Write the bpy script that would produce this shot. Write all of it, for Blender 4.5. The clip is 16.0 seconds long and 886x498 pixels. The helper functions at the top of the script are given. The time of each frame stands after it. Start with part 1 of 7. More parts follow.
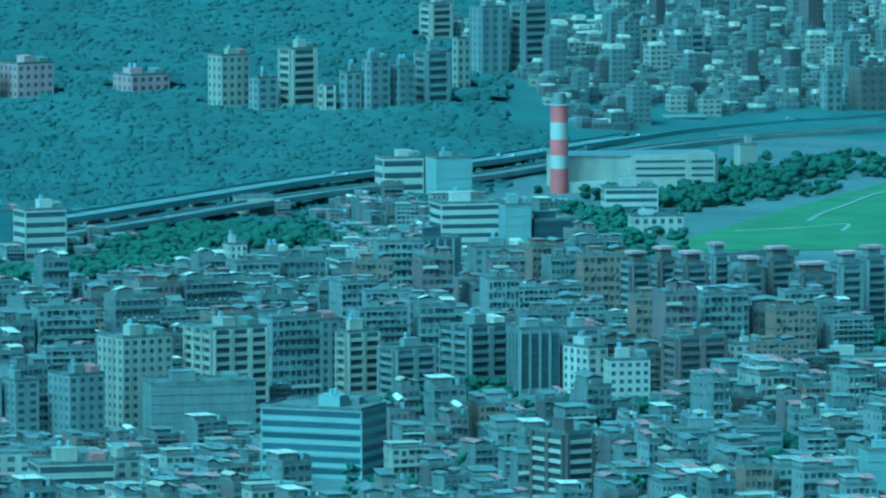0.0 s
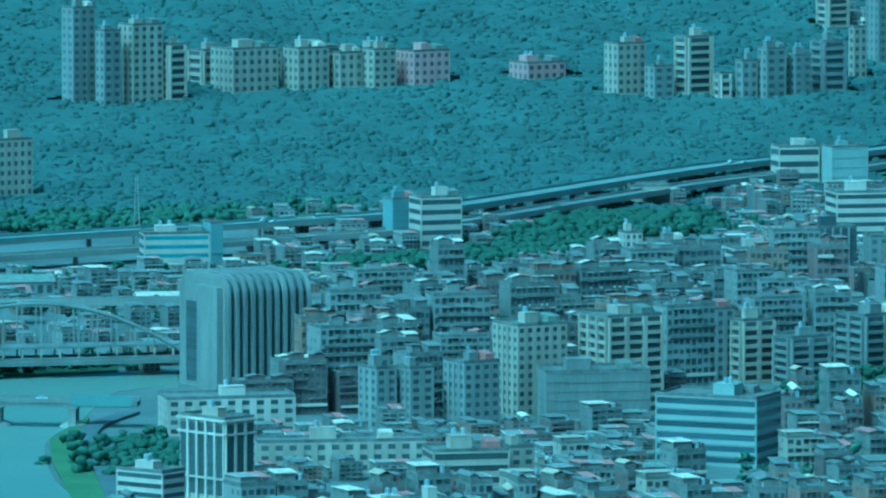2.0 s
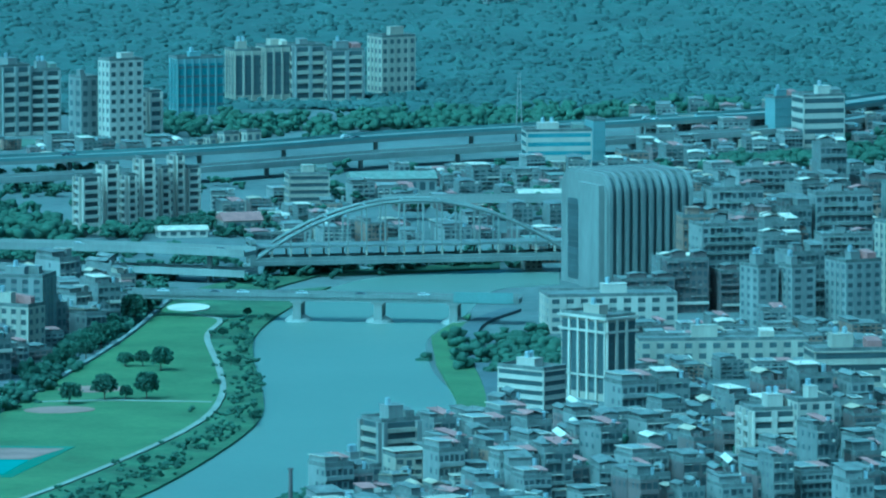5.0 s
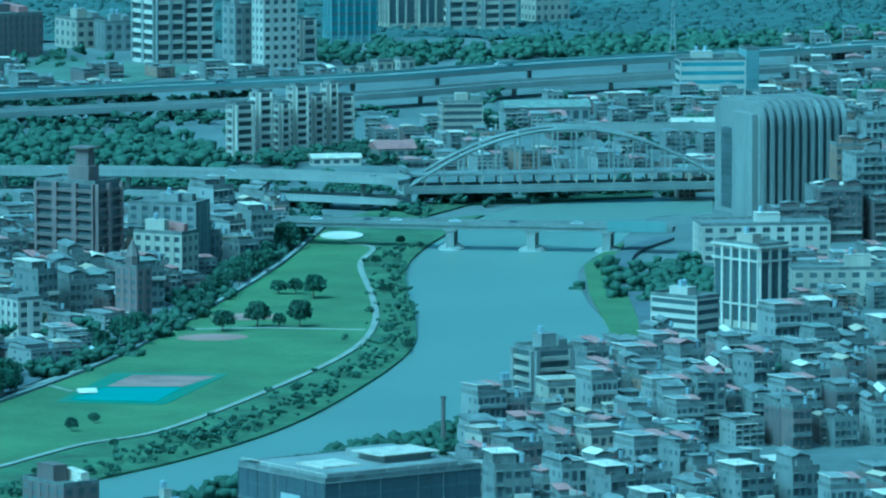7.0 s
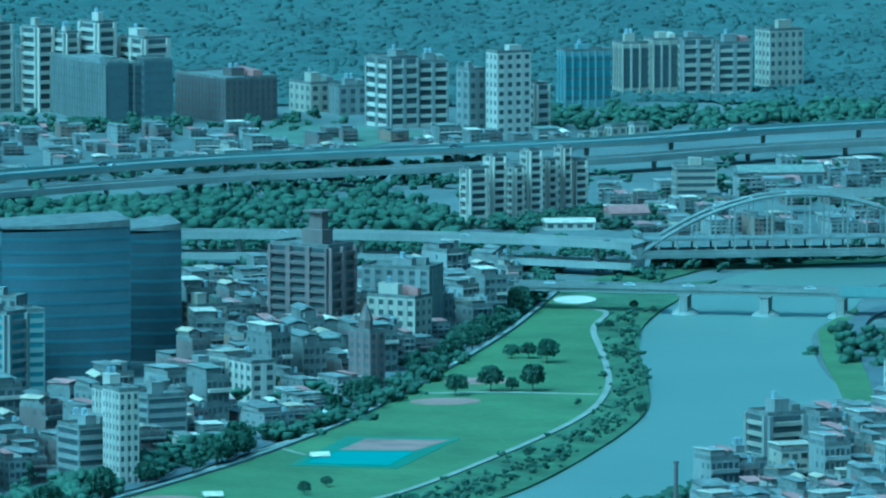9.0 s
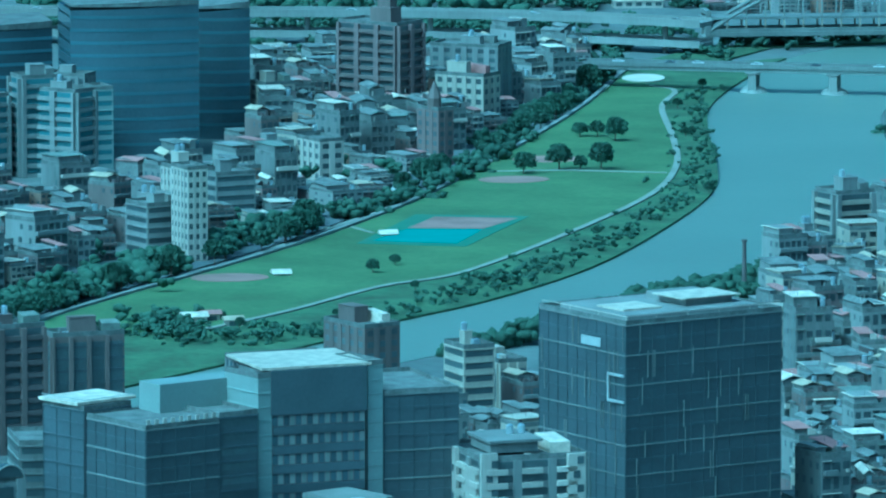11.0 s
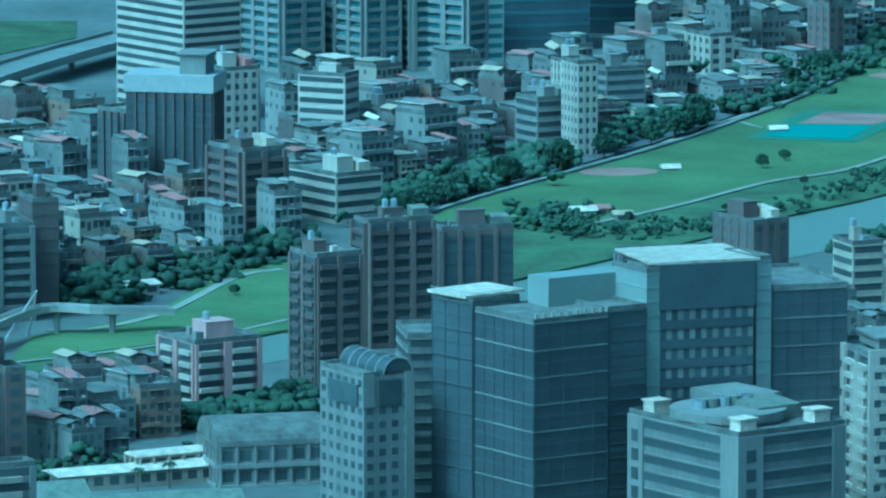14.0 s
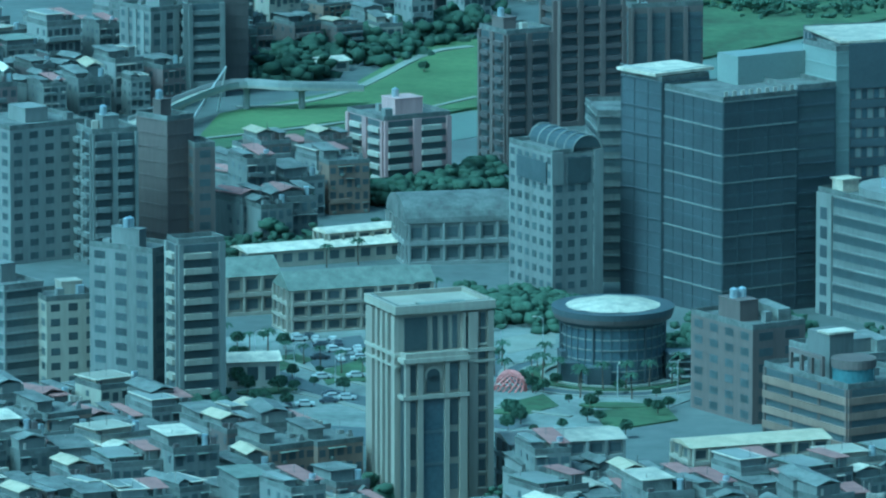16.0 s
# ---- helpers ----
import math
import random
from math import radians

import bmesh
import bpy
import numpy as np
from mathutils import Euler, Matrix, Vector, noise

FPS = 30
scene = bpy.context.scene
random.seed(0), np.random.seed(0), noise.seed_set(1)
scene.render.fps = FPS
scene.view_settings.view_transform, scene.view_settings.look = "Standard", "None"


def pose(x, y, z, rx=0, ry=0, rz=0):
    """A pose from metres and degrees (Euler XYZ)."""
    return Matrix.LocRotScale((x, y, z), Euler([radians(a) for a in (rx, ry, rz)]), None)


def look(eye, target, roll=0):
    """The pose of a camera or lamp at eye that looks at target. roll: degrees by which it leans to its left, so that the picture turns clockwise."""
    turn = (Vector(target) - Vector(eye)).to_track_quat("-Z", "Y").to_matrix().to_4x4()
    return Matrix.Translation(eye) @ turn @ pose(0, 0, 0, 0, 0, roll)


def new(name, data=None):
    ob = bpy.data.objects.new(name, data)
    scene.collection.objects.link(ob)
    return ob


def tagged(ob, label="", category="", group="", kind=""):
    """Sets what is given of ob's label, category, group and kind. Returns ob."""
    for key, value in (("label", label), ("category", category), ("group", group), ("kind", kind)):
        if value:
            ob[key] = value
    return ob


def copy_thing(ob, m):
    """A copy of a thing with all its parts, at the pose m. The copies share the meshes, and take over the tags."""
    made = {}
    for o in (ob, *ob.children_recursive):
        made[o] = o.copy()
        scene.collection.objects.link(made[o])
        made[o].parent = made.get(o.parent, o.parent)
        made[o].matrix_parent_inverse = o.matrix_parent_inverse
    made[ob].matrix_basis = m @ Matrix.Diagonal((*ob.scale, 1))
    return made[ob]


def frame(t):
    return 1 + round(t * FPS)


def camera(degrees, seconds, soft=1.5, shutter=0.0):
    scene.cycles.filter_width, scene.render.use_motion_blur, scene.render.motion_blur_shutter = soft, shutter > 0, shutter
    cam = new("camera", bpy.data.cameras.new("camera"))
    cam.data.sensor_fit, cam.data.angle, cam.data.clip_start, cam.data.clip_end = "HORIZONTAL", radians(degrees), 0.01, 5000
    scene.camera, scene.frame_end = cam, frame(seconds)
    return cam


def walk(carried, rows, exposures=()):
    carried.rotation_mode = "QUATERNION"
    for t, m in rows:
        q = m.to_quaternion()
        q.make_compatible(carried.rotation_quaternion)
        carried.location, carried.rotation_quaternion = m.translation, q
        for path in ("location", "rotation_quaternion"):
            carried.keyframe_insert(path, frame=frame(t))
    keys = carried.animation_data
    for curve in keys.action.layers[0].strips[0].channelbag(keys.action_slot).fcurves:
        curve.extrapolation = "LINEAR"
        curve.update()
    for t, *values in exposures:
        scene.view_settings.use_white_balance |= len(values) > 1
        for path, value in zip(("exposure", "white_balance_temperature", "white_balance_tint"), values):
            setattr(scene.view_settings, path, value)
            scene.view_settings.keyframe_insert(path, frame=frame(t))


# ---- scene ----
cam = camera(6.410, 16.0, soft=2.2)
# seconds, turn to the left, tilt down, lean: the camera turns where it stands
ROWS = [
    (0.0, -0.0000, 5.1752, 0.009),
    (0.5, 0.6074, 5.1779, 0.010),
    (1.0, 1.7616, 5.2065, 0.013),
    (1.5, 2.4252, 5.2027, 0.017),
    (2.0, 2.8731, 5.2606, 0.019),
    (2.5, 3.3361, 5.4641, 0.020),
    (3.0, 3.8016, 5.7256, 0.017),
    (3.5, 4.2914, 5.8326, 0.014),
    (4.0, 4.7464, 5.8986, 0.014),
    (4.5, 5.2114, 5.9602, 0.010),
    (5.0, 5.6531, 6.0001, 0.008),
    (5.2, 5.7791, 6.0139, 0.006),
    (7.3, 6.9774, 6.5433, 0.005),
    (7.5, 7.1232, 6.2300, 0.002),
    (8.0, 7.4578, 5.9508, -0.003),
    (8.5, 7.9700, 5.8758, -0.009),
    (9.0, 8.4710, 6.0525, -0.012),
    (9.5, 8.7376, 6.5731, -0.013),
    (9.7, 8.7349, 6.7673, -0.010),
    (11.8, 9.5292, 7.8332, -0.004),
    (12.0, 9.7388, 7.7807, -0.000),
    (12.5, 10.1663, 7.8386, -0.001),
    (13.0, 10.6214, 8.0518, -0.003),
    (13.5, 11.2966, 8.2678, -0.007),
    (14.0, 11.8154, 8.4241, -0.007),
    (14.5, 12.0764, 8.6625, -0.007),
    (15.0, 12.4203, 9.2202, -0.011),
    (15.5, 12.7972, 9.7156, -0.014),
    (16.0, 13.2037, 10.0378, -0.016),
]
walk(cam, [(t, pose(0, 0, 330, 90 - tilt, lean, turn)) for t, turn, tilt, lean in ROWS], [(0, 0.2, 2780, -47), (4.5, 0.24, 2890, -43), (8.5, 0.26, 2905, -41), (13, 0.2, 2985, -38), (15.5, 0.13, 3100, -39), (16, 0.13, 3160, -39)])

# ---- sky and sun ----
SUN_HEIGHT, SUN_FROM, SUN_POWER, SKY_POWER = 52, -140, 0.9, 0.15
WORLD = bpy.data.worlds.new("sky")
scene.world = WORLD
WORLD.use_nodes = True
SKY = WORLD.node_tree.nodes.new("ShaderNodeTexSky")
SKY.sky_type, SKY.sun_disc = "NISHITA", False
SKY.sun_elevation, SKY.sun_rotation = radians(SUN_HEIGHT), radians(SUN_FROM)
SKY.air_density, SKY.dust_density, SKY.ozone_density = 0.35, 9.0, 0.0
WORLD.node_tree.links.new(SKY.outputs[0], WORLD.node_tree.nodes["Background"].inputs[0])
WORLD.node_tree.nodes["Background"].inputs[1].default_value = SKY_POWER
sun = new("sun", bpy.data.lights.new("sun", "SUN"))
sun.data.energy, sun.data.angle, sun.data.color = SUN_POWER, radians(24), (1.0, 0.91, 0.74)
sun.matrix_world = look((math.sin(radians(SUN_FROM)) * math.cos(radians(SUN_HEIGHT)) * 900, math.cos(radians(SUN_FROM)) * math.cos(radians(SUN_HEIGHT)) * 900, math.sin(radians(SUN_HEIGHT)) * 900), (0, 0, 0))

# ---- materials ----


def mat(name, colour, rough=0.8, scale=0.15, amount=0.25, vary=0.12, bump=0.0, metal=0.0, streak=False, fine=1.2):
    """A procedural surface: large stains, fine grain, and a shift of value from object to object."""
    m = bpy.data.materials.new(name)
    m.use_nodes = True
    n, k = m.node_tree.nodes, m.node_tree.links
    b = n["Principled BSDF"]
    b.inputs["Roughness"].default_value, b.inputs["Metallic"].default_value = rough, metal
    co = n.new("ShaderNodeNewGeometry")
    mp = n.new("ShaderNodeMapping")
    mp.inputs["Scale"].default_value = (1, 1, 0.18) if streak else (1, 1, 1)
    k.new(co.outputs["Position"], mp.inputs[0])
    big, small = n.new("ShaderNodeTexNoise"), n.new("ShaderNodeTexNoise")
    for tex, s, d in ((big, scale, 4), (small, fine, 2)):
        tex.inputs["Scale"].default_value, tex.inputs["Detail"].default_value = s, d
        k.new(mp.outputs[0], tex.inputs["Vector"])
    mix = n.new("ShaderNodeMath")
    mix.operation = "MULTIPLY_ADD"
    mix.inputs[1].default_value = 0.45
    k.new(small.outputs[0], mix.inputs[0])
    k.new(big.outputs[0], mix.inputs[2])
    info = n.new("ShaderNodeObjectInfo")
    rnd = n.new("ShaderNodeMapRange")
    rnd.inputs["To Min"].default_value, rnd.inputs["To Max"].default_value = 1 - vary, 1 + vary
    k.new(info.outputs["Random"], rnd.inputs[0])
    val = n.new("ShaderNodeMapRange")
    val.inputs["From Min"].default_value, val.inputs["From Max"].default_value = 0.45, 1.0
    val.inputs["To Min"].default_value, val.inputs["To Max"].default_value = 1 - amount, 1 + amount
    k.new(mix.outputs[0], val.inputs[0])
    mul = n.new("ShaderNodeMath")
    mul.operation = "MULTIPLY"
    k.new(val.outputs[0], mul.inputs[0])
    k.new(rnd.outputs[0], mul.inputs[1])
    col = n.new("ShaderNodeMix")
    col.data_type, col.blend_type = "RGBA", "MULTIPLY"
    col.inputs[0].default_value = 1.0
    col.inputs[6].default_value = (*colour, 1)
    k.new(mul.outputs[0], col.inputs[7])
    k.new(col.outputs[2], b.inputs["Base Color"])
    if bump:
        bp = n.new("ShaderNodeBump")
        bp.inputs["Strength"].default_value, bp.inputs["Distance"].default_value = bump, 0.6
        k.new(mix.outputs[0], bp.inputs["Height"])
        k.new(bp.outputs[0], b.inputs["Normal"])
    return m


M = {
    "white": mat("white_tile", (0.45, 0.41, 0.335), 0.6, 0.12, 0.16, streak=True),
    "cream": mat("cream_tile", (0.35, 0.318, 0.25), 0.7, 0.12, 0.2, streak=True),
    "grey": mat("grey_tile", (0.235, 0.228, 0.205), 0.7, 0.12, 0.22, streak=True),
    "concrete": mat("concrete", (0.19, 0.187, 0.168), 0.9, 0.1, 0.28, streak=True),
    "stone": mat("beige_stone", (0.32, 0.285, 0.225), 0.7, 0.2, 0.15, streak=True),
    "brown": mat("brown_tile", (0.142, 0.117, 0.102), 0.7, 0.12, 0.2, streak=True),
    "brick": mat("red_brown_tile", (0.19, 0.15, 0.135), 0.75, 0.15, 0.22, streak=True),
    "pink": mat("pink_tile", (0.4, 0.28, 0.26), 0.7, 0.15, 0.18, streak=True),
    "blue": mat("blue_panel", (0.235, 0.27, 0.262), 0.5, 0.1, 0.12),
    "aqua": mat("pale_aqua_panel", (0.3, 0.315, 0.28), 0.5, 0.1, 0.12),
    "dark": mat("dark_panel", (0.085, 0.09, 0.095), 0.45, 0.1, 0.2),
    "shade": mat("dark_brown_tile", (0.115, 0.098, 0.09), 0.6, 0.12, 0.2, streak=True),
    "buff": mat("buff_tile", (0.22, 0.165, 0.12), 0.7, 0.12, 0.2, streak=True),
    "steel_grey": mat("grey_bridge_paint", (0.2, 0.2, 0.178), 0.7, 0.08, 0.25, streak=True),
    "frame": mat("light_metal_frame", (0.46, 0.45, 0.42), 0.45, 0.3, 0.1, metal=0.2),
    "roof": mat("grey_flat_roof", (0.15, 0.148, 0.132), 0.9, 0.25, 0.45),
    "tin_white": mat("white_tin_roof", (0.54, 0.48, 0.37), 0.45, 0.4, 0.35, fine=2.5),
    "tin_green": mat("pale_green_tin_roof", (0.2, 0.205, 0.165), 0.5, 0.4, 0.35, fine=2.5),
    "tin_red": mat("rust_red_tin_roof", (0.27, 0.155, 0.135), 0.6, 0.4, 0.25, fine=2.5),
    "tin_grey": mat("grey_tin_roof", (0.2, 0.196, 0.172), 0.5, 0.4, 0.4, fine=2.5),
    "tin_tan": mat("tan_tin_roof", (0.42, 0.36, 0.25), 0.6, 0.4, 0.2, fine=2.5),
    "steel": mat("stainless_tank", (0.62, 0.64, 0.66), 0.3, 0.5, 0.08, metal=0.7),
    "glass": mat("dark_window_glass", (0.088, 0.094, 0.095), 0.3, 0.3, 0.15, vary=0.25),
    "glass_blue": mat("blue_curtain_glass", (0.088, 0.1, 0.112), 0.15, 0.05, 0.3, vary=0.25),
    "glass_green": mat("green_curtain_glass", (0.14, 0.19, 0.2), 0.15, 0.05, 0.3, vary=0.25),
    "ground": mat("city_ground", (0.125, 0.128, 0.115), 0.95, 0.02, 0.35, fine=0.2),
    "asphalt": mat("asphalt", (0.11, 0.113, 0.113), 0.95, 0.05, 0.25, fine=0.6),
    "paving": mat("plaza_paving", (0.2, 0.2, 0.175), 0.9, 0.06, 0.4, fine=0.5),
    "deck": mat("bridge_concrete", (0.26, 0.255, 0.225), 0.9, 0.05, 0.2, streak=True),
    "deck_green": mat("green_barrier_panel", (0.2, 0.235, 0.215), 0.7, 0.05, 0.2),
    "path": mat("pale_path", (0.27, 0.262, 0.215), 0.95, 0.1, 0.2),
    "clay": mat("infield_clay", (0.26, 0.17, 0.14), 0.95, 0.08, 0.3),
    "sand": mat("pale_sand", (0.6, 0.54, 0.43), 0.95, 0.1, 0.15),
    "court_blue": mat("court_blue", (0.12, 0.225, 0.19), 0.8, 0.1, 0.1),
    "court_green": mat("court_green", (0.1, 0.155, 0.09), 0.8, 0.1, 0.1),
    "grass": mat("park_grass", (0.112, 0.14, 0.052), 0.95, 0.035, 0.3, bump=0.3, fine=0.5),
    "rough": mat("bank_grass", (0.08, 0.1, 0.044), 0.95, 0.06, 0.5, bump=0.5, fine=0.4),
    "field": mat("dry_field", (0.14, 0.16, 0.11), 0.95, 0.03, 0.4, fine=0.3),
    "leaf": mat("tree_leaves", (0.088, 0.112, 0.07), 0.9, 0.12, 0.35, vary=0.2, fine=0.8),
    "forest": mat("forest_leaves", (0.084, 0.101, 0.088), 0.95, 0.02, 0.25, fine=0.12),
    "bark": mat("bark", (0.12, 0.095, 0.07), 0.95, 0.5, 0.3),
    "red": mat("signal_red_paint", (0.4, 0.13, 0.12), 0.6, 0.2, 0.12),
    "coral": mat("coral_paint", (0.45, 0.19, 0.17), 0.6, 0.2, 0.1),
    "car_white": mat("white_car_paint", (0.5, 0.49, 0.46), 0.3, 0.3, 0.05, vary=0.1),
    "car_dark": mat("dark_car_paint", (0.06, 0.06, 0.07), 0.3, 0.3, 0.1, vary=0.3),
    "rubber": mat("tyre_rubber", (0.03, 0.03, 0.03), 0.9, 1.0, 0.1),
}

# leaves let part of the light through
for key, share in (("leaf", 0.25),):
    nodes, links = M[key].node_tree.nodes, M[key].node_tree.links
    thin, both = nodes.new("ShaderNodeBsdfTranslucent"), nodes.new("ShaderNodeMixShader")
    thin.inputs[0].default_value = (0.12, 0.16, 0.1, 1)
    both.inputs[0].default_value = share
    links.new(nodes["Principled BSDF"].outputs[0], both.inputs[1])
    links.new(thin.outputs[0], both.inputs[2])
    links.new(both.outputs[0], nodes["Material Output"].inputs[0])

# water: murky, faintly rippled
M["water"] = mat("river_water", (0.2, 0.215, 0.17), 0.33, 0.012, 0.10, vary=0.0, bump=0.08, fine=0.35)
M["water"].node_tree.nodes["Principled BSDF"].inputs["Specular IOR Level"].default_value = 0.3
M["water"].node_tree.nodes["Principled BSDF"].inputs["IOR"].default_value = 1.333

# ---- helpers for building ----
CACHE = {}


def finish(name, bm, material):
    me = bpy.data.meshes.new(name)
    bm.normal_update()
    bm.to_mesh(me)
    bm.free()
    me.materials.append(M[material])
    return me


def part(name, bm, material, parent, label=""):
    ob = new(name, finish(name, bm, material))
    ob.parent = parent
    return tagged(ob, label)


def box(bm, x0, y0, z0, x1, y1, z1):
    v = [bm.verts.new(p) for p in ((x0, y0, z0), (x1, y0, z0), (x1, y1, z0), (x0, y1, z0), (x0, y0, z1), (x1, y0, z1), (x1, y1, z1), (x0, y1, z1))]
    for f in ((0, 3, 2, 1), (4, 5, 6, 7), (0, 1, 5, 4), (1, 2, 6, 5), (2, 3, 7, 6), (3, 0, 4, 7)):
        bm.faces.new([v[i] for i in f])


def boxes(*rows):
    bm = bmesh.new()
    for r in rows:
        box(bm, *r)
    return bm


def rod(bm, a, b, r, sides=6, r2=None):
    a, b = Vector(a), Vector(b)
    q = (b - a).to_track_quat("Z", "Y")
    rings = []
    for p, rr in ((a, r), (b, r if r2 is None else r2)):
        rings.append([bm.verts.new(p + q @ Vector((rr * math.cos(i * math.tau / sides), rr * math.sin(i * math.tau / sides), 0))) for i in range(sides)])
    for i in range(sides):
        bm.faces.new((rings[0][i], rings[0][(i + 1) % sides], rings[1][(i + 1) % sides], rings[1][i]))
    bm.faces.new(rings[1])
    bm.faces.new(rings[0][::-1])


def block(name, material, parent, x0, y0, z0, x1, y1, z1, label=""):
    """A box part on a shared unit mesh: panes, sills, ledges, slabs."""
    key = (name, material)
    if key not in CACHE:
        CACHE[key] = finish(name, boxes((0, 0, 0, 1, 1, 1)), material)
    ob = new(name, CACHE[key])
    ob.parent = parent
    ob.location, ob.scale = (x0, y0, z0), (x1 - x0, y1 - y0, z1 - z0)
    return tagged(ob, label)


def thing(name, x, y, turn, label, category, group="", kind="", z=0.0):
    ob = new(name)
    ob.empty_display_size = 1
    ob.matrix_world = pose(x, y, z, 0, 0, turn)
    return tagged(ob, label, category, group, kind)


def sheet(name, outline, z, material, label, category, skirt=0.0):
    """A flat surface with the outline given as world places, its edge going down to the ground."""
    bm = bmesh.new()
    top = [bm.verts.new((x, y, z)) for x, y in outline]
    f = bm.faces.new(top)
    f.normal_update()
    if f.normal.z < 0:
        f.normal_flip()
    low = [bm.verts.new((x, y, z - skirt - 0.3)) for x, y in outline]
    for i in range(len(top)):
        j = (i + 1) % len(top)
        bm.faces.new((top[i], top[j], low[j], low[i]))
    bmesh.ops.triangulate(bm, faces=bm.faces[:])
    return tagged(new(name, finish(name, bm, material)), label, category, "", "structure")


def smooth(points, steps=6):
    """Points on a smooth line through the given ones."""
    p = [Vector((*q, 0.0)[:3]) for q in points]
    p = [p[0] * 2 - p[1]] + p + [p[-1] * 2 - p[-2]]
    out = []
    for i in range(1, len(p) - 2):
        for s in range(steps):
            t = s / steps
            out.append(0.5 * (2 * p[i] + (p[i + 1] - p[i - 1]) * t + (2 * p[i - 1] - 5 * p[i] + 4 * p[i + 1] - p[i + 2]) * t * t + (3 * p[i] - p[i - 1] - 3 * p[i + 1] + p[i + 2]) * t ** 3))
    return out + [p[-2]]


def ribbon(line, half, z0, z1, bm=None, off=0.0):
    """A strip with thickness along a line; heights are added to the line's own."""
    bm = bm or bmesh.new()
    rings = []
    for i, p in enumerate(line):
        d = (line[min(i + 1, len(line) - 1)] - line[max(i - 1, 0)])
        side = Vector((d.y, -d.x, 0)).normalized()
        a, b = p + side * (off - half), p + side * (off + half)
        rings.append([bm.verts.new((q.x, q.y, q.z + h)) for q, h in ((a, z1), (b, z1), (b, z0), (a, z0))])
    for r, s in zip(rings, rings[1:]):
        for i in range(4):
            bm.faces.new((r[i], r[(i + 1) % 4], s[(i + 1) % 4], s[i]))
    bm.faces.new(rings[0])
    bm.faces.new(rings[-1][::-1])
    bmesh.ops.recalc_face_normals(bm, faces=bm.faces[:])
    return bm


# ---- the ground: flat town, rising to wooded hills far off ----
def rise(x, y):
    d, a = math.hypot(x, y), math.degrees(math.atan2(-x, y))
    foot = 3800 + 480 * min(1.0, max(0.0, (0.2 - a) / 4.0))
    t = min(1.0, max(0.0, (d - foot) / (5200 - foot)))
    if a > 40 or a < -40:
        t *= max(0.0, 1 - (abs(a) - 40) / 20)
    return 95 * t * t * (3 - 2 * t)


bm = bmesh.new()
rings = []
for d in [60, 300, 700, 1200, 1800, 2500, 3200, 3600] + list(range(3720, 5300, 60)) + [6000, 8000, 12000, 20000]:
    rings.append([bm.verts.new((d * math.sin(radians(2 * i)), d * math.cos(radians(2 * i)), rise(d * math.sin(radians(2 * i)), d * math.cos(radians(2 * i))))) for i in range(180)])
for r, s in zip(rings, rings[1:]):
    for i in range(180):
        bm.faces.new((r[i], s[i], s[(i + 1) % 180], r[(i + 1) % 180]))
bm.faces.new(rings[0][::-1])
bmesh.ops.recalc_face_normals(bm, faces=bm.faces[:])
for f in bm.faces:
    c = f.calc_center_median()
    a = math.degrees(math.atan2(-c.x, c.y))
    f.material_index = 1 if c.length > 3760 + max(0.0, 1.0 - a) * 130 else 0
town = finish("ground", bm, "ground")
town.materials.append(M["forest"])
tagged(new("ground", town), "grey city ground rising to hills far off", "ground", "", "structure")

# ---- buildings ----
TAKEN = []


def rooftop(t, wr, wl, h, seed, wall, roof="roof", rich=True):
    rng = random.Random(seed)
    b = 0.35
    part("roof", boxes((0, 0, h, wr, wl, h + 0.25), (0, 0, h + 0.25, wr, b, h + 1.2), (0, wl - b, h + 0.25, wr, wl, h + 1.2), (0, b, h + 0.25, b, wl - b, h + 1.2), (wr - b, b, h + 0.25, wr, wl - b, h + 1.2)), roof, t)
    if not rich or wr < 7 or wl < 7:
        return
    sw, sd, sh = min(wr * rng.uniform(0.22, 0.42), 9), min(wl * rng.uniform(0.25, 0.45), 8), rng.uniform(2.6, 4.6)
    sx, sy = rng.uniform(0.15, 0.45) * wr, rng.uniform(0.25, 0.5) * wl
    stair = part("stair_house", boxes((sx, sy, h + 0.25, sx + sw, sy + sd, h + sh), (sx - 0.12, sy - 0.12, h + sh, sx + sw + 0.12, sy + sd + 0.12, h + sh + 0.3)), wall, t)
    for i in range(rng.choice([0, 1, 1, 2])):
        tx, ty = sx + sw * (0.25 + 0.45 * i), sy + sd * 0.5
        bm = bmesh.new()
        rod(bm, (tx, ty, h + sh + 0.3), (tx, ty, h + sh + 2.2), 0.9, 8)
        rod(bm, (tx, ty, h + sh + 2.2), (tx, ty, h + sh + 2.6), 0.9, 8, 0.2)
        part("water_tank", bm, "steel", stair)
    for i in range(2 if math.hypot(t.location.x, t.location.y) < 2300 else 0):
        ux, uy, k = rng.uniform(0.5, wr - 3), rng.uniform(0.5, wl - 3), rng.uniform(1.2, 2.2)
        if not (sx - k < ux < sx + sw and sy - k < uy < sy + sd):
            block("roof_unit", rng.choice(["white", "steel", "concrete"]), t, ux, uy, h + 0.25, ux + k, uy + k, h + 0.25 + rng.uniform(0.9, 2.4))
    if rng.random() < 0.6 and wr > 11:
        ax = wr * 0.72
        part("tin_shed", shed(ax, wl * 0.2, h + 0.25, min(wr - 0.6, ax + 5), wl * 0.6, 2.6), rng.choice(["tin_green", "tin_white", "tin_grey", "tin_red"]), t)


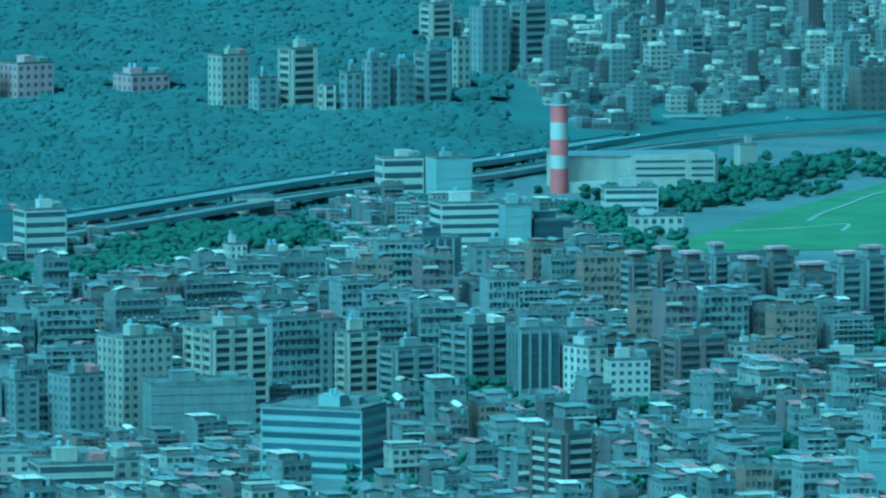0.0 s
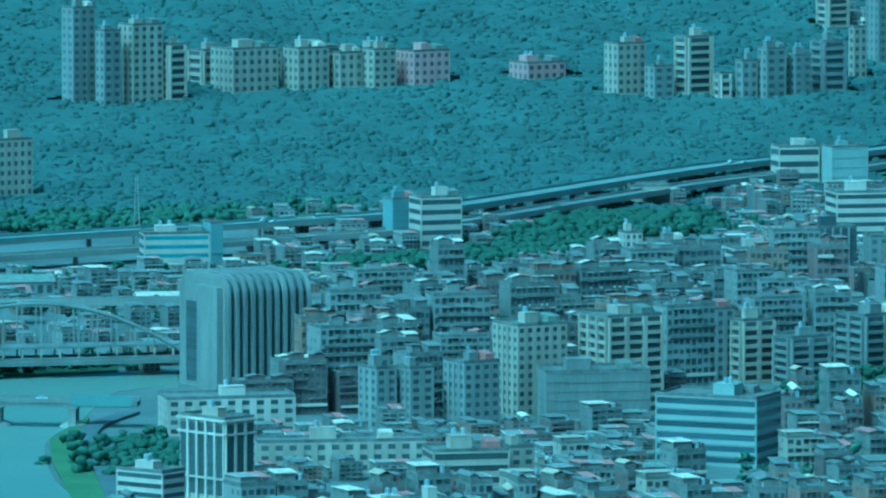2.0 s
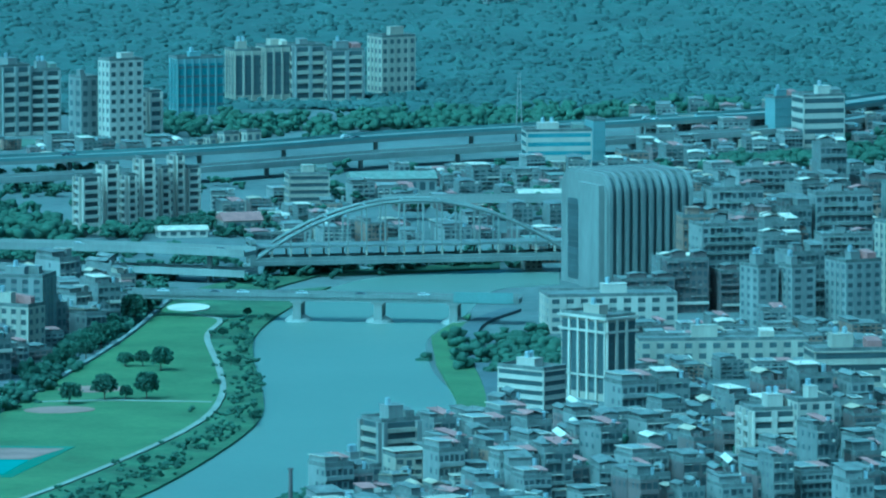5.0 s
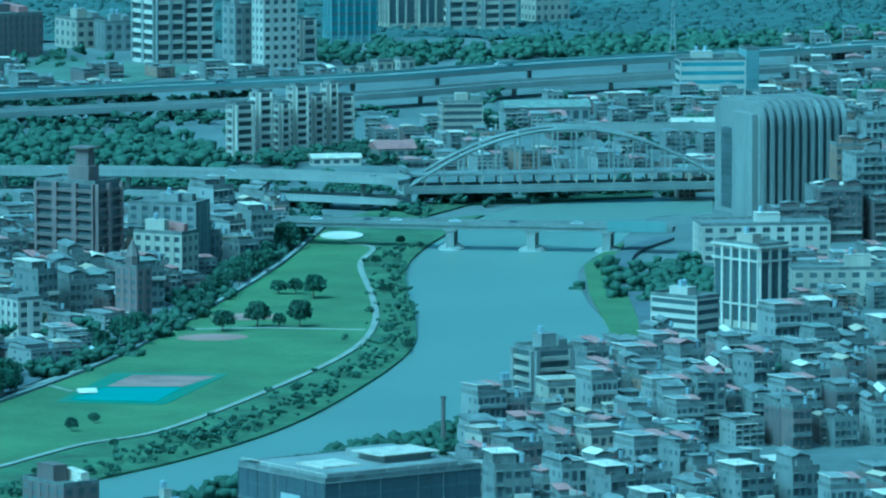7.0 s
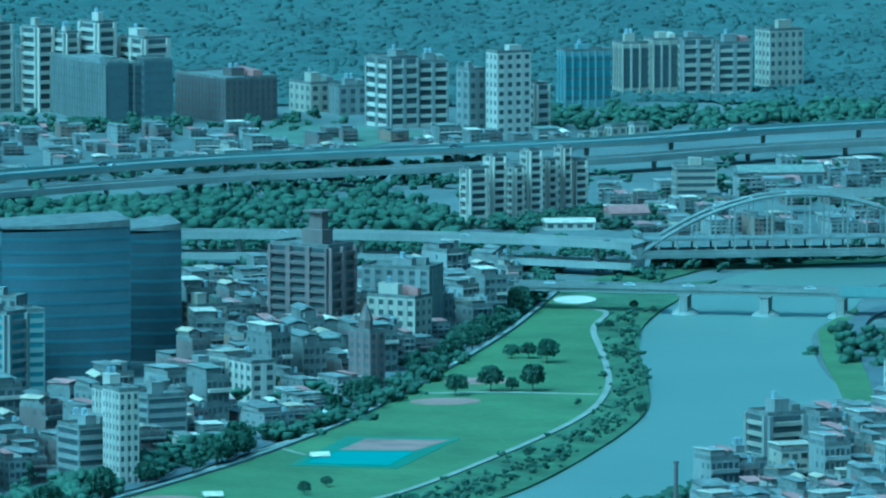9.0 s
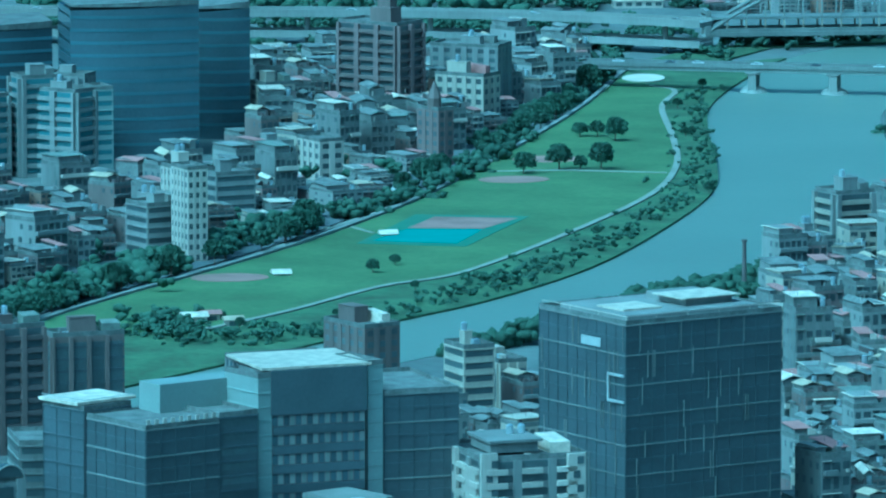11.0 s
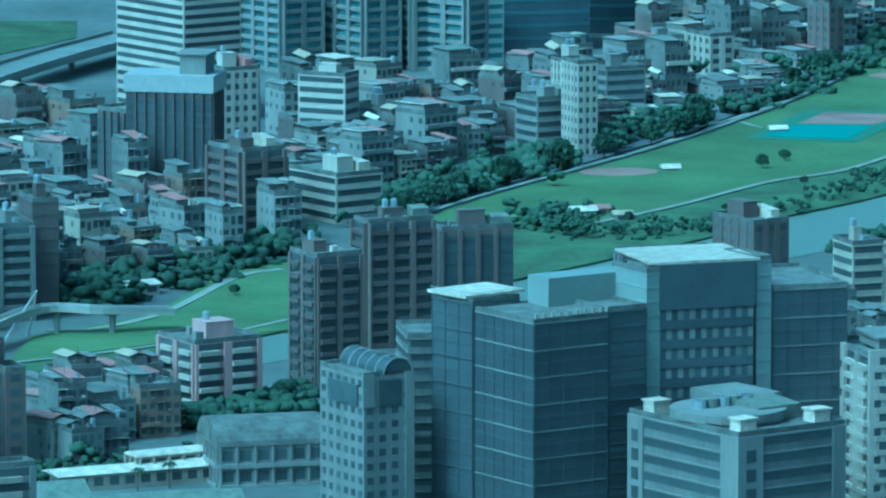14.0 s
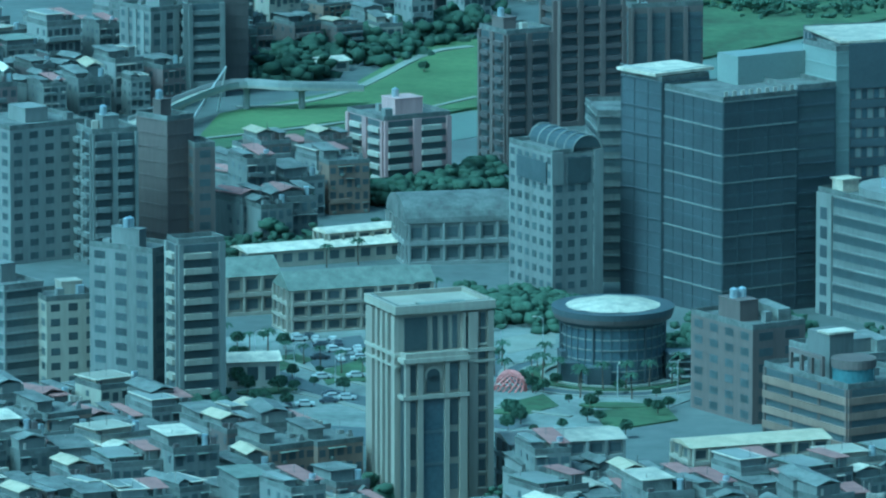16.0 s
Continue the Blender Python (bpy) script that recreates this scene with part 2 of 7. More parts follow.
def shed(x0, y0, z, x1, y1, hh, slope=0.7):
    bm = bmesh.new()
    v = [bm.verts.new(p) for p in ((x0, y0, z), (x1, y0, z), (x1, y1, z), (x0, y1, z), (x0, y0, z + hh), (x1, y0, z + hh), (x1, y1, z + hh + slope), (x0, y1, z + hh + slope))]
    for f in ((0, 3, 2, 1), (4, 5, 6, 7), (0, 1, 5, 4), (1, 2, 6, 5), (2, 3, 7, 6), (3, 0, 4, 7)):
        bm.faces.new([v[i] for i in f])
    return bm


def faces_of(wr, wl):
    """The two street fronts: (length, function that turns (u, out, z) spans into a box)."""
    return ((wr, lambda u0, u1, d0, d1: (u0, -d1, u1, -d0)), (wl, lambda u0, u1, d0, d1: (-d1, u0, -d0, u1)))


def tower(x, y, turn, wr, wl, h, style, wall, label, glass="glass", bay=4.0, floor=3.3, trim=None, group="", z=0.0, rich=True, name="apartment_tower", category="building"):
    """A building whose near corner stands at x, y; one front runs wr metres along its own x, the other wl along its own y."""
    t = thing(name, x, y, turn, label, category, group, "", z)
    c, s = math.cos(radians(turn)), math.sin(radians(turn))
    TAKEN.append((x + c * wr / 2 - s * wl / 2, y + s * wr / 2 + c * wl / 2, c, s, wr / 2 + 3, wl / 2 + 3))
    trim = trim or wall
    far = math.hypot(x, y) > 1980
    part("wall", boxes((0, 0, -2, wr, wl, h)), "glass_blue" if style == "curtain" and glass == "glass_blue" else wall, t)
    rooftop(t, wr, wl, h, x * 7 + y, wall, rich=rich)
    n = max(2, round(h / floor))
    fh = h / n
    for length, span in faces_of(wr, wl):
        if length < 3.0:
            continue
        cols = max(1, round(length / bay))
        cw = length / cols

        joined = {}

        def put(nm, ma, u0, u1, d0, d1, z0, z1):
            a, b, e, f = span(u0, u1, d0, d1)
            if math.hypot(x, y) > 3100:
                box(joined.setdefault((nm, ma), bmesh.new()), a, b, z0, e, f, z1)
            else:
                block(nm, ma, t, a, b, z0, e, f, z1)
        if style == "punched":
            for k in range(n if far else 0):
                put("window", glass, cw * 0.24, length - cw * 0.24, -0.1, 0.06, k * fh + fh * 0.28, k * fh + fh * 0.78)
            for i in range(cols - 1 if far else 0):
                put("pier", wall, i * cw + cw * 0.76, i * cw + cw * 1.24, 0.06, 0.25, 0, h)
            for k in range(0 if far else n):
                for i in range(cols):
                    put("window", glass, i * cw + cw * 0.24, i * cw + cw * 0.76, -0.1, 0.06, k * fh + fh * 0.28, k * fh + fh * 0.78)
        elif style == "band":
            for k in range(n):
                put("window", glass, 0.6, length - 0.6, -0.1, 0.05, k * fh + fh * 0.36, k * fh + fh * 0.82)
                if math.hypot(x, y) < 3300:
                    put("ledge", trim, 0, length, 0, 0.22, k * fh + fh * 0.86, k * fh + fh * 0.97)
        elif style == "balcony":
            for k in range(n):
                put("window", glass, 0.5, length - 0.5, -0.1, 0.05, k * fh + fh * 0.42, k * fh + fh * 0.93)
                for i in range(max(1, cols // 2) if not far else 0):
                    w2 = length / max(1, cols // 2)
                    put("balcony", trim, i * w2 + w2 * 0.1, i * w2 + w2 * 0.68, 0.05, 1.2, k * fh + fh * 0.02, k * fh + fh * 0.40)
                if far:
                    put("balcony", trim, 0.3, length - 0.3, 0.05, 1.0, k * fh + fh * 0.02, k * fh + fh * 0.40)
            for i in range(max(1, cols // 2) + 1):
                w2 = length / max(1, cols // 2)
                put("pier", wall, min(max(i * w2 - w2 * 0.13, 0), length - 0.3), min(i * w2 + w2 * 0.1, length), 0.0, 1.3 if far else 0.6, 0, h)
        elif style == "strip":
            for i in range(cols):
                put("window_strip", glass, i * cw + cw * 0.13, i * cw + cw * 0.89, -0.1, 0.06, fh * 0.8, h - fh * 0.5)
                put("pier", trim, i * cw - cw * 0.1 if i else 0, i * cw + cw * 0.12, 0, 0.7, 0, h)
            for k in range(1, n):
                put("spandrel", "dark", 0.1, length - 0.1, 0.06, 0.2, k * fh, k * fh + fh * 0.25)
        elif style == "curtain":
            for k in range(n + 1):
                put("floor_line", trim, 0, length, 0, 0.25, k * fh - 0.22, k * fh + 0.12)
            for i in range(cols + 1):
                put("mullion", "dark", min(i * cw, length - 0.18), min(i * cw + 0.18, length), 0, 0.18, 0, h)
            for k in range(n):
                put("transom", "dark", 0, length, 0, 0.12, k * fh + fh * 0.46, k * fh + fh * 0.56)
        elif style == "blind":
            for k in range(n):
                put("ledge", trim, 0, length, 0, 0.15, k * fh + fh * 0.9, k * fh + fh)
        elif style == "spandrel":
            for k in range(n):
                put("window", glass, 0.5, length - 0.5, -0.1, 0.05, k * fh + fh * 0.45, k * fh + fh * 0.95)
                put("spandrel", trim, 0, length, 0, 0.5, k * fh - fh * 0.05, k * fh + fh * 0.45)
            for i in range(cols + 1):
                put("pier", wall, min(max(i * cw - 0.4, 0), length - 0.8), min(max(i * cw + 0.4, 0.8), length), 0, 0.35, 0, h)
        elif style == "paired":
            for k in range(n):
                put("louvre_band", "dark", 0.2, length - 0.2, 0, 0.35, k * fh, k * fh + fh * 0.42)
                for i in range(cols):
                    put("window", "glass_blue", i * cw + cw * 0.05, i * cw + cw * 0.47, -0.1, 0.08, k * fh + fh * 0.46, k * fh + fh * 0.96)
                    put("panel", "concrete", i * cw + cw * 0.53, i * cw + cw * 0.95, -0.1, 0.08, k * fh + fh * 0.46, k * fh + fh * 0.96)
        for (nm, ma), bm in joined.items():
            tagged(part(nm, bm, ma, t), kind="stuff")
    return t



# ---- water, park and roads ----
LEFT_BANK = smooth([(-257, 3054), (-301, 3038), (-332, 3002), (-344, 2917), (-347, 2824), (-339, 2747), (-324, 2650), (-316, 2575), (-319, 2488), (-330, 2386), (-350, 2310), (-372, 2258), (-385, 2216), (-405, 2168), (-437, 2093), (-465, 2025), (-501, 1963), (-526, 1926), (-575, 1866)])
RIGHT_BANK = smooth([(-252, 2998), (-275, 2976), (-278, 2892), (-284, 2813), (-273, 2721), (-257, 2642), (-253, 2582), (-258, 2527), (-267, 2439), (-280, 2360), (-311, 2293), (-327, 2243), (-357, 2183), (-374, 2153), (-417, 2067), (-455, 1981), (-492, 1924), (-516, 1887), (-563, 1827)])
RIVER = [(p.x, p.y) for p in LEFT_BANK] + [(p.x, p.y) for p in reversed(RIGHT_BANK)]
sheet("river", RIVER, 0.12, "water", "calm pale green river reflecting the sky", "river")
LEVEE = smooth([(-392, 2925), (-392, 2796), (-399, 2654), (-408, 2540), (-422, 2450), (-436, 2386), (-468, 2266), (-474, 2223)])
PATH = smooth([(-377, 2875), (-365, 2858), (-363, 2805), (-347, 2713), (-336, 2634), (-335, 2558), (-348, 2460), (-367, 2365), (-387, 2329), (-405, 2274), (-424, 2229)])


def inside(x, y, poly):
    hit, j = False, len(poly) - 1
    for i in range(len(poly)):
        (xi, yi), (xj, yj) = poly[i], poly[j]
        if (yi > y) != (yj > y) and x < (xj - xi) * (y - yi) / (yj - yi) + xi:
            hit = not hit
        j = i
    return hit


def nearest(p, line):
    return min((p - q).length for q in line)


SHORE = [p for p in LEFT_BANK if 1550 < p.length < 3100]
BANK = [(p.x, p.y) for p in LEVEE] + [(p.x, p.y) for p in reversed(SHORE) if p.y < LEVEE[0].y + 60 and p.x > LEVEE[-1].x - 60]
sheet("river_bank", BANK, 0.8, "rough", "rough grassy river bank", "bank", 0.6)
PARK = [(p.x, p.y) for p in LEVEE] + [(p.x, p.y) for p in reversed(PATH)]
sheet("park_lawn", PARK, 1.1, "grass", "bright green riverside park lawn", "lawn", 0.2)
sheet("lower_park", [(-529, 1997), (-507, 2041), (-505, 2124), (-492, 2143), (-466, 2116), (-449, 2038), (-487, 2003), (-524, 1955)], 1.0, "grass", "bright green riverside lawn beside a footbridge", "lawn", 0.8)
sheet("far_lawn", [(96, 3641), (139, 3767), (177, 3878), (226, 4014), (328, 4104), (292, 3647), (134, 3632)], 0.6, "grass", "green riverside fields beside the plant", "lawn", 0.4)
sheet("spit", [(-276, 2891), (-279, 2873), (-283, 2815), (-273, 2734), (-257, 2639), (-250, 2579), (-249, 2538), (-243, 2538), (-243, 2602), (-247, 2663), (-257, 2735), (-271, 2819)], 0.9, "grass", "grassy river spit", "lawn", 0.6)
sheet("plaza", [(-448, 1691), (-431, 1712), (-391, 1733), (-336, 1689), (-329, 1651), (-347, 1590), (-373, 1578), (-423, 1616)], 0.2, "paving", "pale paved station plaza", "plaza")
tagged(new("park_path", finish("park_path", ribbon(PATH, 1.1, 0.9, 1.25), "path")), "pale concrete riverside path", "path", "", "structure")
tagged(new("levee_wall", finish("levee_wall", ribbon(LEVEE, 0.8, 0, 1.9), "deck")), "concrete levee wall beside the park", "wall", "", "structure")
tagged(new("levee_road", finish("levee_road", ribbon(LEVEE, 6, 0, 0.5, off=14), "asphalt")), "asphalt road along the levee", "road", "", "structure")
tagged(new("spit_road", finish("spit_road", ribbon(smooth([(-262, 2907), (-271, 2859), (-268, 2802), (-254, 2718), (-244, 2647), (-238, 2579)]), 3.5, 0.2, 1.2), "asphalt")), "asphalt road along the river", "road", "", "structure")
sheet("ball_court", [(-406, 2431), (-400, 2459), (-376, 2463), (-379, 2429)], 1.25, "court_blue", "blue and green ball court", "court")
sheet("court_margin", [(-410, 2424), (-403, 2497), (-366, 2498), (-375, 2422)], 1.2, "court_green", "green margin round the ball courts", "court")
sheet("play_court", [(-400, 2463), (-396, 2491), (-369, 2492), (-376, 2465)], 1.25, "clay", "red and pale paved play court", "court")


def disc(name, x, y, rx, ry, turn, z, material, label, category):
    c, s = math.cos(radians(turn)), math.sin(radians(turn))
    pts = [(x + c * rx * math.cos(a) - s * ry * math.sin(a), y + s * rx * math.cos(a) + c * ry * math.sin(a)) for a in [i * math.tau / 28 for i in range(28)]]
    return sheet(name, pts, z, material, label, category)


for cx, cy in [(-435, 2341), (-385, 2591), (-382, 2648)]:
    disc("clay_infield", cx, cy, 12, 9, 20, 1.22, "clay", "red clay baseball infield on the lawn", "infield")
disc("sand_circle", -382, 2898, 8.0, 13, 5, 1.3, "sand", "pale sand circle at the end of the lawn", "infield")

tagged(new("footpath", finish("footpath", ribbon(smooth([(-394, 2612), (-373, 2618), (-356, 2618), (-337, 2617)]), 1.0, 1.0, 1.3), "path")), "pale path across the lawn", "path", "", "structure")
tagged(new("footpath", finish("footpath", ribbon(smooth([(-439, 2378), (-427, 2447), (-415, 2508), (-404, 2589), (-397, 2687)]), 0.9, 1.0, 1.3), "path")), "pale path along the trees", "path", "", "structure")
tagged(new("footpath", finish("footpath", ribbon(smooth([(-431, 2408), (-424, 2464), (-409, 2450)]), 0.7, 1.0, 1.3), "path")), "narrow path to the court", "path", "", "structure")
tagged(new("footpath", finish("footpath", ribbon(smooth([(138, 3730), (174, 3751), (193, 3767), (189, 3730)]), 1.0, 0.6000000000000001, 0.9), "path")), "pale path over the far lawn", "path", "", "structure")
tagged(new("footpath", finish("footpath", ribbon(smooth([(175, 3782), (183, 3823), (199, 3878), (222, 3955), (263, 4014)]), 1.3, 0.6000000000000001, 0.9), "path")), "pale path over the far lawn", "path", "", "structure")
tagged(new("footpath", finish("footpath", ribbon(smooth([(-527, 2007), (-514, 2016), (-504, 2046), (-500, 2109), (-491, 2127)]), 1.4, 0.95, 1.25), "path")), "pale path along the lower lawn", "path", "", "structure")
tagged(new("footpath", finish("footpath", ribbon(smooth([(-522, 1955), (-503, 1976), (-484, 2003), (-469, 2039)]), 0.8, 0.95, 1.25), "path")), "pale path along the water", "path", "", "structure")
# ---- bridges and raised roads ----


def viaduct(name, points, half, z, thick, label, rail="deck", gap=38, extra=None):
    t = thing(name, 0, 0, 0, label, "road bridge")
    line = smooth(points, 8)
    part("deck", ribbon(line, half, z - thick, z), "deck", t)
    part("road_surface", ribbon(line, half - 0.6, z, z + 0.06), "steel_grey", t)
    for s in (-1, 1):
        part("parapet", ribbon(line, 0.25, z, z + 1.3, off=s * (half - 0.25)), rail, t)
    if extra:
        part("lower_deck", ribbon(line, half, extra - thick, extra), "deck", t)
        for s in (-1, 1):
            part("parapet", ribbon(line, 0.25, extra, extra + 1.1, off=s * (half - 0.25)), "deck", t)
    run, last = 0.0, line[0]
    for p in line[1:]:
        run += (p - last).length
        last = p
        if run > gap:
            run = 0.0
            bm = bmesh.new()
            rod(bm, (p.x, p.y, -1), (p.x, p.y, z - thick), 1.1, 8)
            part("pier", bm, "deck", t)
    return t, line


viaduct("expressway", [(-768, 3141), (-674, 3259), (-593, 3346), (-449, 3445), (-367, 3528), (-249, 3622), (-185, 3694), (-63, 3937), (16, 4040), (79, 4168), (143, 4274), (246, 4378)], 9, 9, 1.6, "raised concrete expressway with green barriers", "deck_green", 45)
viaduct("expressway", [(x - 0.3, y - 60) for x, y in [(-768, 3141), (-674, 3259), (-593, 3346), (-449, 3445), (-367, 3528), (-249, 3622), (-185, 3694), (-63, 3937), (16, 4040), (79, 4168), (143, 4274), (246, 4378)]], 7, 6, 1.4, "raised concrete expressway beside the hill", "deck", 45)
viaduct("double_deck_ramp", [(-686, 2988), (-550, 3004), (-480, 3010), (-416, 3003), (-370, 2990)], 6, 12.5, 1.6, "double decked concrete approach viaduct", "deck", 44, 4.6)
viaduct("railway_viaduct", [(-345, 3234), (-230, 3257), (-138, 3292), (-80, 3333), (-1, 3378), (77, 3449), (156, 3534)], 5, 9, 1.6, "raised concrete railway viaduct between apartment blocks", "deck", 40)


def arch_bridge(ax, ay, bx, by):
    t = thing("arch_bridge", ax, ay, math.degrees(math.atan2(by - ay, bx - ax)), "grey steel tied arch bridge over the river", "bridge")
    L = math.hypot(bx - ax, by - ay)
    part("deck", boxes((0, -7, 5.0, L, 7, 6.6)), "steel_grey", t)
    part("upper_deck", boxes((-2, -6.2, 11.6, L, 6.2, 12.4)), "steel_grey", t)
    n = 17
    for side in (-5.6, 5.6):
        bm = bmesh.new()
        pts = [(L * i / n, side, 6.6 + 22.5 * (1 - (2 * i / n - 1) ** 2)) for i in range(n + 1)]
        for p, q in zip(pts, pts[1:]):
            rod(bm, p, q, 0.75, 6)
        rib = part("arch_rib", bm, "steel_grey", t, "grey painted steel arch")
        part("tie_girder", boxes((0, side - 0.5, 5.6, L, side + 0.5, 8.0)), "steel_grey", t)
        for i in range(1, n):
            block("hanger_foot", "cream", rib, pts[i][0] - 0.35, side - 0.35, 7.0, pts[i][0] + 0.35, side + 0.35, min(11.5, pts[i][2]))
            block("hanger", "deck", rib, pts[i][0] - 0.3, side - 0.3, min(11.5, pts[i][2] - 0.5), pts[i][0] + 0.3, side + 0.3, pts[i][2])
        part("portal", boxes((-1, side - 0.8, -1, 1, side + 0.8, 15)), "steel_grey", t)
    part("portal_beam", boxes((-1, -7, 13.4, 1, 7, 15)), "steel_grey", t)
    for i in range(4, n - 3, 2):
        z = 6.6 + 22.5 * (1 - (2 * i / n - 1) ** 2)
        block("cross_brace", "steel_grey", t, L * i / n - 0.4, -7, z - 0.4, L * i / n + 0.4, 7, z + 0.4)
    for px in (0, L):
        part("pier", boxes((px - 2, -6, -1, px + 2, 6, 5)), "steel_grey", t)
    return t


arch_bridge(*[c for p in ((-373, 3014), (-252, 3049)) for c in p])


def flat_bridge(ax, ay, bx, by, piers):
    turn = math.atan2(by - ay, bx - ax)
    t = thing("road_bridge", ax, ay, math.degrees(turn), "low concrete girder road bridge over the river", "bridge")
    L = math.hypot(bx - ax, by - ay)
    part("deck", boxes((-6, -5, 9.2, L + 10, 5, 9.7)), "steel_grey", t)
    for v in (-4.2, -1.4, 1.4, 4.2):
        block("girder", "steel_grey", t, -6, v - 0.4, 7.9, L + 10, v + 0.4, 9.2)
    part("road_surface", boxes((-6, -4.4, 9.7, L + 10, 4.4, 9.76)), "asphalt", t)
    for q in (-4.8, 4.8):
        part("parapet", boxes((-6, q - 0.2, 9.7, L + 10, q + 0.2, 10.8)), "steel_grey", t)
    part("noise_screen", boxes((L - 14, -5.3, 8.2, L + 8, -5.05, 12.2)), "deck_green", t, "green painted screen at the bridge end")
    for x, y in piers:
        u = (x - ax) * math.cos(turn) + (y - ay) * math.sin(turn)
        pier = part("pier", boxes((u - 1.5, -4.5, -1, u + 1.5, 4.5, 7.2)), "deck", t)
        part("pier_head", boxes((u - 2.4, -4.9, 7.2, u + 2.4, 4.9, 7.9)), "deck", pier)
        bm = bmesh.new()
        rod(bm, (u, 0, -0.5), (u, 0, 1.2), 5.6, 16, 4.6)
        rod(bm, (u, 0, 1.2), (u, 0, 2.6), 4.6, 16, 2.2)
        part("pier_footing", bm, "deck", pier)


flat_bridge(-394, 2870, -265, 2864, [(-337, 2869), (-307, 2868), (-279, 2868)])


def footbridge(ax, ay, bx, by, px, py):
    t = thing("footbridge", 0, 0, 0, "white curved pedestrian bridge with leaning mast", "bridge")
    line = smooth([(ax, ay, 5), (px, py + 4, 7.5), ((px + bx) / 2, (py + by) / 2, 7), (bx, by, 5.5)])
    part("deck", ribbon(line, 2.2, -0.7, 0), "white", t)
    for s in (-2.1, 2.1):
        part("railing", ribbon(line, 0.1, 0, 1.2, off=s), "frame", t)
    bm = bmesh.new()
    rod(bm, (px - 6, py - 4, 0), (px + 1, py + 4, 13), 0.4, 6, 0.25)
    rod(bm, (px - 3, py + 10, 0), (px + 1, py + 4, 13), 0.35, 6, 0.25)
    part("mast", bm, "frame", t)
    for f in (0.2, 0.45, 0.7):
        p = line[int(f * len(line))]
        bm = bmesh.new()
        rod(bm, (p.x, p.y, -1), (p.x, p.y, p.z - 0.7), 0.9, 8)
        part("pier", bm, "deck", t)


footbridge(-540, 1953, -496, 2019, -529, 1996)

viaduct("expressway", [(-677, 2373), (-673, 2458), (-664, 2535), (-652, 2600)], 8, 7, 1.5, "raised concrete expressway above low houses", "deck", 40)
sheet("bare_field", [(-619, 3629), (-534, 3577), (-558, 3500), (-619, 3524)], 0.3, "field", "bare brown field below the towers", "field")
sheet("verge", [(-712, 2494), (-697, 2591), (-683, 2643), (-695, 2691), (-763, 2677)], 0.3, "rough", "grassy verge beside the expressway", "lawn")
sheet("far_bank", [(-390, 2908), (-391, 2957), (-373, 3014), (-282, 3074), (-280, 3052), (-347, 3017), (-362, 2961), (-358, 2894), (-352, 2831)], 0.7, "rough", "rough green far river bank", "bank", 0.5)
sheet("access_road", [(-542, 2960), (-405, 2980), (-395, 2966), (-401, 2946), (-538, 2935)], 0.6, "asphalt", "asphalt road below the viaduct", "road")

# ---- towers with forms of their own ----


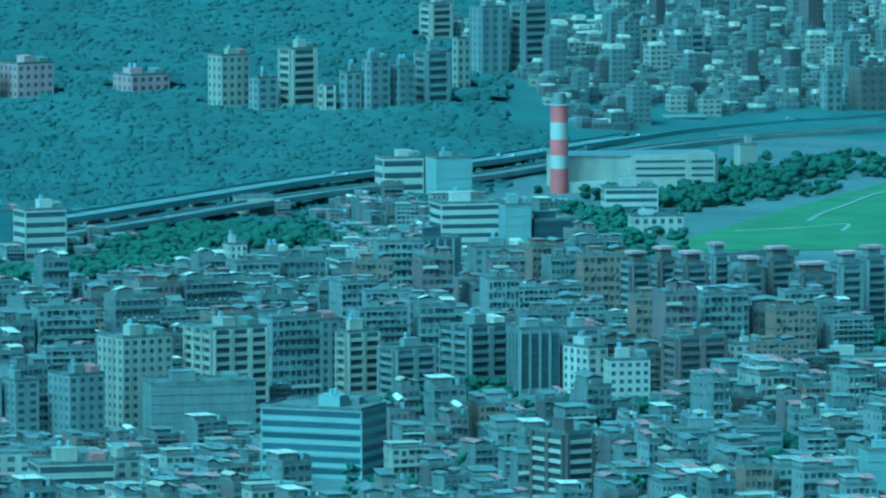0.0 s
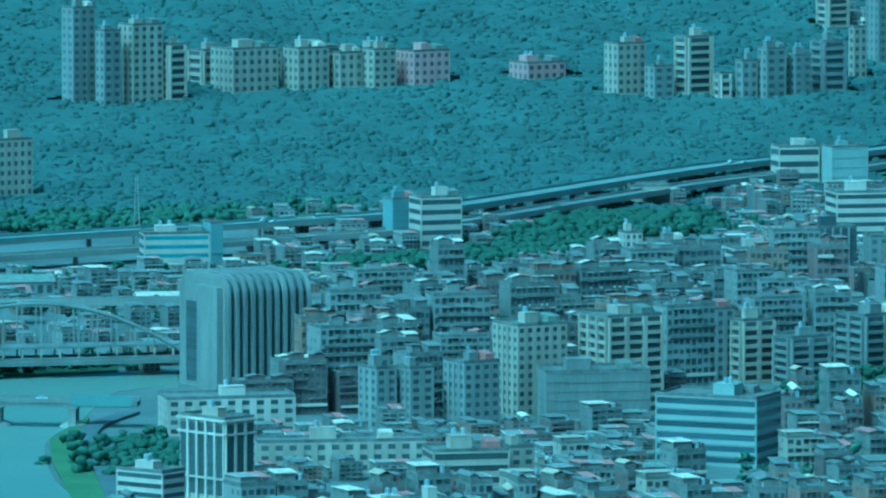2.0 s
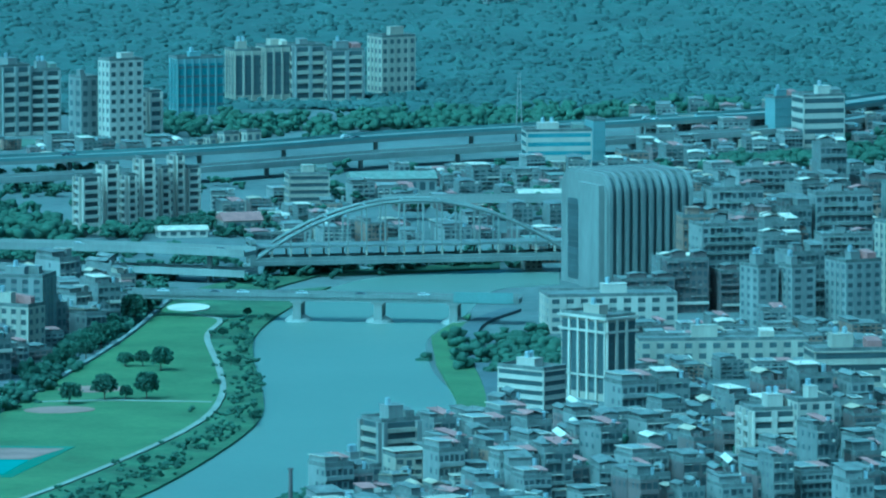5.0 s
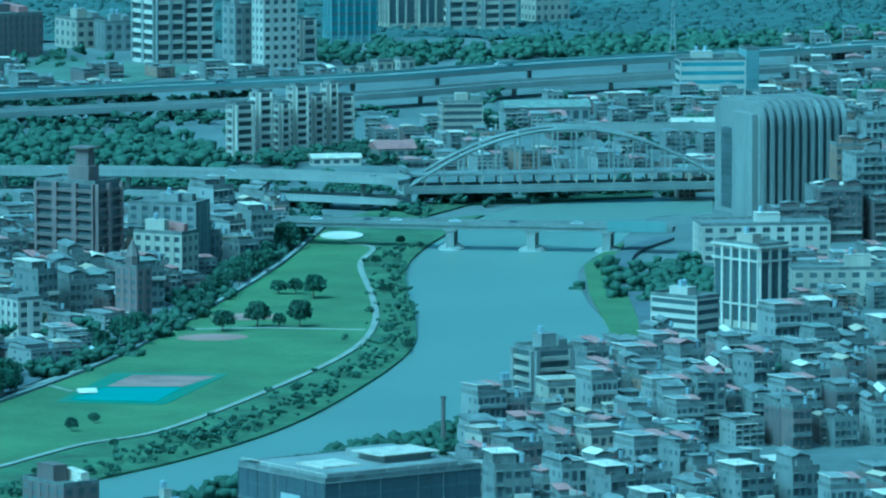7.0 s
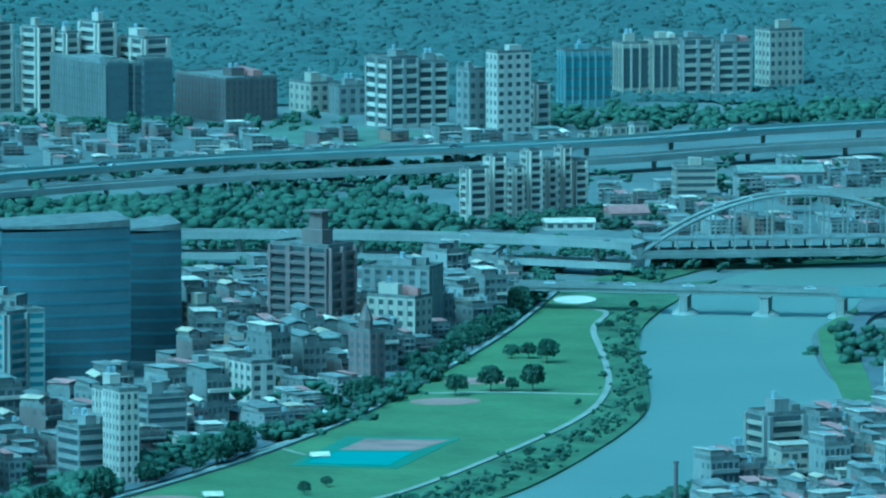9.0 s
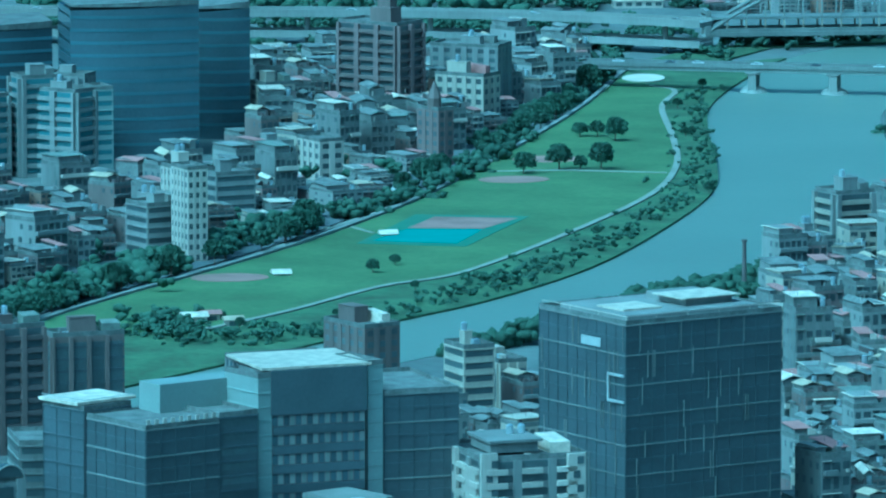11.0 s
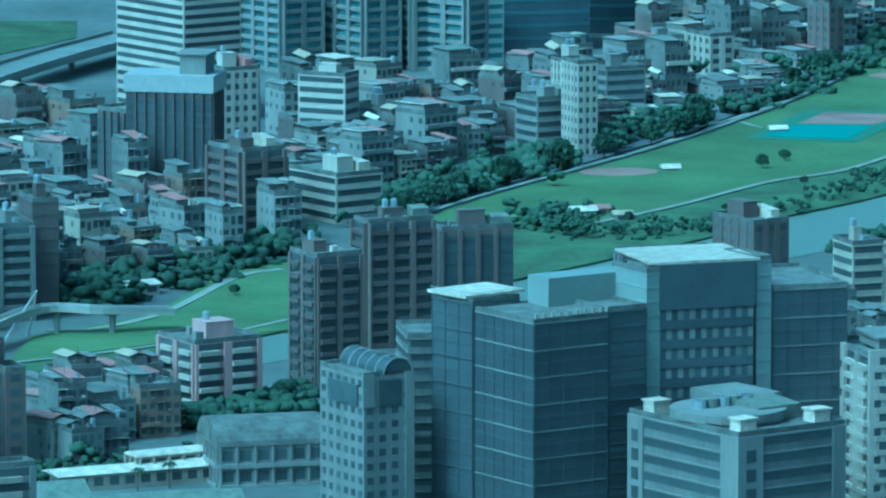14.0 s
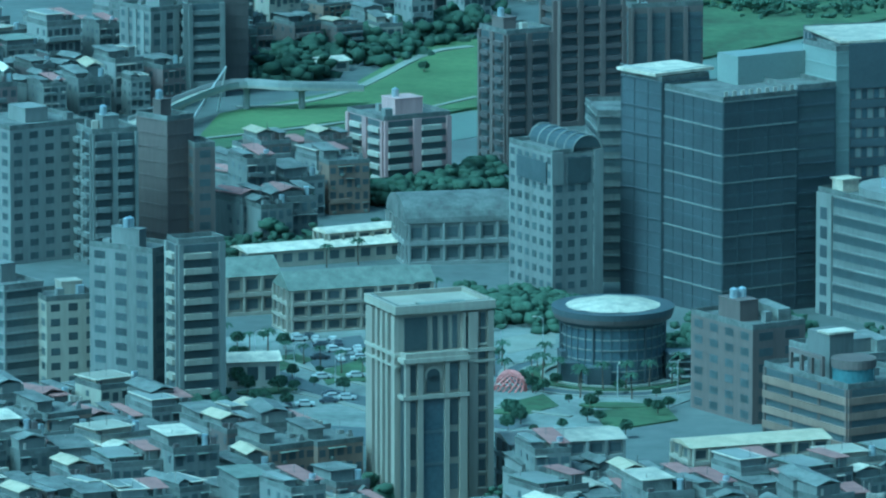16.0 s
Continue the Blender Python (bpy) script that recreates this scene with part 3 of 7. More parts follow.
def stone_tower(x, y, turn, wr, wl, h, style, wall, label, **kw):
    """Pilasters and dark strips on both fronts, a lower bay at the corner, a rimmed open crown."""
    t = tower(x, y, turn, wr, wl, h, "plain", wall, label, rich=False, **kw)
    n = round(h / 3.3)
    for v0, v1 in ((0.0, 0.12), (0.24, 0.32), (0.42, 0.5), (0.6, 0.68), (0.78, 1.0)):
        block("pilaster", "stone", t, -0.9, wl * v0, 0, 0, wl * v1, h - 1.0)
    for v0, v1 in ((0.12, 0.24), (0.32, 0.42), (0.5, 0.6), (0.68, 0.78)):
        block("window_strip", "glass", t, -0.15, wl * v0, 2, 0.1, wl * v1, h - 2)
    for u0, u1 in ((0.67, 0.7), (0.73, 0.83), (0.94, 1.0)):
        block("pilaster", "stone", t, wr * u0, -0.9, 0, wr * u1, 0, h - 1.0)
    for u0, u1 in ((0.7, 0.715), (0.72, 0.73)):
        block("window_strip", "glass_blue", t, wr * u0, -0.3, 1, wr * u1, 0.1, h - 2)
    for k in range(1, n - 2):
        block("window", "glass", t, wr * 0.855, -0.12, k * 3.3 + 0.5, wr * 0.925, 0.1, k * 3.3 + 2.7)
    for k in range(1, n):
        block("sill", "cream", t, wr * 0.83, -0.45, k * 3.3 - 0.1, wr * 0.94, 0, k * 3.3 + 0.3)
    for e, z0, z1 in ((1.1, h - 0.5, h + 0.3), (1.1, h - 9.2, h - 8.5), (1.05, h - 11.4, h - 10.9)):
        part("cornice", boxes((-e, -e, z0, wr + e * 0.3, wl + e * 0.3, z1)), "cream", t)
    for a, b, c, d in ((-1.1, -1.1, wr + 0.3, -0.3), (-1.1, wl - 0.5, wr + 0.3, wl + 0.3), (-1.1, -0.3, -0.3, wl - 0.5), (wr - 0.5, -0.3, wr + 0.3, wl - 0.5)):
        block("crown_rim", "cream", t, a, b, h + 0.3, c, d, h + 1.2)
    part("roof_well", boxes((wr * 0.25, -0.3, h + 0.3, wr * 0.75, wl * 0.22, h + 1.0)), "tin_green", t)
    block("opening", "glass", t, wr * 0.06, -0.25, h - 8.2, wr * 0.3, 0.1, h - 1.4)
    for a in (0.36, 0.47, 0.57, 0.87):
        block("opening", "glass", t, wr * a, -0.25, h - 8.2, wr * (a + 0.05), 0.1, h - 1.4)
    # the bay: piers, a wide dark recess, a column of tall windows, an arched head
    b = h - 9.5
    bay = part("bay_front", boxes((0.2, -3.0, 0, wr * 0.65, -0.9, b)), "stone", t)
    for u0, u1 in ((0.0, 0.05), (0.13, 0.19), (0.42, 0.47), (0.58, 0.66)):
        block("pilaster", "stone", bay, wr * u0, -3.8, 0, wr * u1, -3.0, b - 0.4)
    block("window_strip", "glass_blue", bay, wr * 0.19, -3.2, 0, wr * 0.42, -2.9, b - 8)
    for k in range(int((b - 8) / 6.6)):
        z = b - 8 - 6.6 * (k + 1)
        block("window", "glass", bay, wr * 0.48, -3.25, z + 0.8, wr * 0.57, -2.9, z + 6.0)
        block("window", "glass", bay, wr * 0.06, -3.25, z + 0.8, wr * 0.12, -2.9, z + 6.0)
        block("transom", "dark", bay, wr * 0.19, -3.3, z + 6.0, wr * 0.42, -3.0, z + 6.6)
    for e, z0, z1 in ((1.2, b - 0.5, b + 0.4), (1.0, b - 8, b - 7.2)):
        block("cornice", "cream", bay, -0.6, -3.0 - e, z0, wr * 0.68, -0.9, z1)
    for a, c, d, f in ((0.0, -3.8, wr * 0.66, -3.3), (0.0, -3.3, 0.5, -0.9), (wr * 0.66 - 0.5, -3.3, wr * 0.66, -0.9)):
        block("parapet", "cream", bay, a, c, b + 0.4, d, f, b + 1.4)
    bm = bmesh.new()
    rod(bm, (wr * 0.305, -3.3, b - 3.4), (wr * 0.305, -2.9, b - 3.4), 1.9, 20)
    part("arched_head", bm, "cream", bay)
    bm = bmesh.new()
    rod(bm, (wr * 0.305, -3.4, b - 3.4), (wr * 0.305, -2.9, b - 3.4), 1.4, 20)
    box(bm, wr * 0.305 - 1.4, -3.4, b - 6.8, wr * 0.305 + 1.4, -2.9, b - 3.4)
    part("arched_window", bm, "glass", bay)
    block("window", "glass", bay, wr * 0.06, -3.25, b - 6.6, wr * 0.12, -2.9, b - 1.2)
    block("window", "glass", bay, wr * 0.48, -3.25, b - 6.6, wr * 0.57, -2.9, b - 1.2)
    for v in (-2.6, -1.9, -1.25):
        block("window_strip", "glass", bay, 0.05, v, 1, 0.25, v + 0.35, b - 1)
    return t


def vault(x0, x1, y0, y1, z, r, n=10):
    bm = bmesh.new()
    c = (y0 + y1) / 2
    rings = [[bm.verts.new((xx, c - (y1 - y0) / 2 * math.cos(math.pi * i / n), z + r * math.sin(math.pi * i / n))) for i in range(n + 1)] for xx in (x0, x1)]
    for i in range(n):
        bm.faces.new((rings[0][i], rings[0][i + 1], rings[1][i + 1], rings[1][i]))
    bm.faces.new(rings[0][::-1])
    bm.faces.new(rings[1])
    bmesh.ops.recalc_face_normals(bm, faces=bm.faces[:])
    return bm


def vault_tower(x, y, turn, wr, wl, h, style, wall, label, **kw):
    t = tower(x, y, turn, wr, wl, h, style, wall, label, rich=False, **kw)
    bm = vault(0, wl, wr * 0.4, wr * 0.98, h + 0.3, wr * 0.27)
    bm.transform(Matrix(((0, 1, 0, 0), (1, 0, 0, 0), (0, 0, 1, 0), (0, 0, 0, 1))))
    bmesh.ops.recalc_face_normals(bm, faces=bm.faces[:])
    part("glass_vault", bm, "glass", t, "barrel vaulted glass roof")
    for i in range(6):
        bm = bmesh.new()
        yy = wl * i / 5
        pts = [(wr * 0.69 - wr * 0.295 * math.cos(math.pi * k / 10), yy, h + 0.3 + wr * 0.28 * math.sin(math.pi * k / 10)) for k in range(11)]
        for p, q in zip(pts, pts[1:]):
            rod(bm, p, q, 0.22, 4)
        part("vault_rib", bm, "grey", t)
    part("corner_frame", boxes((-0.4, -0.4, h - 7, wr * 0.2, 0.3, h + 0.6), (wr * 0.82, -0.4, 0, wr, 0.2, h + 0.6)), "grey", t)
    block("window", "glass", t, wr * 0.3, -0.35, h - 7, wr * 0.75, -0.05, h - 1)
    block("window", "glass", t, -0.35, wl * 0.12, h - 7, -0.05, wl * 0.8, h - 2)
    return t


def mall_corner(x, y, turn, wr, wl, h, style, wall, label, **kw):
    t = tower(x, y, turn, wr, wl, h, style, wall, label, rich=False, **kw)
    part("roof_terrace", boxes((1, 1, h + 0.4, wr + 18, wl - 1, h + 0.9)), "roof", t)
    part("plant_room", boxes((wr * 0.68, wl * 0.6, h + 0.5, wr * 2, wl * 0.95, h + 7.5)), "aqua", t)
    for i in range(9):
        block("parapet_post", "white", t, wr * i / 9 + 0.3, -0.2, h + 1.2, wr * i / 9 + 1.2, 0.1, h + 2.4)
    return t


def white_roof_block(x, y, turn, wr, wl, h, style, wall, label, **kw):
    t = tower(x, y, turn, wr, wl, h, style, wall, label, rich=False, **kw)
    part("pale_roof", boxes((-0.8, 1.5, h + 1.2, wr * 1.2, wl + 0.8, h + 1.9)), "tin_white", t, "white terrace roof")
    part("rail", boxes((-0.6, -0.6, h + 2.6, wr, -0.45, h + 2.75), (-0.6, -0.45, h + 2.6, -0.45, wl, h + 2.75)), "frame", t)
    return t


def pale_top(x, y, turn, wr, wl, h, style, wall, label, **kw):
    t = tower(x, y, turn, wr, wl, h, style, wall, label, **kw)
    part("top_screen", boxes((-0.3, -0.5, h - 9, wr + 0.3, 0.0, h + 1.4)), "dark", t, "dark blue grey rooftop screen")
    part("pale_roof", boxes((-2, 1, h + 1.3, wr + 2, wl * 0.8, h + 1.9)), "tin_white", t, "white metal roof")
    return t


def temple_tower(x, y, turn, wr, wl, h, style, wall, label, **kw):
    t = tower(x, y, turn, wr, wl, h, style, wall, label, rich=False, **kw)
    w = min(wr, wl)
    for q in ((-0.5, -0.5, 0, w * 0.22, 0.2, h), (-0.5, 0.2, 0, 0.2, w * 0.2, h), (wr * 0.88, -0.5, 0, wr, 0.2, h), (-0.5, wl * 0.86, 0, 0.2, wl, h)):
        part("corner_panel", boxes(q), "grey", t, "pale corner panel with dark lettering")
    bm = bmesh.new()
    for r, z in ((0.42, h + 2.2), (0.44, h + 3.0)):
        rod(bm, (wr * 0.42, wl * 0.5, z - 1.9), (wr * 0.42, wl * 0.5, z), w * r, 24)
    part("round_parapet", bm, "grey", t)
    for fx, fy in ((0.1, 0.08), (0.08, 0.85), (0.82, 0.1)):
        part("stair_cap", boxes((wr * fx, wl * fy, h, wr * fx + 4.5, wl * fy + 4, h + 3), (wr * fx - 0.4, wl * fy - 0.4, h + 3, wr * fx + 4.9, wl * fy + 4.4, h + 3.4)), "tin_white", t)
    part("roof_screen", boxes((wr * 0.55, wl * 0.55, h, wr * 0.98, wl * 0.97, h + 4.5)), "concrete", t)
    part("tin_roof", shed(wr * 0.5, wl * 0.3, h + 0.3, wr * 0.9, wl * 0.55, 3.2, 1.0), "tin_green", t)
    for i in range(5):
        bm = bmesh.new()
        rod(bm, (wr * (0.2 + 0.11 * i), wl * 0.55, h + 3), (wr * (0.2 + 0.11 * i), wl * 0.55, h + 5), 1.7, 10)
        part("cooling_unit", bm, "tin_green" if i % 2 else "steel", t)
    # writing that cannot be read, on the corner panels
    for k in range(7):
        block("sign_bar", "dark", t, w * 0.06, -0.62, h - 6 - 4.4 * k, w * 0.15, -0.5, h - 3.2 - 4.4 * k)
        block("sign_bar", "dark", t, -0.62, wl * 0.9, h - 6 - 4.4 * k, -0.5, wl * 0.96, h - 3.2 - 4.4 * k)
    return t


def step_tower(x, y, turn, wr, wl, h, style, wall, label, **kw):
    t = tower(x, y, turn, wr, wl, h, style, wall, label, **kw)
    n = round(h / 3.3)
    part("corner_panel", boxes((-0.7, -0.9, 0, wr * 0.13, 0.1, h + 2)), "white", t, "white tiled corner with staggered windows")
    part("corner_panel", boxes((-0.9, wl * 0.1, 0, -0.05, wl * 0.45, h - 2), (-0.9, wl * 0.6, 0, -0.05, wl, h + 1)), "white", t)
    part("corner_panel", boxes((wr * 0.8, -1.2, 0, wr * 0.97, 0.1, h + 1)), "white", t)
    for k in range(n):
        o = 0.25 * (k % 2)
        block("window", "glass", t, wr * (0.02 + 0.05 * (k % 2)), -1.0, k * 3.3 + 1, wr * (0.02 + 0.05 * (k % 2)) + 1.6, -0.88, k * 3.3 + 2.7)
        block("window", "glass", t, -1.0, wl * (0.65 + o * 0.4), k * 3.3 + 1, -0.88, wl * (0.65 + o * 0.4) + 2.5, k * 3.3 + 2.7)
        block("window", "glass", t, wr * (0.85 + o * 0.15), -1.32, k * 3.3 + 1, wr * (0.85 + o * 0.15) + 1.6, -1.18, k * 3.3 + 2.7)
    part("roof_slab", boxes((wr * 0.15, wl * 0.2, h + 1, wr * 0.6, wl * 0.7, h + 3.5), (wr * 0.12, wl * 0.15, h + 3.5, wr * 0.63, wl * 0.75, h + 4.1)), "grey", t)
    return t


def black_tower(x, y, turn, wr, wl, h, style, wall, label, **kw):
    t = tower(x, y, turn, wr, wl, h, style, wall, label, rich=False, **kw)
    part("roof_deck", boxes((wr * 0.08, wl * 0.12, h + 0.3, wr * 0.92, wl * 0.9, h + 1.6), (wr * 0.55, wl * 0.3, h + 1.6, wr * 0.85, wl * 0.75, h + 3.4)), "grey", t)
    part("pale_roof", boxes((wr * 0.5, wl * 0.25, h + 3.4, wr * 0.88, wl * 0.6, h + 3.7), (wr * 0.15, wl * 0.3, h + 1.6, wr * 0.4, wl * 0.6, h + 2.0)), "tin_white", t)
    part("rail", boxes((0.4, 0.4, h + 2.0, wr - 0.4, 0.5, h + 2.2), (0.4, 0.5, h + 2.0, 0.5, wl - 0.4, h + 2.2)), "white", t)
    rng = random.Random(7)
    for length, span in faces_of(wr, wl):
        for k in range(9):
            for i in range(4):
                u = rng.uniform(1, length - 1)
                a, b, e, f = span(u, u + rng.choice([0.16, 0.24]), 0.1, 0.3)
                block("fin", "concrete", t, a, b, h * k / 9, e, f, h * (k + 1) / 9)
    for v in (0.5, wl * 0.33, wl * 0.66, wl - 0.8):
        block("rail_post", "white", t, 0.4, v, h + 0.3, 0.55, v + 0.15, h + 2.0)
    for u in (wr * 0.2, wr * 0.4, wr * 0.6, wr * 0.8):
        block("rail_post", "white", t, u, 0.4, h + 0.3, u + 0.15, 0.55, h + 2.0)
    part("sky_sign_frame", boxes((-0.35, wl * 0.28, h - 6.4, -0.26, wl * 0.5, h - 4.2)), "frame", t)
    part("bay_frame", boxes((-0.7, 0.3, h - 19, -0.26, 7, h - 18.4), (-0.7, 0.3, h - 12.6, -0.26, 7, h - 12), (-0.7, 6.4, h - 18.4, -0.26, 7, h - 12.6)), "frame", t)
    return t


def silver_top(x, y, turn, wr, wl, h, style, wall, label, **kw):
    t = tower(x, y, turn, wr, wl, h, style, wall, label, rich=False, **kw)
    part("roof_box", boxes((-0.6, -0.6, h + 0.1, wr + 0.6, wl + 0.6, h + 5.2)), "frame", t, "silver metal roof box")
    part("plant_room", boxes((wr * 0.2, wl * 0.1, h + 5.2, wr * 0.9, wl * 0.4, h + 11), (wr * 0.15, wl * 0.06, h + 11, wr * 0.95, wl * 0.44, h + 11.5)), "grey", t)
    return t


def brick_tower(x, y, turn, wr, wl, h, style, wall, label, **kw):
    t = tower(x, y, turn, wr, wl, h, style, wall, label, rich=False, **kw)
    part("roof_house", boxes((wr * 0.1, wl * 0.15, h + 0.3, wr * 0.5, wl * 0.5, h + 6), (wr * 0.2, wl * 0.2, h + 6, wr * 0.45, wl * 0.42, h + 12), (wr * 0.1, wl * 0.15, h + 12, wr * 0.55, wl * 0.48, h + 12.7)), "brown", t)
    return t


def spire_tower(x, y, turn, wr, wl, h, style, wall, label, **kw):
    t = tower(x, y, turn, wr, wl, h, style, wall, label, rich=False, **kw)
    bm = bmesh.new()
    rod(bm, (wr * 0.3, wl * 0.4, h), (wr * 0.3, wl * 0.4, h + 4), 2.4, 8)
    rod(bm, (wr * 0.3, wl * 0.4, h + 4), (wr * 0.3, wl * 0.4, h + 10), 2.7, 8, 0.1)
    part("turret", bm, "brown", t)
    return t


def bow_tower(x, y, turn, wr, wl, h, style, wall, label, glass="glass_blue", trim="frame", **kw):
    t = thing("glass_tower", x, y, turn, label, "building")
    c, s = math.cos(radians(turn)), math.sin(radians(turn))
    TAKEN.append((x + c * wr / 2 - s * wl / 2, y + s * wr / 2 + c * wl / 2, c, s, wr / 2 + 3, wl / 2 + 3))
    n = 14
    front = [(wr * i / n, -wr * 0.1 * math.sin(math.pi * i / n)) for i in range(n + 1)]

    def ring(z0, z1, out, lift=0.0):
        bm = bmesh.new()
        pts = [(a, b - out) for a, b in front] + [(wr, wl), (0, wl)]
        lo = [bm.verts.new((a, b, z0)) for a, b in pts]
        hi = [bm.verts.new((a, b, z1 + lift * a / wr)) for a, b in pts]
        for i in range(len(pts)):
            j = (i + 1) % len(pts)
            bm.faces.new((lo[i], lo[j], hi[j], hi[i]))
        bm.faces.new(hi)
        bm.faces.new(lo[::-1])
        return bm
    part("glass_body", ring(-2, h - 1.5, 0, 1.5), glass, t)
    k = int(h / 4.2)
    for i in range(1, k):
        part("spandrel", ring(i * h / k, i * h / k + 1.1, 0.12), "blue_spandrel", t)
    part("roof_edge", ring(h - 0.2, h + 0.5, 0.25, 1.8), "roof", t)
    return t


def arch_tower(x, y, turn, wr, wl, h, style, wall, label, **kw):
    t = tower(x, y, turn, wr, wl, h, style, wall, label, **kw)
    for e, z0, z1 in ((0.9, h - 0.6, h + 0.2), (0.8, h - 5.2, h - 4.5), (0.8, h * 0.28, h * 0.28 + 0.7)):
        part("cornice", boxes((-e, -e, z0, wr + e, wl + e, z1)), "white", t)
    return t


def drum_block(x, y, turn, wr, wl, h, style, wall, label, **kw):
    t = tower(x, y, turn, wr, wl, h, style, wall, label, rich=False, **kw)
    bm = bmesh.new()
    rod(bm, (4.6, 4.6, h + 0.2), (4.6, 4.6, h + 3.8), 4.4, 28)
    drum = part("corner_drum", bm, "glass_green", t, "round green glass rooftop room")
    bm = bmesh.new()
    rod(bm, (4.6, 4.6, h + 3.8), (4.6, 4.6, h + 5.6), 4.7, 28)
    part("drum_parapet", bm, "brown", drum)
    for v in (9.6, 13.4, 17.2, 21.0):
        block("roof_frame", "brown", t, 0.2, v, h + 0.2, 0.9, v + 0.7, h + 4.6)
    block("roof_frame", "brown", t, 0.2, 9.6, h + 4.6, 0.9, 21.7, h + 5.4)
    part("stair_house", boxes((3, 11, h + 0.2, 9, 19, h + 9.5)), "concrete", t)
    part("stair_roof", boxes((2.6, 10.6, h + 9.5, 9.4, 15, h + 9.9)), "tin_white", t, "white tin canopy")
    for k in range(6):
        block("roof_unit", ("steel", "white", "concrete")[k % 3], t, 10 + 1.5 * (k % 3), 9 + 2.4 * (k // 3), h + 0.2, 11.2 + 1.5 * (k % 3), 10.6 + 2.4 * (k // 3), h + 1.8)
    return t


def crown_tower(x, y, turn, wr, wl, h, style, wall, label, **kw):
    t = tower(x, y, turn, wr, wl, h, style, wall, label, rich=False, **kw)
    part("roof_crown", boxes((wr * 0.15, wl * 0.15, h + 0.3, wr * 0.75, wl * 0.75, h + 4.5)), wall, t)
    part("crown_cap", boxes((wr * 0.05, wl * 0.05, h + 4.5, wr * 0.85, wl * 0.85, h + 5.6)), "pink", t, "pink tiled roof cap")
    return t


M["blue_spandrel"] = mat("blue_spandrel_glass", (0.115, 0.145, 0.165), 0.35, 0.05, 0.2)
stone_tower(-365.2, 1517.8, 35.5, 20.4, 15.5, 40.9, "strip", "stone", "beige stone apartment tower with dark window strips", bay=5.2, glass='glass')
tower(-442.8, 1614.5, 68.1, 10.1, 17.1, 32.8, "punched", "concrete", "weathered grey concrete apartment block", bay=5)
tower(-435.3, 1607.9, 37.1, 10.7, 6.5, 36.2, "balcony", "grey", "pale grey concrete apartment tower with stacked balconies", bay=4, trim='cream')
tower(-520.2, 1770.2, 46.4, 21.6, 24.1, 32.2, "punched", "grey", "grey tiled apartment block with small windows", bay=4.5)
tower(-501.3, 1774.6, 35.8, 11.4, 12.0, 31.4, "balcony", "concrete", "grey concrete block with barred balconies", bay=3)
tower(-490.1, 1800.9, 55.2, 8.3, 11.6, 30.8, "blind", "brown", "slim brown tiled tower with blank sides")
tower(-483.7, 1802.3, 35.0, 5.2, 10.0, 24.4, "punched", "brown", "lower brown tiled wing with windows")
tower(-478.4, 1622.5, 46.9, 10.0, 17.0, 21.9, "band", "grey", "grey apartment block with ribbon windows", bay=4)
tower(-469.5, 1624.6, 36.1, 12.3, 12.0, 19.4, "punched", "cream", "cream tiled apartment block beside the street")
tower(-457.8, 1887.2, 43.6, 19.2, 18.3, 18.5, "balcony", "pink", "pink and white tiled apartment block with balconies", bay=4, trim='white')
tower(-495.6, 1898.4, 44.6, 9.8, 8.0, 8.2, "punched", "white", "white house with a red tin roof", rich=False, bay=4)
vault_tower(-383.6, 1745.4, 42.4, 13.2, 20.2, 35.5, "punched", "grey", "grey office tower with a barrel vaulted glass crown", bay=3.4)
tower(-380.6, 1779.7, 20.1, 9.9, 20.0, 39.5, "band", "concrete", "grey office slab with ribbon windows", rich=False)
tower(-312.8, 1621.3, 45.9, 13.7, 23.1, 20.4, "punched", "brown", "brown tiled office block with wide dark windows", bay=6.2)
drum_block(-282.7, 1568.7, 45.2, 19.9, 30.4, 18.9, "spandrel", "brown", "brown tiled block with pale bands and a glass corner drum", bay=9, trim='buff')
tower(-287.9, 1597.4, 45.2, 14.4, 21.7, 19.2, "blind", "grey", "grey rooftop block with a round drum", rich=True)
tower(-554.3, 2020.6, 50.3, 12.4, 14.5, 23.7, "punched", "grey", "grey apartment tower with small windows", bay=4)
tower(-545.2, 2025.5, 30.1, 9.9, 14.0, 25.6, "balcony", "concrete", "concrete apartment tower with projecting balconies", bay=3.5)
tower(-539.3, 2038.8, 29.8, 7.3, 14.0, 30.8, "blind", "shade", "dark tiled apartment tower with blank side")
tower(-435.9, 1928.4, 42.7, 13.2, 13.7, 35.0, "balcony", "brown", "dark brown tiled apartment slab with small dark windows", bay=3.3, trim='shade')
tower(-438.7, 2001.4, 37.4, 19.1, 8.8, 33.3, "balcony", "brown", "tall dark brown tiled apartment tower", bay=3.2, trim='shade')
tower(-427.6, 2042.6, 28.4, 20.0, 9.0, 25.9, "strip", "brown", "dark brown tiled apartment block with pilasters", bay=5, trim='brown')
white_roof_block(-360.6, 1757.3, 51.6, 14.1, 14.6, 51.4, "curtain", "dark", "dark glass office block with a white terrace roof", bay=5, trim='dark', floor=6.6)
mall_corner(-343.1, 1741.2, 46.1, 20.5, 23.6, 49.9, "curtain", "dark", "dark curtain glass block with pale floor lines", bay=4, trim='concrete', floor=6.6)
tower(-328.9, 1756.3, 43.6, 10.5, 30.0, 50.9, "band", "dark", "dark louvred stair block beside the shaft", rich=False)
tower(-321.5, 1765.1, 43.3, 3.7, 14.0, 58.7, "blind", "aqua", "pale panelled service shaft with flat roof", rich=False)
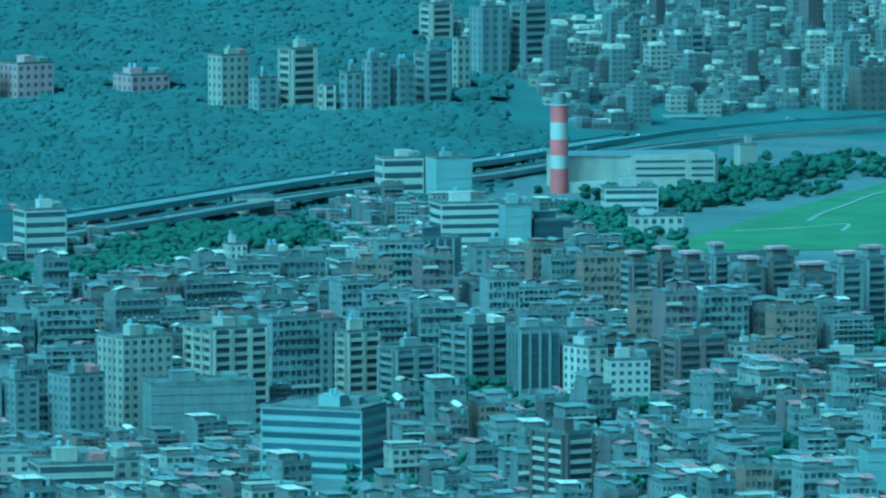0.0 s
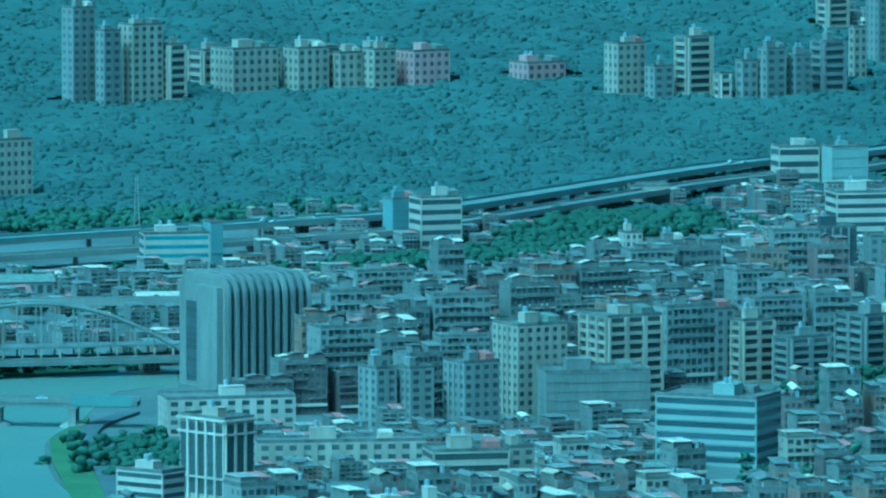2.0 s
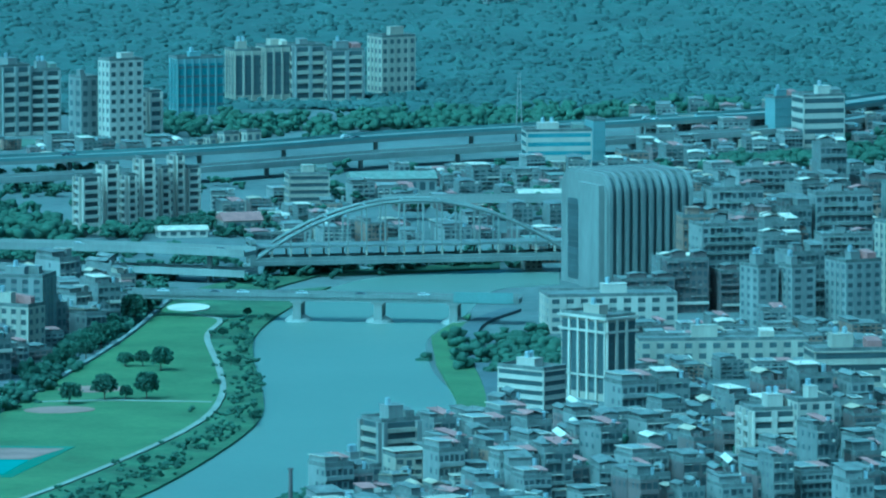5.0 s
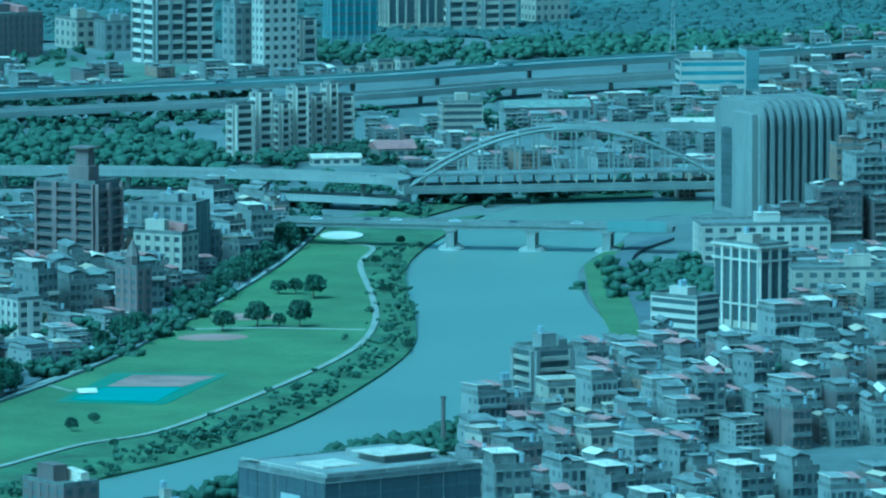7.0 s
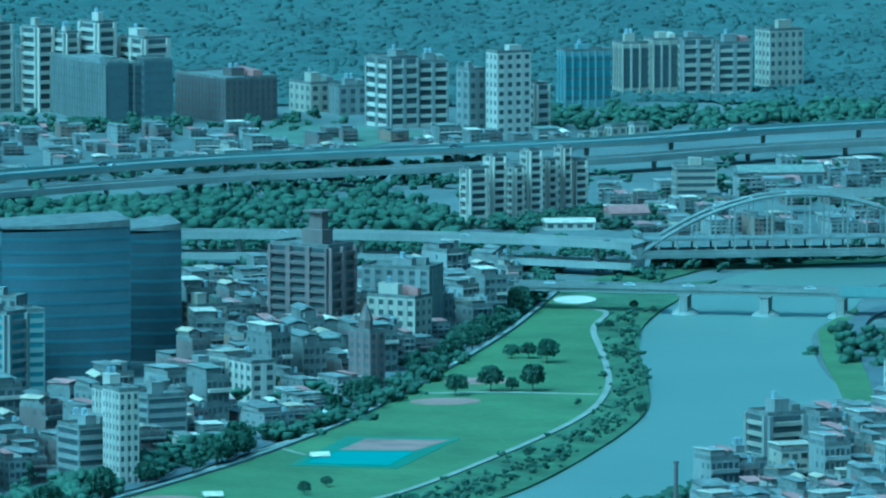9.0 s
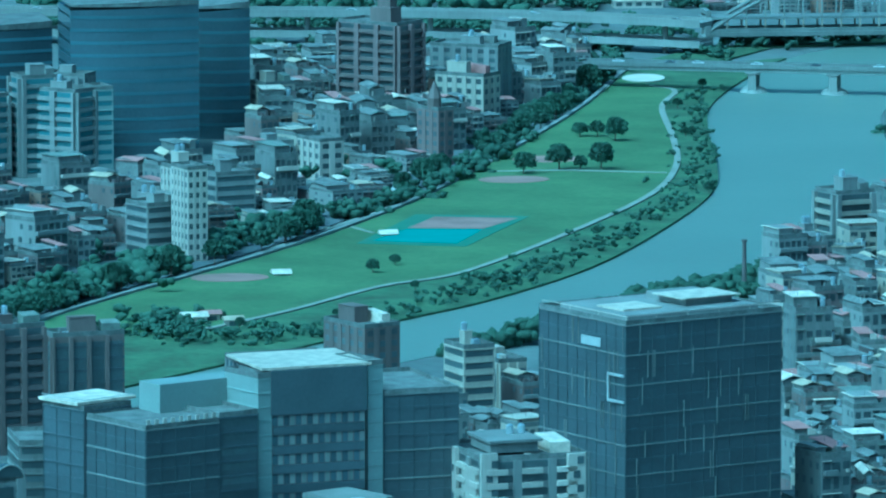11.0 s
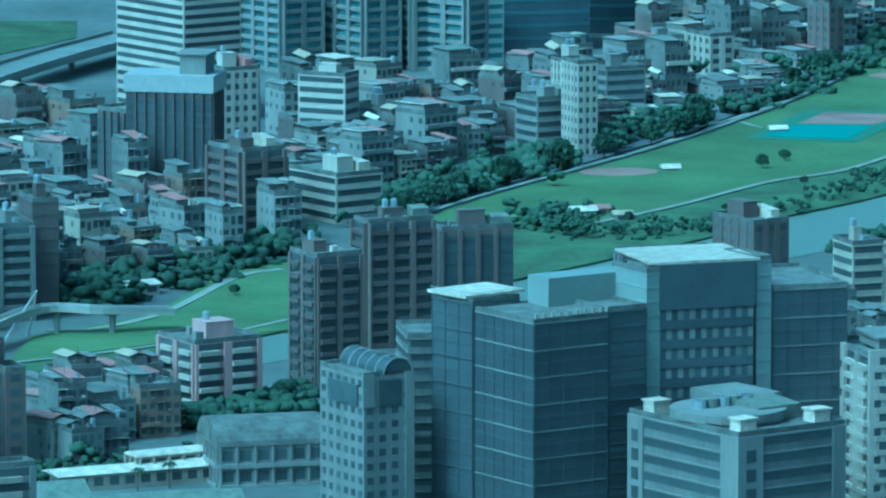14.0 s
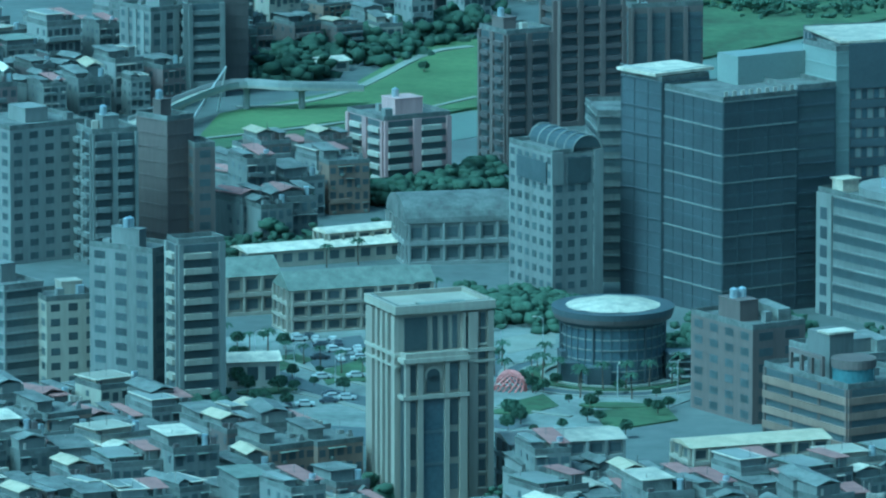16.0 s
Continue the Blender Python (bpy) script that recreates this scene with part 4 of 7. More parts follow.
pale_top(-318.8, 1767.8, 30.2, 22.9, 32.0, 58.9, "paired", "shade", "dark louvred hotel block with paired windows", rich=False, bay=2.7, floor=4.6)
tower(-298.7, 1781.4, 42.5, 4.1, 14.0, 59.9, "blind", "aqua", "pale panelled service shaft with flat roof", rich=False)
tower(-295.6, 1785.0, 29.4, 18.5, 32.0, 52.6, "curtain", "dark", "dark curtain glass wing with floor lines", bay=4, trim='concrete', floor=6.6, rich=False)
temple_tower(-293.3, 1726.3, 47.6, 30.4, 40.7, 28.1, "band", "concrete", "pale tiled temple office tower with ribbon glass", glass='glass', trim='grey', floor=4.2)
step_tower(-271.2, 1777.3, 28.7, 25.7, 26.7, 38.7, "balcony", "grey", "grey and white apartment tower with stepped corner windows", bay=4, trim='white')
black_tower(-249.7, 1864.1, 42.6, 46.1, 36.9, 58.5, "curtain", "dark", "black glass office tower with pale floor lines", bay=4, trim='concrete', floor=6.9)
tower(-359.5, 2138.6, 43.8, 11.9, 20.3, 16.1, "punched", "brown", "brown tiled apartment block on the river bank", bay=4)
tower(-318.7, 2054.6, 33.8, 9.1, 12.5, 23.5, "band", "cream", "cream tiled apartment block with pale bands", bay=4)
tower(-315.3, 2094.8, 33.6, 8.4, 14.0, 13.9, "strip", "cream", "cream tiled block with arched loggia", bay=3)
tower(-591.6, 2425.9, 48.7, 22.4, 37.6, 44.7, "band", "white", "white office block with dark ribbon windows", bay=4, trim='white', floor=3.0)
silver_top(-540.4, 2250.6, 89.7, 15.4, 26.1, 33.6, "strip", "shade", "dark brown tower with a silver roof box", bay=3, trim='shade')
tower(-568.2, 2257.2, 54.1, 16.0, 13.1, 26.2, "strip", "shade", "dark brown lower wing", bay=3, trim='shade', rich=False)
tower(-555.2, 2328.6, 38.4, 11.4, 14.0, 30.4, "punched", "white", "white apartment tower with square window grid", bay=2.6)
tower(-528.9, 2379.7, 75.4, 9.6, 16.4, 23.0, "band", "white", "white rounded apartment tower with stacked balconies", bay=4, trim='white')
tower(-520.0, 2388.1, 42.3, 9.2, 13.0, 12.1, "band", "grey", "grey apartment block with balconies", bay=4)
tower(-462.1, 2399.6, 35.9, 10.1, 13.0, 26.3, "punched", "white", "white apartment tower with dark window grid", bay=2.4)
tower(-470.7, 2397.9, 41.1, 9.4, 15.5, 13.3, "band", "grey", "weathered grey apartment block", bay=4)
tower(-496.6, 2222.5, 47.6, 16.5, 26.9, 13.9, "band", "white", "white block with roof terraces", bay=4)
tower(-518.1, 2213.6, 43.2, 9.9, 9.8, 19.9, "balcony", "brown", "brown apartment block with balconies", bay=4)
tower(-591.1, 2563.2, 48.0, 16.6, 23.8, 26.6, "balcony", "grey", "grey green glass apartment tower", glass='glass_green', bay=4, trim='grey')
tower(-564.1, 2568.0, 47.4, 14.6, 24.1, 27.6, "balcony", "grey", "grey green glass apartment tower", glass='glass_green', bay=4, trim='grey')
tower(-549.8, 2578.3, 32.0, 13.1, 11.1, 33.4, "balcony", "grey", "grey green glass apartment tower", glass='glass_green', bay=4, trim='grey')
tower(-530.6, 2574.0, 63.2, 10.7, 18.1, 29.5, "balcony", "grey", "grey green glass apartment tower", glass='glass_green', bay=4, trim='grey')
tower(-525.2, 2582.7, 31.5, 6.1, 12.0, 29.6, "band", "aqua", "glass corner tower with pale bands", glass='glass_green')
tower(-556.8, 2336.7, 43.4, 12.4, 13.9, 29.6, "punched", "white", "white apartment tower with square window grid", bay=2.8)
tower(-518.8, 2198.0, 43.3, 14.1, 19.6, 23.8, "balcony", "brown", "brown apartment block with balconies", bay=4)
tower(-633.3, 2676.4, 23.3, 22.1, 16.0, 51.6, "punched", "grey", "blue grey glass office tower", bay=3.4, glass='glass_blue')
bow_tower(-608.1, 2672.5, 20.8, 48.8, 30.0, 39.0, "curtain", "dark", "blue glass office tower with a bowed front", glass='glass_blue', trim='glass_blue')
brick_tower(-449.0, 2740.8, 62.4, 15.3, 26.0, 35.8, "balcony", "brick", "red brown tiled apartment tower with tiled balconies", bay=3.6, trim='brown')
tower(-418.4, 2776.5, 79.1, 15.1, 25.7, 24.8, "punched", "grey", "grey office block with crenellated roofline", bay=4, name='office_block')
tower(-418.3, 2741.9, 67.7, 11.6, 19.8, 18.1, "punched", "cream", "cream block with a curved gable", bay=4, name='office_block')
spire_tower(-416.3, 2627.6, 48.6, 6.7, 11.4, 19.3, "punched", "brick", "brown tiled tower with a pointed turret", bay=4)
tower(-455.1, 2378.6, 35.8, 6.7, 12.0, 29.0, "punched", "white", "slim apartment tower with white window grid", bay=2.4)
tower(-470.0, 2389.5, 41.1, 12.6, 13.3, 15.9, "band", "grey", "weathered grey apartment block", bay=4)
tower(-449.5, 2584.0, 39.9, 9.4, 15.5, 13.3, "punched", "white", "white house with a gabled roof", bay=4, rich=False)
tower(-468.1, 2585.8, 40.3, 10.9, 15.1, 11.8, "punched", "grey", "grey concrete workshop block", bay=6)
tower(-463.7, 2472.0, 35.6, 14.0, 14.0, 15.5, "band", "grey", "grey apartment block with flat roof", bay=4)
tower(-488.3, 2697.9, 40.3, 11.8, 11.0, 18.8, "punched", "cream", "cream workshop block with flat roof", bay=6)
tower(-534.7, 2610.2, 75.7, 8.8, 14.9, 30.8, "punched", "grey", "grey apartment tower with white windows", bay=3)
tower(-527.5, 2595.6, 31.5, 5.3, 10.0, 27.8, "band", "aqua", "glass corner tower with pale bands", glass='glass_green')
bow_tower(-544.2, 2632.6, 19.7, 44.3, 30.0, 52.4, "curtain", "dark", "blue glass office tower with a bowed front", glass='glass_blue', trim='glass_blue')
bow_tower(-511.3, 2694.5, 18.7, 17.9, 30.0, 46.0, "curtain", "dark", "blue glass office tower with a bowed front", glass='glass_blue', trim='glass_blue')
tower(-693.9, 3594.4, 30.9, 18.0, 125.9, 27.4, "strip", "dark", "dark slab with vertical fins", bay=3.5, trim='grey', rich=False, floor=4.4)
tower(-692.8, 3594.5, 22.9, 10.2, 16.0, 28.9, "band", "dark", "white striped end block", trim='white', rich=False, floor=4.5)
tower(-675.7, 3597.0, 22.6, 13.4, 16.0, 30.0, "band", "dark", "white striped end block", trim='white', rich=False, floor=4.5)
tower(-640.4, 3614.0, 40.0, 27.9, 47.5, 20.1, "punched", "shade", "dark unfinished block under netting", bay=3.2, floor=4, rich=True)
tower(-756.4, 3651.2, 46.7, 8.5, 12.1, 41.5, "balcony", "white", "white apartment tower with stacked balconies", bay=5, trim='white', group='white towers behind the slab', floor=4.4)
tower(-737.7, 3654.0, 46.4, 9.1, 12.6, 40.1, "balcony", "white", "white apartment tower with stacked balconies", bay=5, trim='white', group='white towers behind the slab', floor=4.4)
tower(-724.5, 3655.9, 46.2, 7.5, 10.3, 37.5, "balcony", "white", "white apartment tower with stacked balconies", bay=5, trim='white', group='white towers behind the slab', floor=4.4)
tower(-709.7, 3658.1, 46.0, 10.4, 14.4, 42.3, "balcony", "white", "white apartment tower with stacked balconies", bay=5, trim='white', group='white towers behind the slab', floor=4.4)
tower(-687.8, 3661.3, 45.6, 14.3, 20.5, 34.8, "balcony", "white", "white apartment tower with stacked balconies", bay=5, trim='white', group='white towers behind the slab', floor=4.4)
tower(-610.1, 3672.6, 39.4, 15.4, 20.3, 13.4, "punched", "cream", "cream low apartment block", bay=5, floor=4.4)
tower(-594.5, 3659.7, 29.2, 14.1, 14.0, 13.3, "punched", "grey", "grey low apartment block", bay=5, floor=4.4)
tower(-560.4, 3596.3, 38.9, 15.1, 20.9, 32.2, "balcony", "grey", "grey apartment tower with pale balconies", bay=4, trim='white', floor=4.4)
tower(-548.8, 3606.8, 28.7, 14.8, 14.0, 29.7, "balcony", "grey", "grey apartment tower with pale balconies", bay=4, trim='white', floor=4.4)
tower(-521.4, 3581.7, 38.3, 9.0, 11.4, 28.6, "punched", "grey", "grey apartment tower with flat roof", bay=5, floor=4.4)
tower(-506.5, 3569.5, 38.1, 17.9, 10.3, 37.6, "punched", "white", "pale apartment tower with many windows", bay=4, floor=4.4)
tower(-491.7, 3594.7, 37.8, 6.6, 10.4, 21.4, "balcony", "white", "white striped apartment tower", bay=3, trim='white', floor=4.4)
tower(-494.5, 3714.2, 27.6, 23.4, 11.8, 26.9, "strip", "blue", "blue glass apartment tower", bay=4, trim='blue', glass='glass_green', floor=4.4)
tower(-476.9, 3791.7, 27.2, 13.7, 14.0, 24.7, "strip", "cream", "pale apartment tower on the wooded slope", bay=4, trim='cream', group='towers on the slope', floor=4.4)
tower(-462.0, 3793.8, 26.9, 12.8, 14.0, 26.4, "strip", "cream", "pale apartment tower on the wooded slope", bay=4, trim='cream', group='towers on the slope', floor=4.4)
tower(-447.9, 3795.9, 26.7, 15.7, 14.0, 26.9, "balcony", "grey", "pale apartment tower on the wooded slope", bay=4, trim='cream', group='towers on the slope', floor=4.4)
tower(-431.1, 3798.3, 26.5, 17.5, 14.0, 24.7, "balcony", "grey", "pale apartment tower on the wooded slope", bay=4, trim='cream', group='towers on the slope', floor=4.4)
tower(-410.1, 3838.4, 36.1, 19.2, 14.4, 27.7, "punched", "cream", "cream apartment tower with stepped roof", bay=4, floor=4.4, z=0.5)
tower(-460.5, 3163.9, 38.3, 8.5, 5.5, 23.5, "balcony", "white", "white apartment tower with narrow window columns", bay=2.6, trim='white', group='white riverside towers')
tower(-452.6, 3176.5, 38.1, 5.9, 5.5, 27.5, "balcony", "white", "white apartment tower with narrow window columns", bay=2.6, trim='white', group='white riverside towers')
tower(-445.0, 3188.5, 37.9, 3.7, 5.5, 21.9, "balcony", "white", "white apartment tower with narrow window columns", bay=2.6, trim='white', group='white riverside towers')
tower(-440.2, 3196.1, 37.8, 5.6, 5.6, 28.2, "balcony", "white", "white apartment tower with narrow window columns", bay=2.6, trim='white', group='white riverside towers')
tower(-433.8, 3206.2, 37.7, 4.0, 5.6, 23.4, "balcony", "white", "white apartment tower with narrow window columns", bay=2.6, trim='white', group='white riverside towers')
tower(-428.6, 3214.5, 37.6, 3.5, 5.6, 28.0, "balcony", "white", "white apartment tower with narrow window columns", bay=2.6, trim='white', group='white riverside towers')
tower(-424.7, 3220.6, 37.5, 5.7, 5.6, 22.1, "balcony", "white", "white apartment tower with narrow window columns", bay=2.6, trim='white', group='white riverside towers')
tower(-460.6, 3525.3, 40.1, 3.3, 5.7, 5.1, "punched", "cream", "cream low apartment block by the expressway", bay=4, floor=4.4)
tower(-454.8, 3526.2, 37.3, 3.8, 6.1, 6.7, "punched", "cream", "cream low apartment block by the expressway", bay=4, floor=4.4)
tower(-448.5, 3527.1, 37.2, 8.2, 6.1, 8.4, "punched", "cream", "cream low apartment block by the expressway", bay=4, floor=4.4)
tower(-438.4, 3528.6, 37.1, 7.7, 6.1, 9.2, "punched", "cream", "cream low apartment block by the expressway", bay=4, floor=4.4)
tower(-306.5, 3470.5, 13.0, 29.3, 16.0, 15.8, "band", "white", "white and pale green office block with ribbon windows", trim='white', floor=4, glass='glass_green')
tower(-279.9, 3507.5, 19.6, 5.7, 14.0, 17.5, "blind", "blue", "blue panelled stair tower", floor=4.4)
tower(-221.1, 2569.0, 55.3, 11.6, 19.8, 18.7, "band", "white", "white apartment block with balcony bands", bay=4, trim='white')
arch_tower(-206.1, 2639.4, 46.6, 13.4, 22.7, 28.2, "strip", "stone", "stone clad tower with white arched pilasters", bay=4.4, trim='white')
tower(-242.3, 2835.7, 14.9, 47.4, 20.0, 13.2, "punched", "white", "white hospital block with rooftop plant rooms", bay=5)
tower(-258.5, 2418.2, 36.1, 13.8, 13.0, 20.3, "balcony", "grey", "grey apartment tower on the river bank", bay=4, trim='cream')
tower(-264.6, 2385.5, 36.3, 11.0, 9.7, 10.1, "punched", "grey", "grey apartment block on the river bank", bay=4)
tower(-201.1, 2722.6, 10.2, 59.2, 14.0, 10.9, "punched", "cream", "long cream school block with window rows", bay=5, floor=4)
tower(-134.9, 2620.4, 14.9, 26.1, 18.0, 20.1, "band", "cream", "cream hospital block with ribbon windows", floor=4)
tower(-110.1, 2642.2, 22.4, 8.9, 16.0, 19.1, "punched", "cream", "cream stair tower with flat roof", bay=5)
tower(-145.7, 2453.2, 18.4, 14.3, 16.0, 20.9, "balcony", "white", "white apartment block with deep balconies", bay=4, trim='white')
tower(-131.6, 2454.3, 23.1, 12.3, 14.0, 23.7, "punched", "white", "white apartment stair tower", bay=4)
tower(-168.1, 2862.9, 33.4, 8.6, 13.2, 21.8, "punched", "grey", "blue grey apartment tower", bay=4)
tower(-155.8, 2863.9, 33.1, 10.0, 10.3, 21.8, "punched", "grey", "blue grey apartment tower", bay=4)
tower(-136.2, 2865.4, 32.7, 15.0, 15.3, 23.8, "punched", "grey", "blue grey apartment tower", bay=4)
tower(-118.2, 2903.4, 32.3, 21.2, 18.8, 33.6, "punched", "cream", "cream apartment tower with a balcony grid", bay=3.6, trim='cream')
tower(-84.9, 2906.0, 31.7, 23.2, 20.1, 36.7, "balcony", "cream", "cream apartment tower with a balcony grid", bay=3.6, trim='cream')
tower(-106.4, 2867.7, 12.1, 38.8, 20.0, 20.3, "blind", "concrete", "wide grey block with blank walls")
tower(-204.1, 3605.1, 33.2, 12.6, 9.3, 20.0, "blind", "blue", "blue panelled hotel wing", floor=4.4)
tower(-189.7, 3577.9, 23.0, 20.0, 16.0, 23.2, "band", "white", "white rounded office block with blue bands", trim='white', floor=4.4)
tower(-100.9, 3829.3, 11.5, 19.5, 16.0, 7.7, "blind", "cream", "cream storage building with flat roof", rich=False, floor=4.4)
tower(-91.2, 3379.0, 21.5, 7.7, 10.0, 25.5, "punched", "white", "white hotel tower with turrets", bay=3)
tower(-79.5, 3374.9, 21.3, 15.5, 14.0, 21.9, "balcony", "grey", "grey apartment tower with flat roof", bay=4)
tower(-182.2, 3065.0, 33.4, 25.5, 35.3, 14.4, "balcony", "grey", "grey apartment row with flat roof", bay=4)
tower(-153.0, 3098.6, 32.8, 15.4, 17.8, 24.6, "balcony", "brown", "brown apartment block with flat roof", bay=4)
tower(-388.5, 3270.7, 14.8, 17.2, 14.0, 14.9, "band", "cream", "round cream office building with bands")
tower(-28.4, 2747.6, 68.0, 22.7, 38.5, 24.2, "band", "aqua", "pale green office block with ribbon windows", trim='grey', floor=4.2, glass='glass_blue')
tower(-44.9, 3402.5, 15.8, 22.8, 16.0, 16.7, "band", "white", "white office block with stepped roof", trim='white', floor=4.4)
tower(-9.6, 3428.1, 20.2, 18.6, 16.0, 23.5, "strip", "dark", "dark glass office block with white corners", trim='grey', floor=4.4)
tower(-1.0, 3589.3, 15.0, 30.7, 20.0, 25.3, "band", "white", "white office block with roof terrace", trim='white', floor=4.4)
tower(13.9, 3467.1, 11.8, 24.2, 16.0, 16.2, "punched", "grey", "grey office block with flat roof", floor=4.4)
tower(27.7, 3480.3, 11.5, 11.5, 16.0, 33.8, "blind", "aqua", "pale green office tower", floor=4.4)
tower(40.3, 3485.6, 24.3, 23.5, 20.0, 26.6, "band", "dark", "dark glass office block with blue bands", trim='glass_blue', floor=4.4)
tower(-29.8, 3920.5, 15.4, 20.9, 16.0, 17.8, "band", "white", "white factory office block", floor=6, trim='white', z=2.0)
tower(-3.4, 3912.4, 20.0, 19.1, 18.0, 19.1, "blind", "aqua", "pale green factory tower", floor=4.4, z=1.3)
tower(78.6, 3835.7, 6.8, 26.4, 14.0, 11.9, "band", "white", "white low office block beside the plant", floor=4)
tower(89.4, 3711.6, 10.6, 24.5, 12.0, 8.8, "punched", "white", "white low research block", bay=4, floor=4.4)
tower(154.4, 4095.4, 17.8, 9.4, 10.0, 12.9, "blind", "cream", "cream water tower block", floor=4.4)
crown_tower(77.6, 3234.4, 26.6, 8.4, 8.9, 30.3, "balcony", "brown", "tall apartment tower with a pink roof crown", bay=3.6, trim='concrete', group='pink roofed towers')
crown_tower(89.8, 3257.4, 26.4, 7.9, 9.0, 30.1, "balcony", "brown", "tall apartment tower with a pink roof crown", bay=3.6, trim='concrete', group='pink roofed towers')
crown_tower(99.3, 3223.0, 26.2, 9.7, 8.9, 31.4, "balcony", "brown", "tall apartment tower with a pink roof crown", bay=3.6, trim='concrete', group='pink roofed towers')
crown_tower(111.6, 3245.9, 26.0, 7.1, 8.9, 32.8, "balcony", "grey", "tall apartment tower with a pink roof crown", bay=3.6, trim='concrete', group='pink roofed towers')
crown_tower(123.6, 3223.0, 25.8, 8.4, 8.9, 29.1, "balcony", "brown", "tall apartment tower with a pink roof crown", bay=3.6, trim='concrete', group='pink roofed towers')
crown_tower(134.5, 3234.4, 25.6, 11.1, 8.9, 32.2, "balcony", "brown", "tall apartment tower with a pink roof crown", bay=3.6, trim='concrete', group='pink roofed towers')
crown_tower(144.7, 3178.2, 25.4, 14.7, 8.8, 30.9, "balcony", "brown", "tall apartment tower with a pink roof crown", bay=3.6, trim='concrete', group='pink roofed towers')
crown_tower(163.5, 3234.5, 25.1, 9.7, 8.9, 30.3, "balcony", "grey", "tall apartment tower with a pink roof crown", bay=3.6, trim='concrete', group='pink roofed towers')
crown_tower(175.2, 3257.5, 24.9, 9.3, 9.0, 30.5, "balcony", "grey", "tall apartment tower with a pink roof crown", bay=3.6, trim='concrete', group='pink roofed towers')
crown_tower(186.9, 3257.5, 24.7, 15.1, 9.0, 31.7, "balcony", "brown", "tall apartment tower with a pink roof crown", bay=3.6, trim='concrete', group='pink roofed towers')
tower(54.7, 2971.4, 35.4, 9.3, 15.8, 23.0, "punched", "white", "white apartment block with dark windows", bay=4)
tower(62.7, 2965.6, 10.8, 15.7, 14.0, 18.9, "punched", "white", "white apartment block with black windows", bay=3.4, trim='white')
tower(41.2, 2651.7, 34.1, 11.7, 19.3, 26.9, "balcony", "shade", "dark brown apartment tower with pale beams", bay=5, trim='cream')
tower(29.5, 3020.5, 19.4, 16.2, 16.0, 25.1, "strip", "grey", "grey apartment block with pale edges", bay=4)
tower(47.2, 3040.6, 19.1, 14.0, 16.0, 23.1, "balcony", "grey", "grey apartment block with flat roof", bay=4)
tower(-57.3, 3020.4, 31.1, 20.1, 13.0, 27.9, "punched", "grey", "dark grey apartment tower", bay=4)
tower(-36.7, 3020.4, 30.7, 14.3, 7.4, 24.0, "balcony", "cream", "cream apartment tower with balconies", bay=4, trim='cream')
tower(-18.2, 3010.5, 30.3, 17.5, 12.1, 18.5, "balcony", "grey", "grey apartment block with flat roof", bay=4)
tower(10.1, 3040.6, 34.8, 20.0, 19.0, 24.1, "balcony", "concrete", "grey apartment block with flat roof", bay=4)
tower(90.0, 3010.6, 23.3, 20.3, 12.8, 22.8, "balcony", "brown", "brown apartment tower with flat roof", bay=4)
tower(113.5, 3061.1, 22.9, 12.6, 9.4, 15.0, "punched", "white", "white office block with flat roof", bay=4)
tower(-158.9, 3188.9, 32.9, 15.9, 16.0, 16.1, "balcony", "grey", "grey apartment block with flat roof", bay=4)
tower(-131.9, 3145.0, 32.4, 28.7, 22.6, 14.8, "balcony", "cream", "cream apartment block with flat roof", bay=4)
tower(147.4, 3081.8, 5.3, 31.3, 16.0, 7.8, "band", "white", "white low hall with curved roof")
tower(131.6, 2833.2, 5.3, 35.0, 16.0, 10.2, "band", "aqua", "pale green low block", floor=4)
tower(81.9, 2806.9, 8.3, 40.0, 14.0, 10.2, "band", "grey", "long low school block", floor=4)
tower(17.4, 2815.5, 11.6, 18.6, 14.0, 9.2, "band", "grey", "low green and white workshop", floor=4)
tower(144.1, 2667.4, 11.9, 12.9, 12.0, 19.3, "blind", "aqua", "pale green tiled block")
tower(-269.4, 4255.5, 35.6, 14.4, 11.5, 18.9, "punched", "cream", "hazy cream apartment tower on the far slope", bay=5, trim='cream', group='far slope towers', floor=4.4, z=24.4)
tower(-291.2, 4245.2, 35.9, 19.4, 15.0, 22.8, "punched", "cream", "hazy cream apartment tower on the far slope", bay=5, trim='cream', group='far slope towers', floor=4.4, z=23.6)
tower(-325.6, 4234.3, 36.4, 28.7, 23.0, 23.7, "punched", "cream", "hazy cream apartment tower on the far slope", bay=5, trim='cream', group='far slope towers', floor=4.4, z=22.9)
tower(-251.1, 4256.1, 35.4, 14.4, 11.5, 20.8, "punched", "cream", "hazy cream apartment tower on the far slope", bay=5, trim='cream', group='far slope towers', floor=4.4, z=24.3)
tower(-230.0, 4266.2, 35.1, 23.1, 17.9, 18.4, "punched", "pink", "hazy pink apartment tower on the far slope", bay=5, trim='pink', group='far slope towers', floor=4.4, z=25.2)
tower(-169.1, 4286.7, 34.3, 24.3, 19.1, 9.2, "punched", "pink", "hazy pink apartment tower on the far slope", bay=5, trim='pink', group='far slope towers', floor=4.4, z=26.8)
tower(-119.0, 4240.5, 33.6, 17.9, 13.8, 27.4, "punched", "cream", "hazy cream apartment tower on the far slope", bay=5, trim='cream', group='far slope towers', floor=4.4, z=22.4)
tower(-99.1, 4231.3, 33.3, 12.5, 9.7, 16.7, "punched", "grey", "hazy grey apartment tower on the far slope", bay=5, trim='grey', group='far slope towers', floor=4.4, z=21.6)
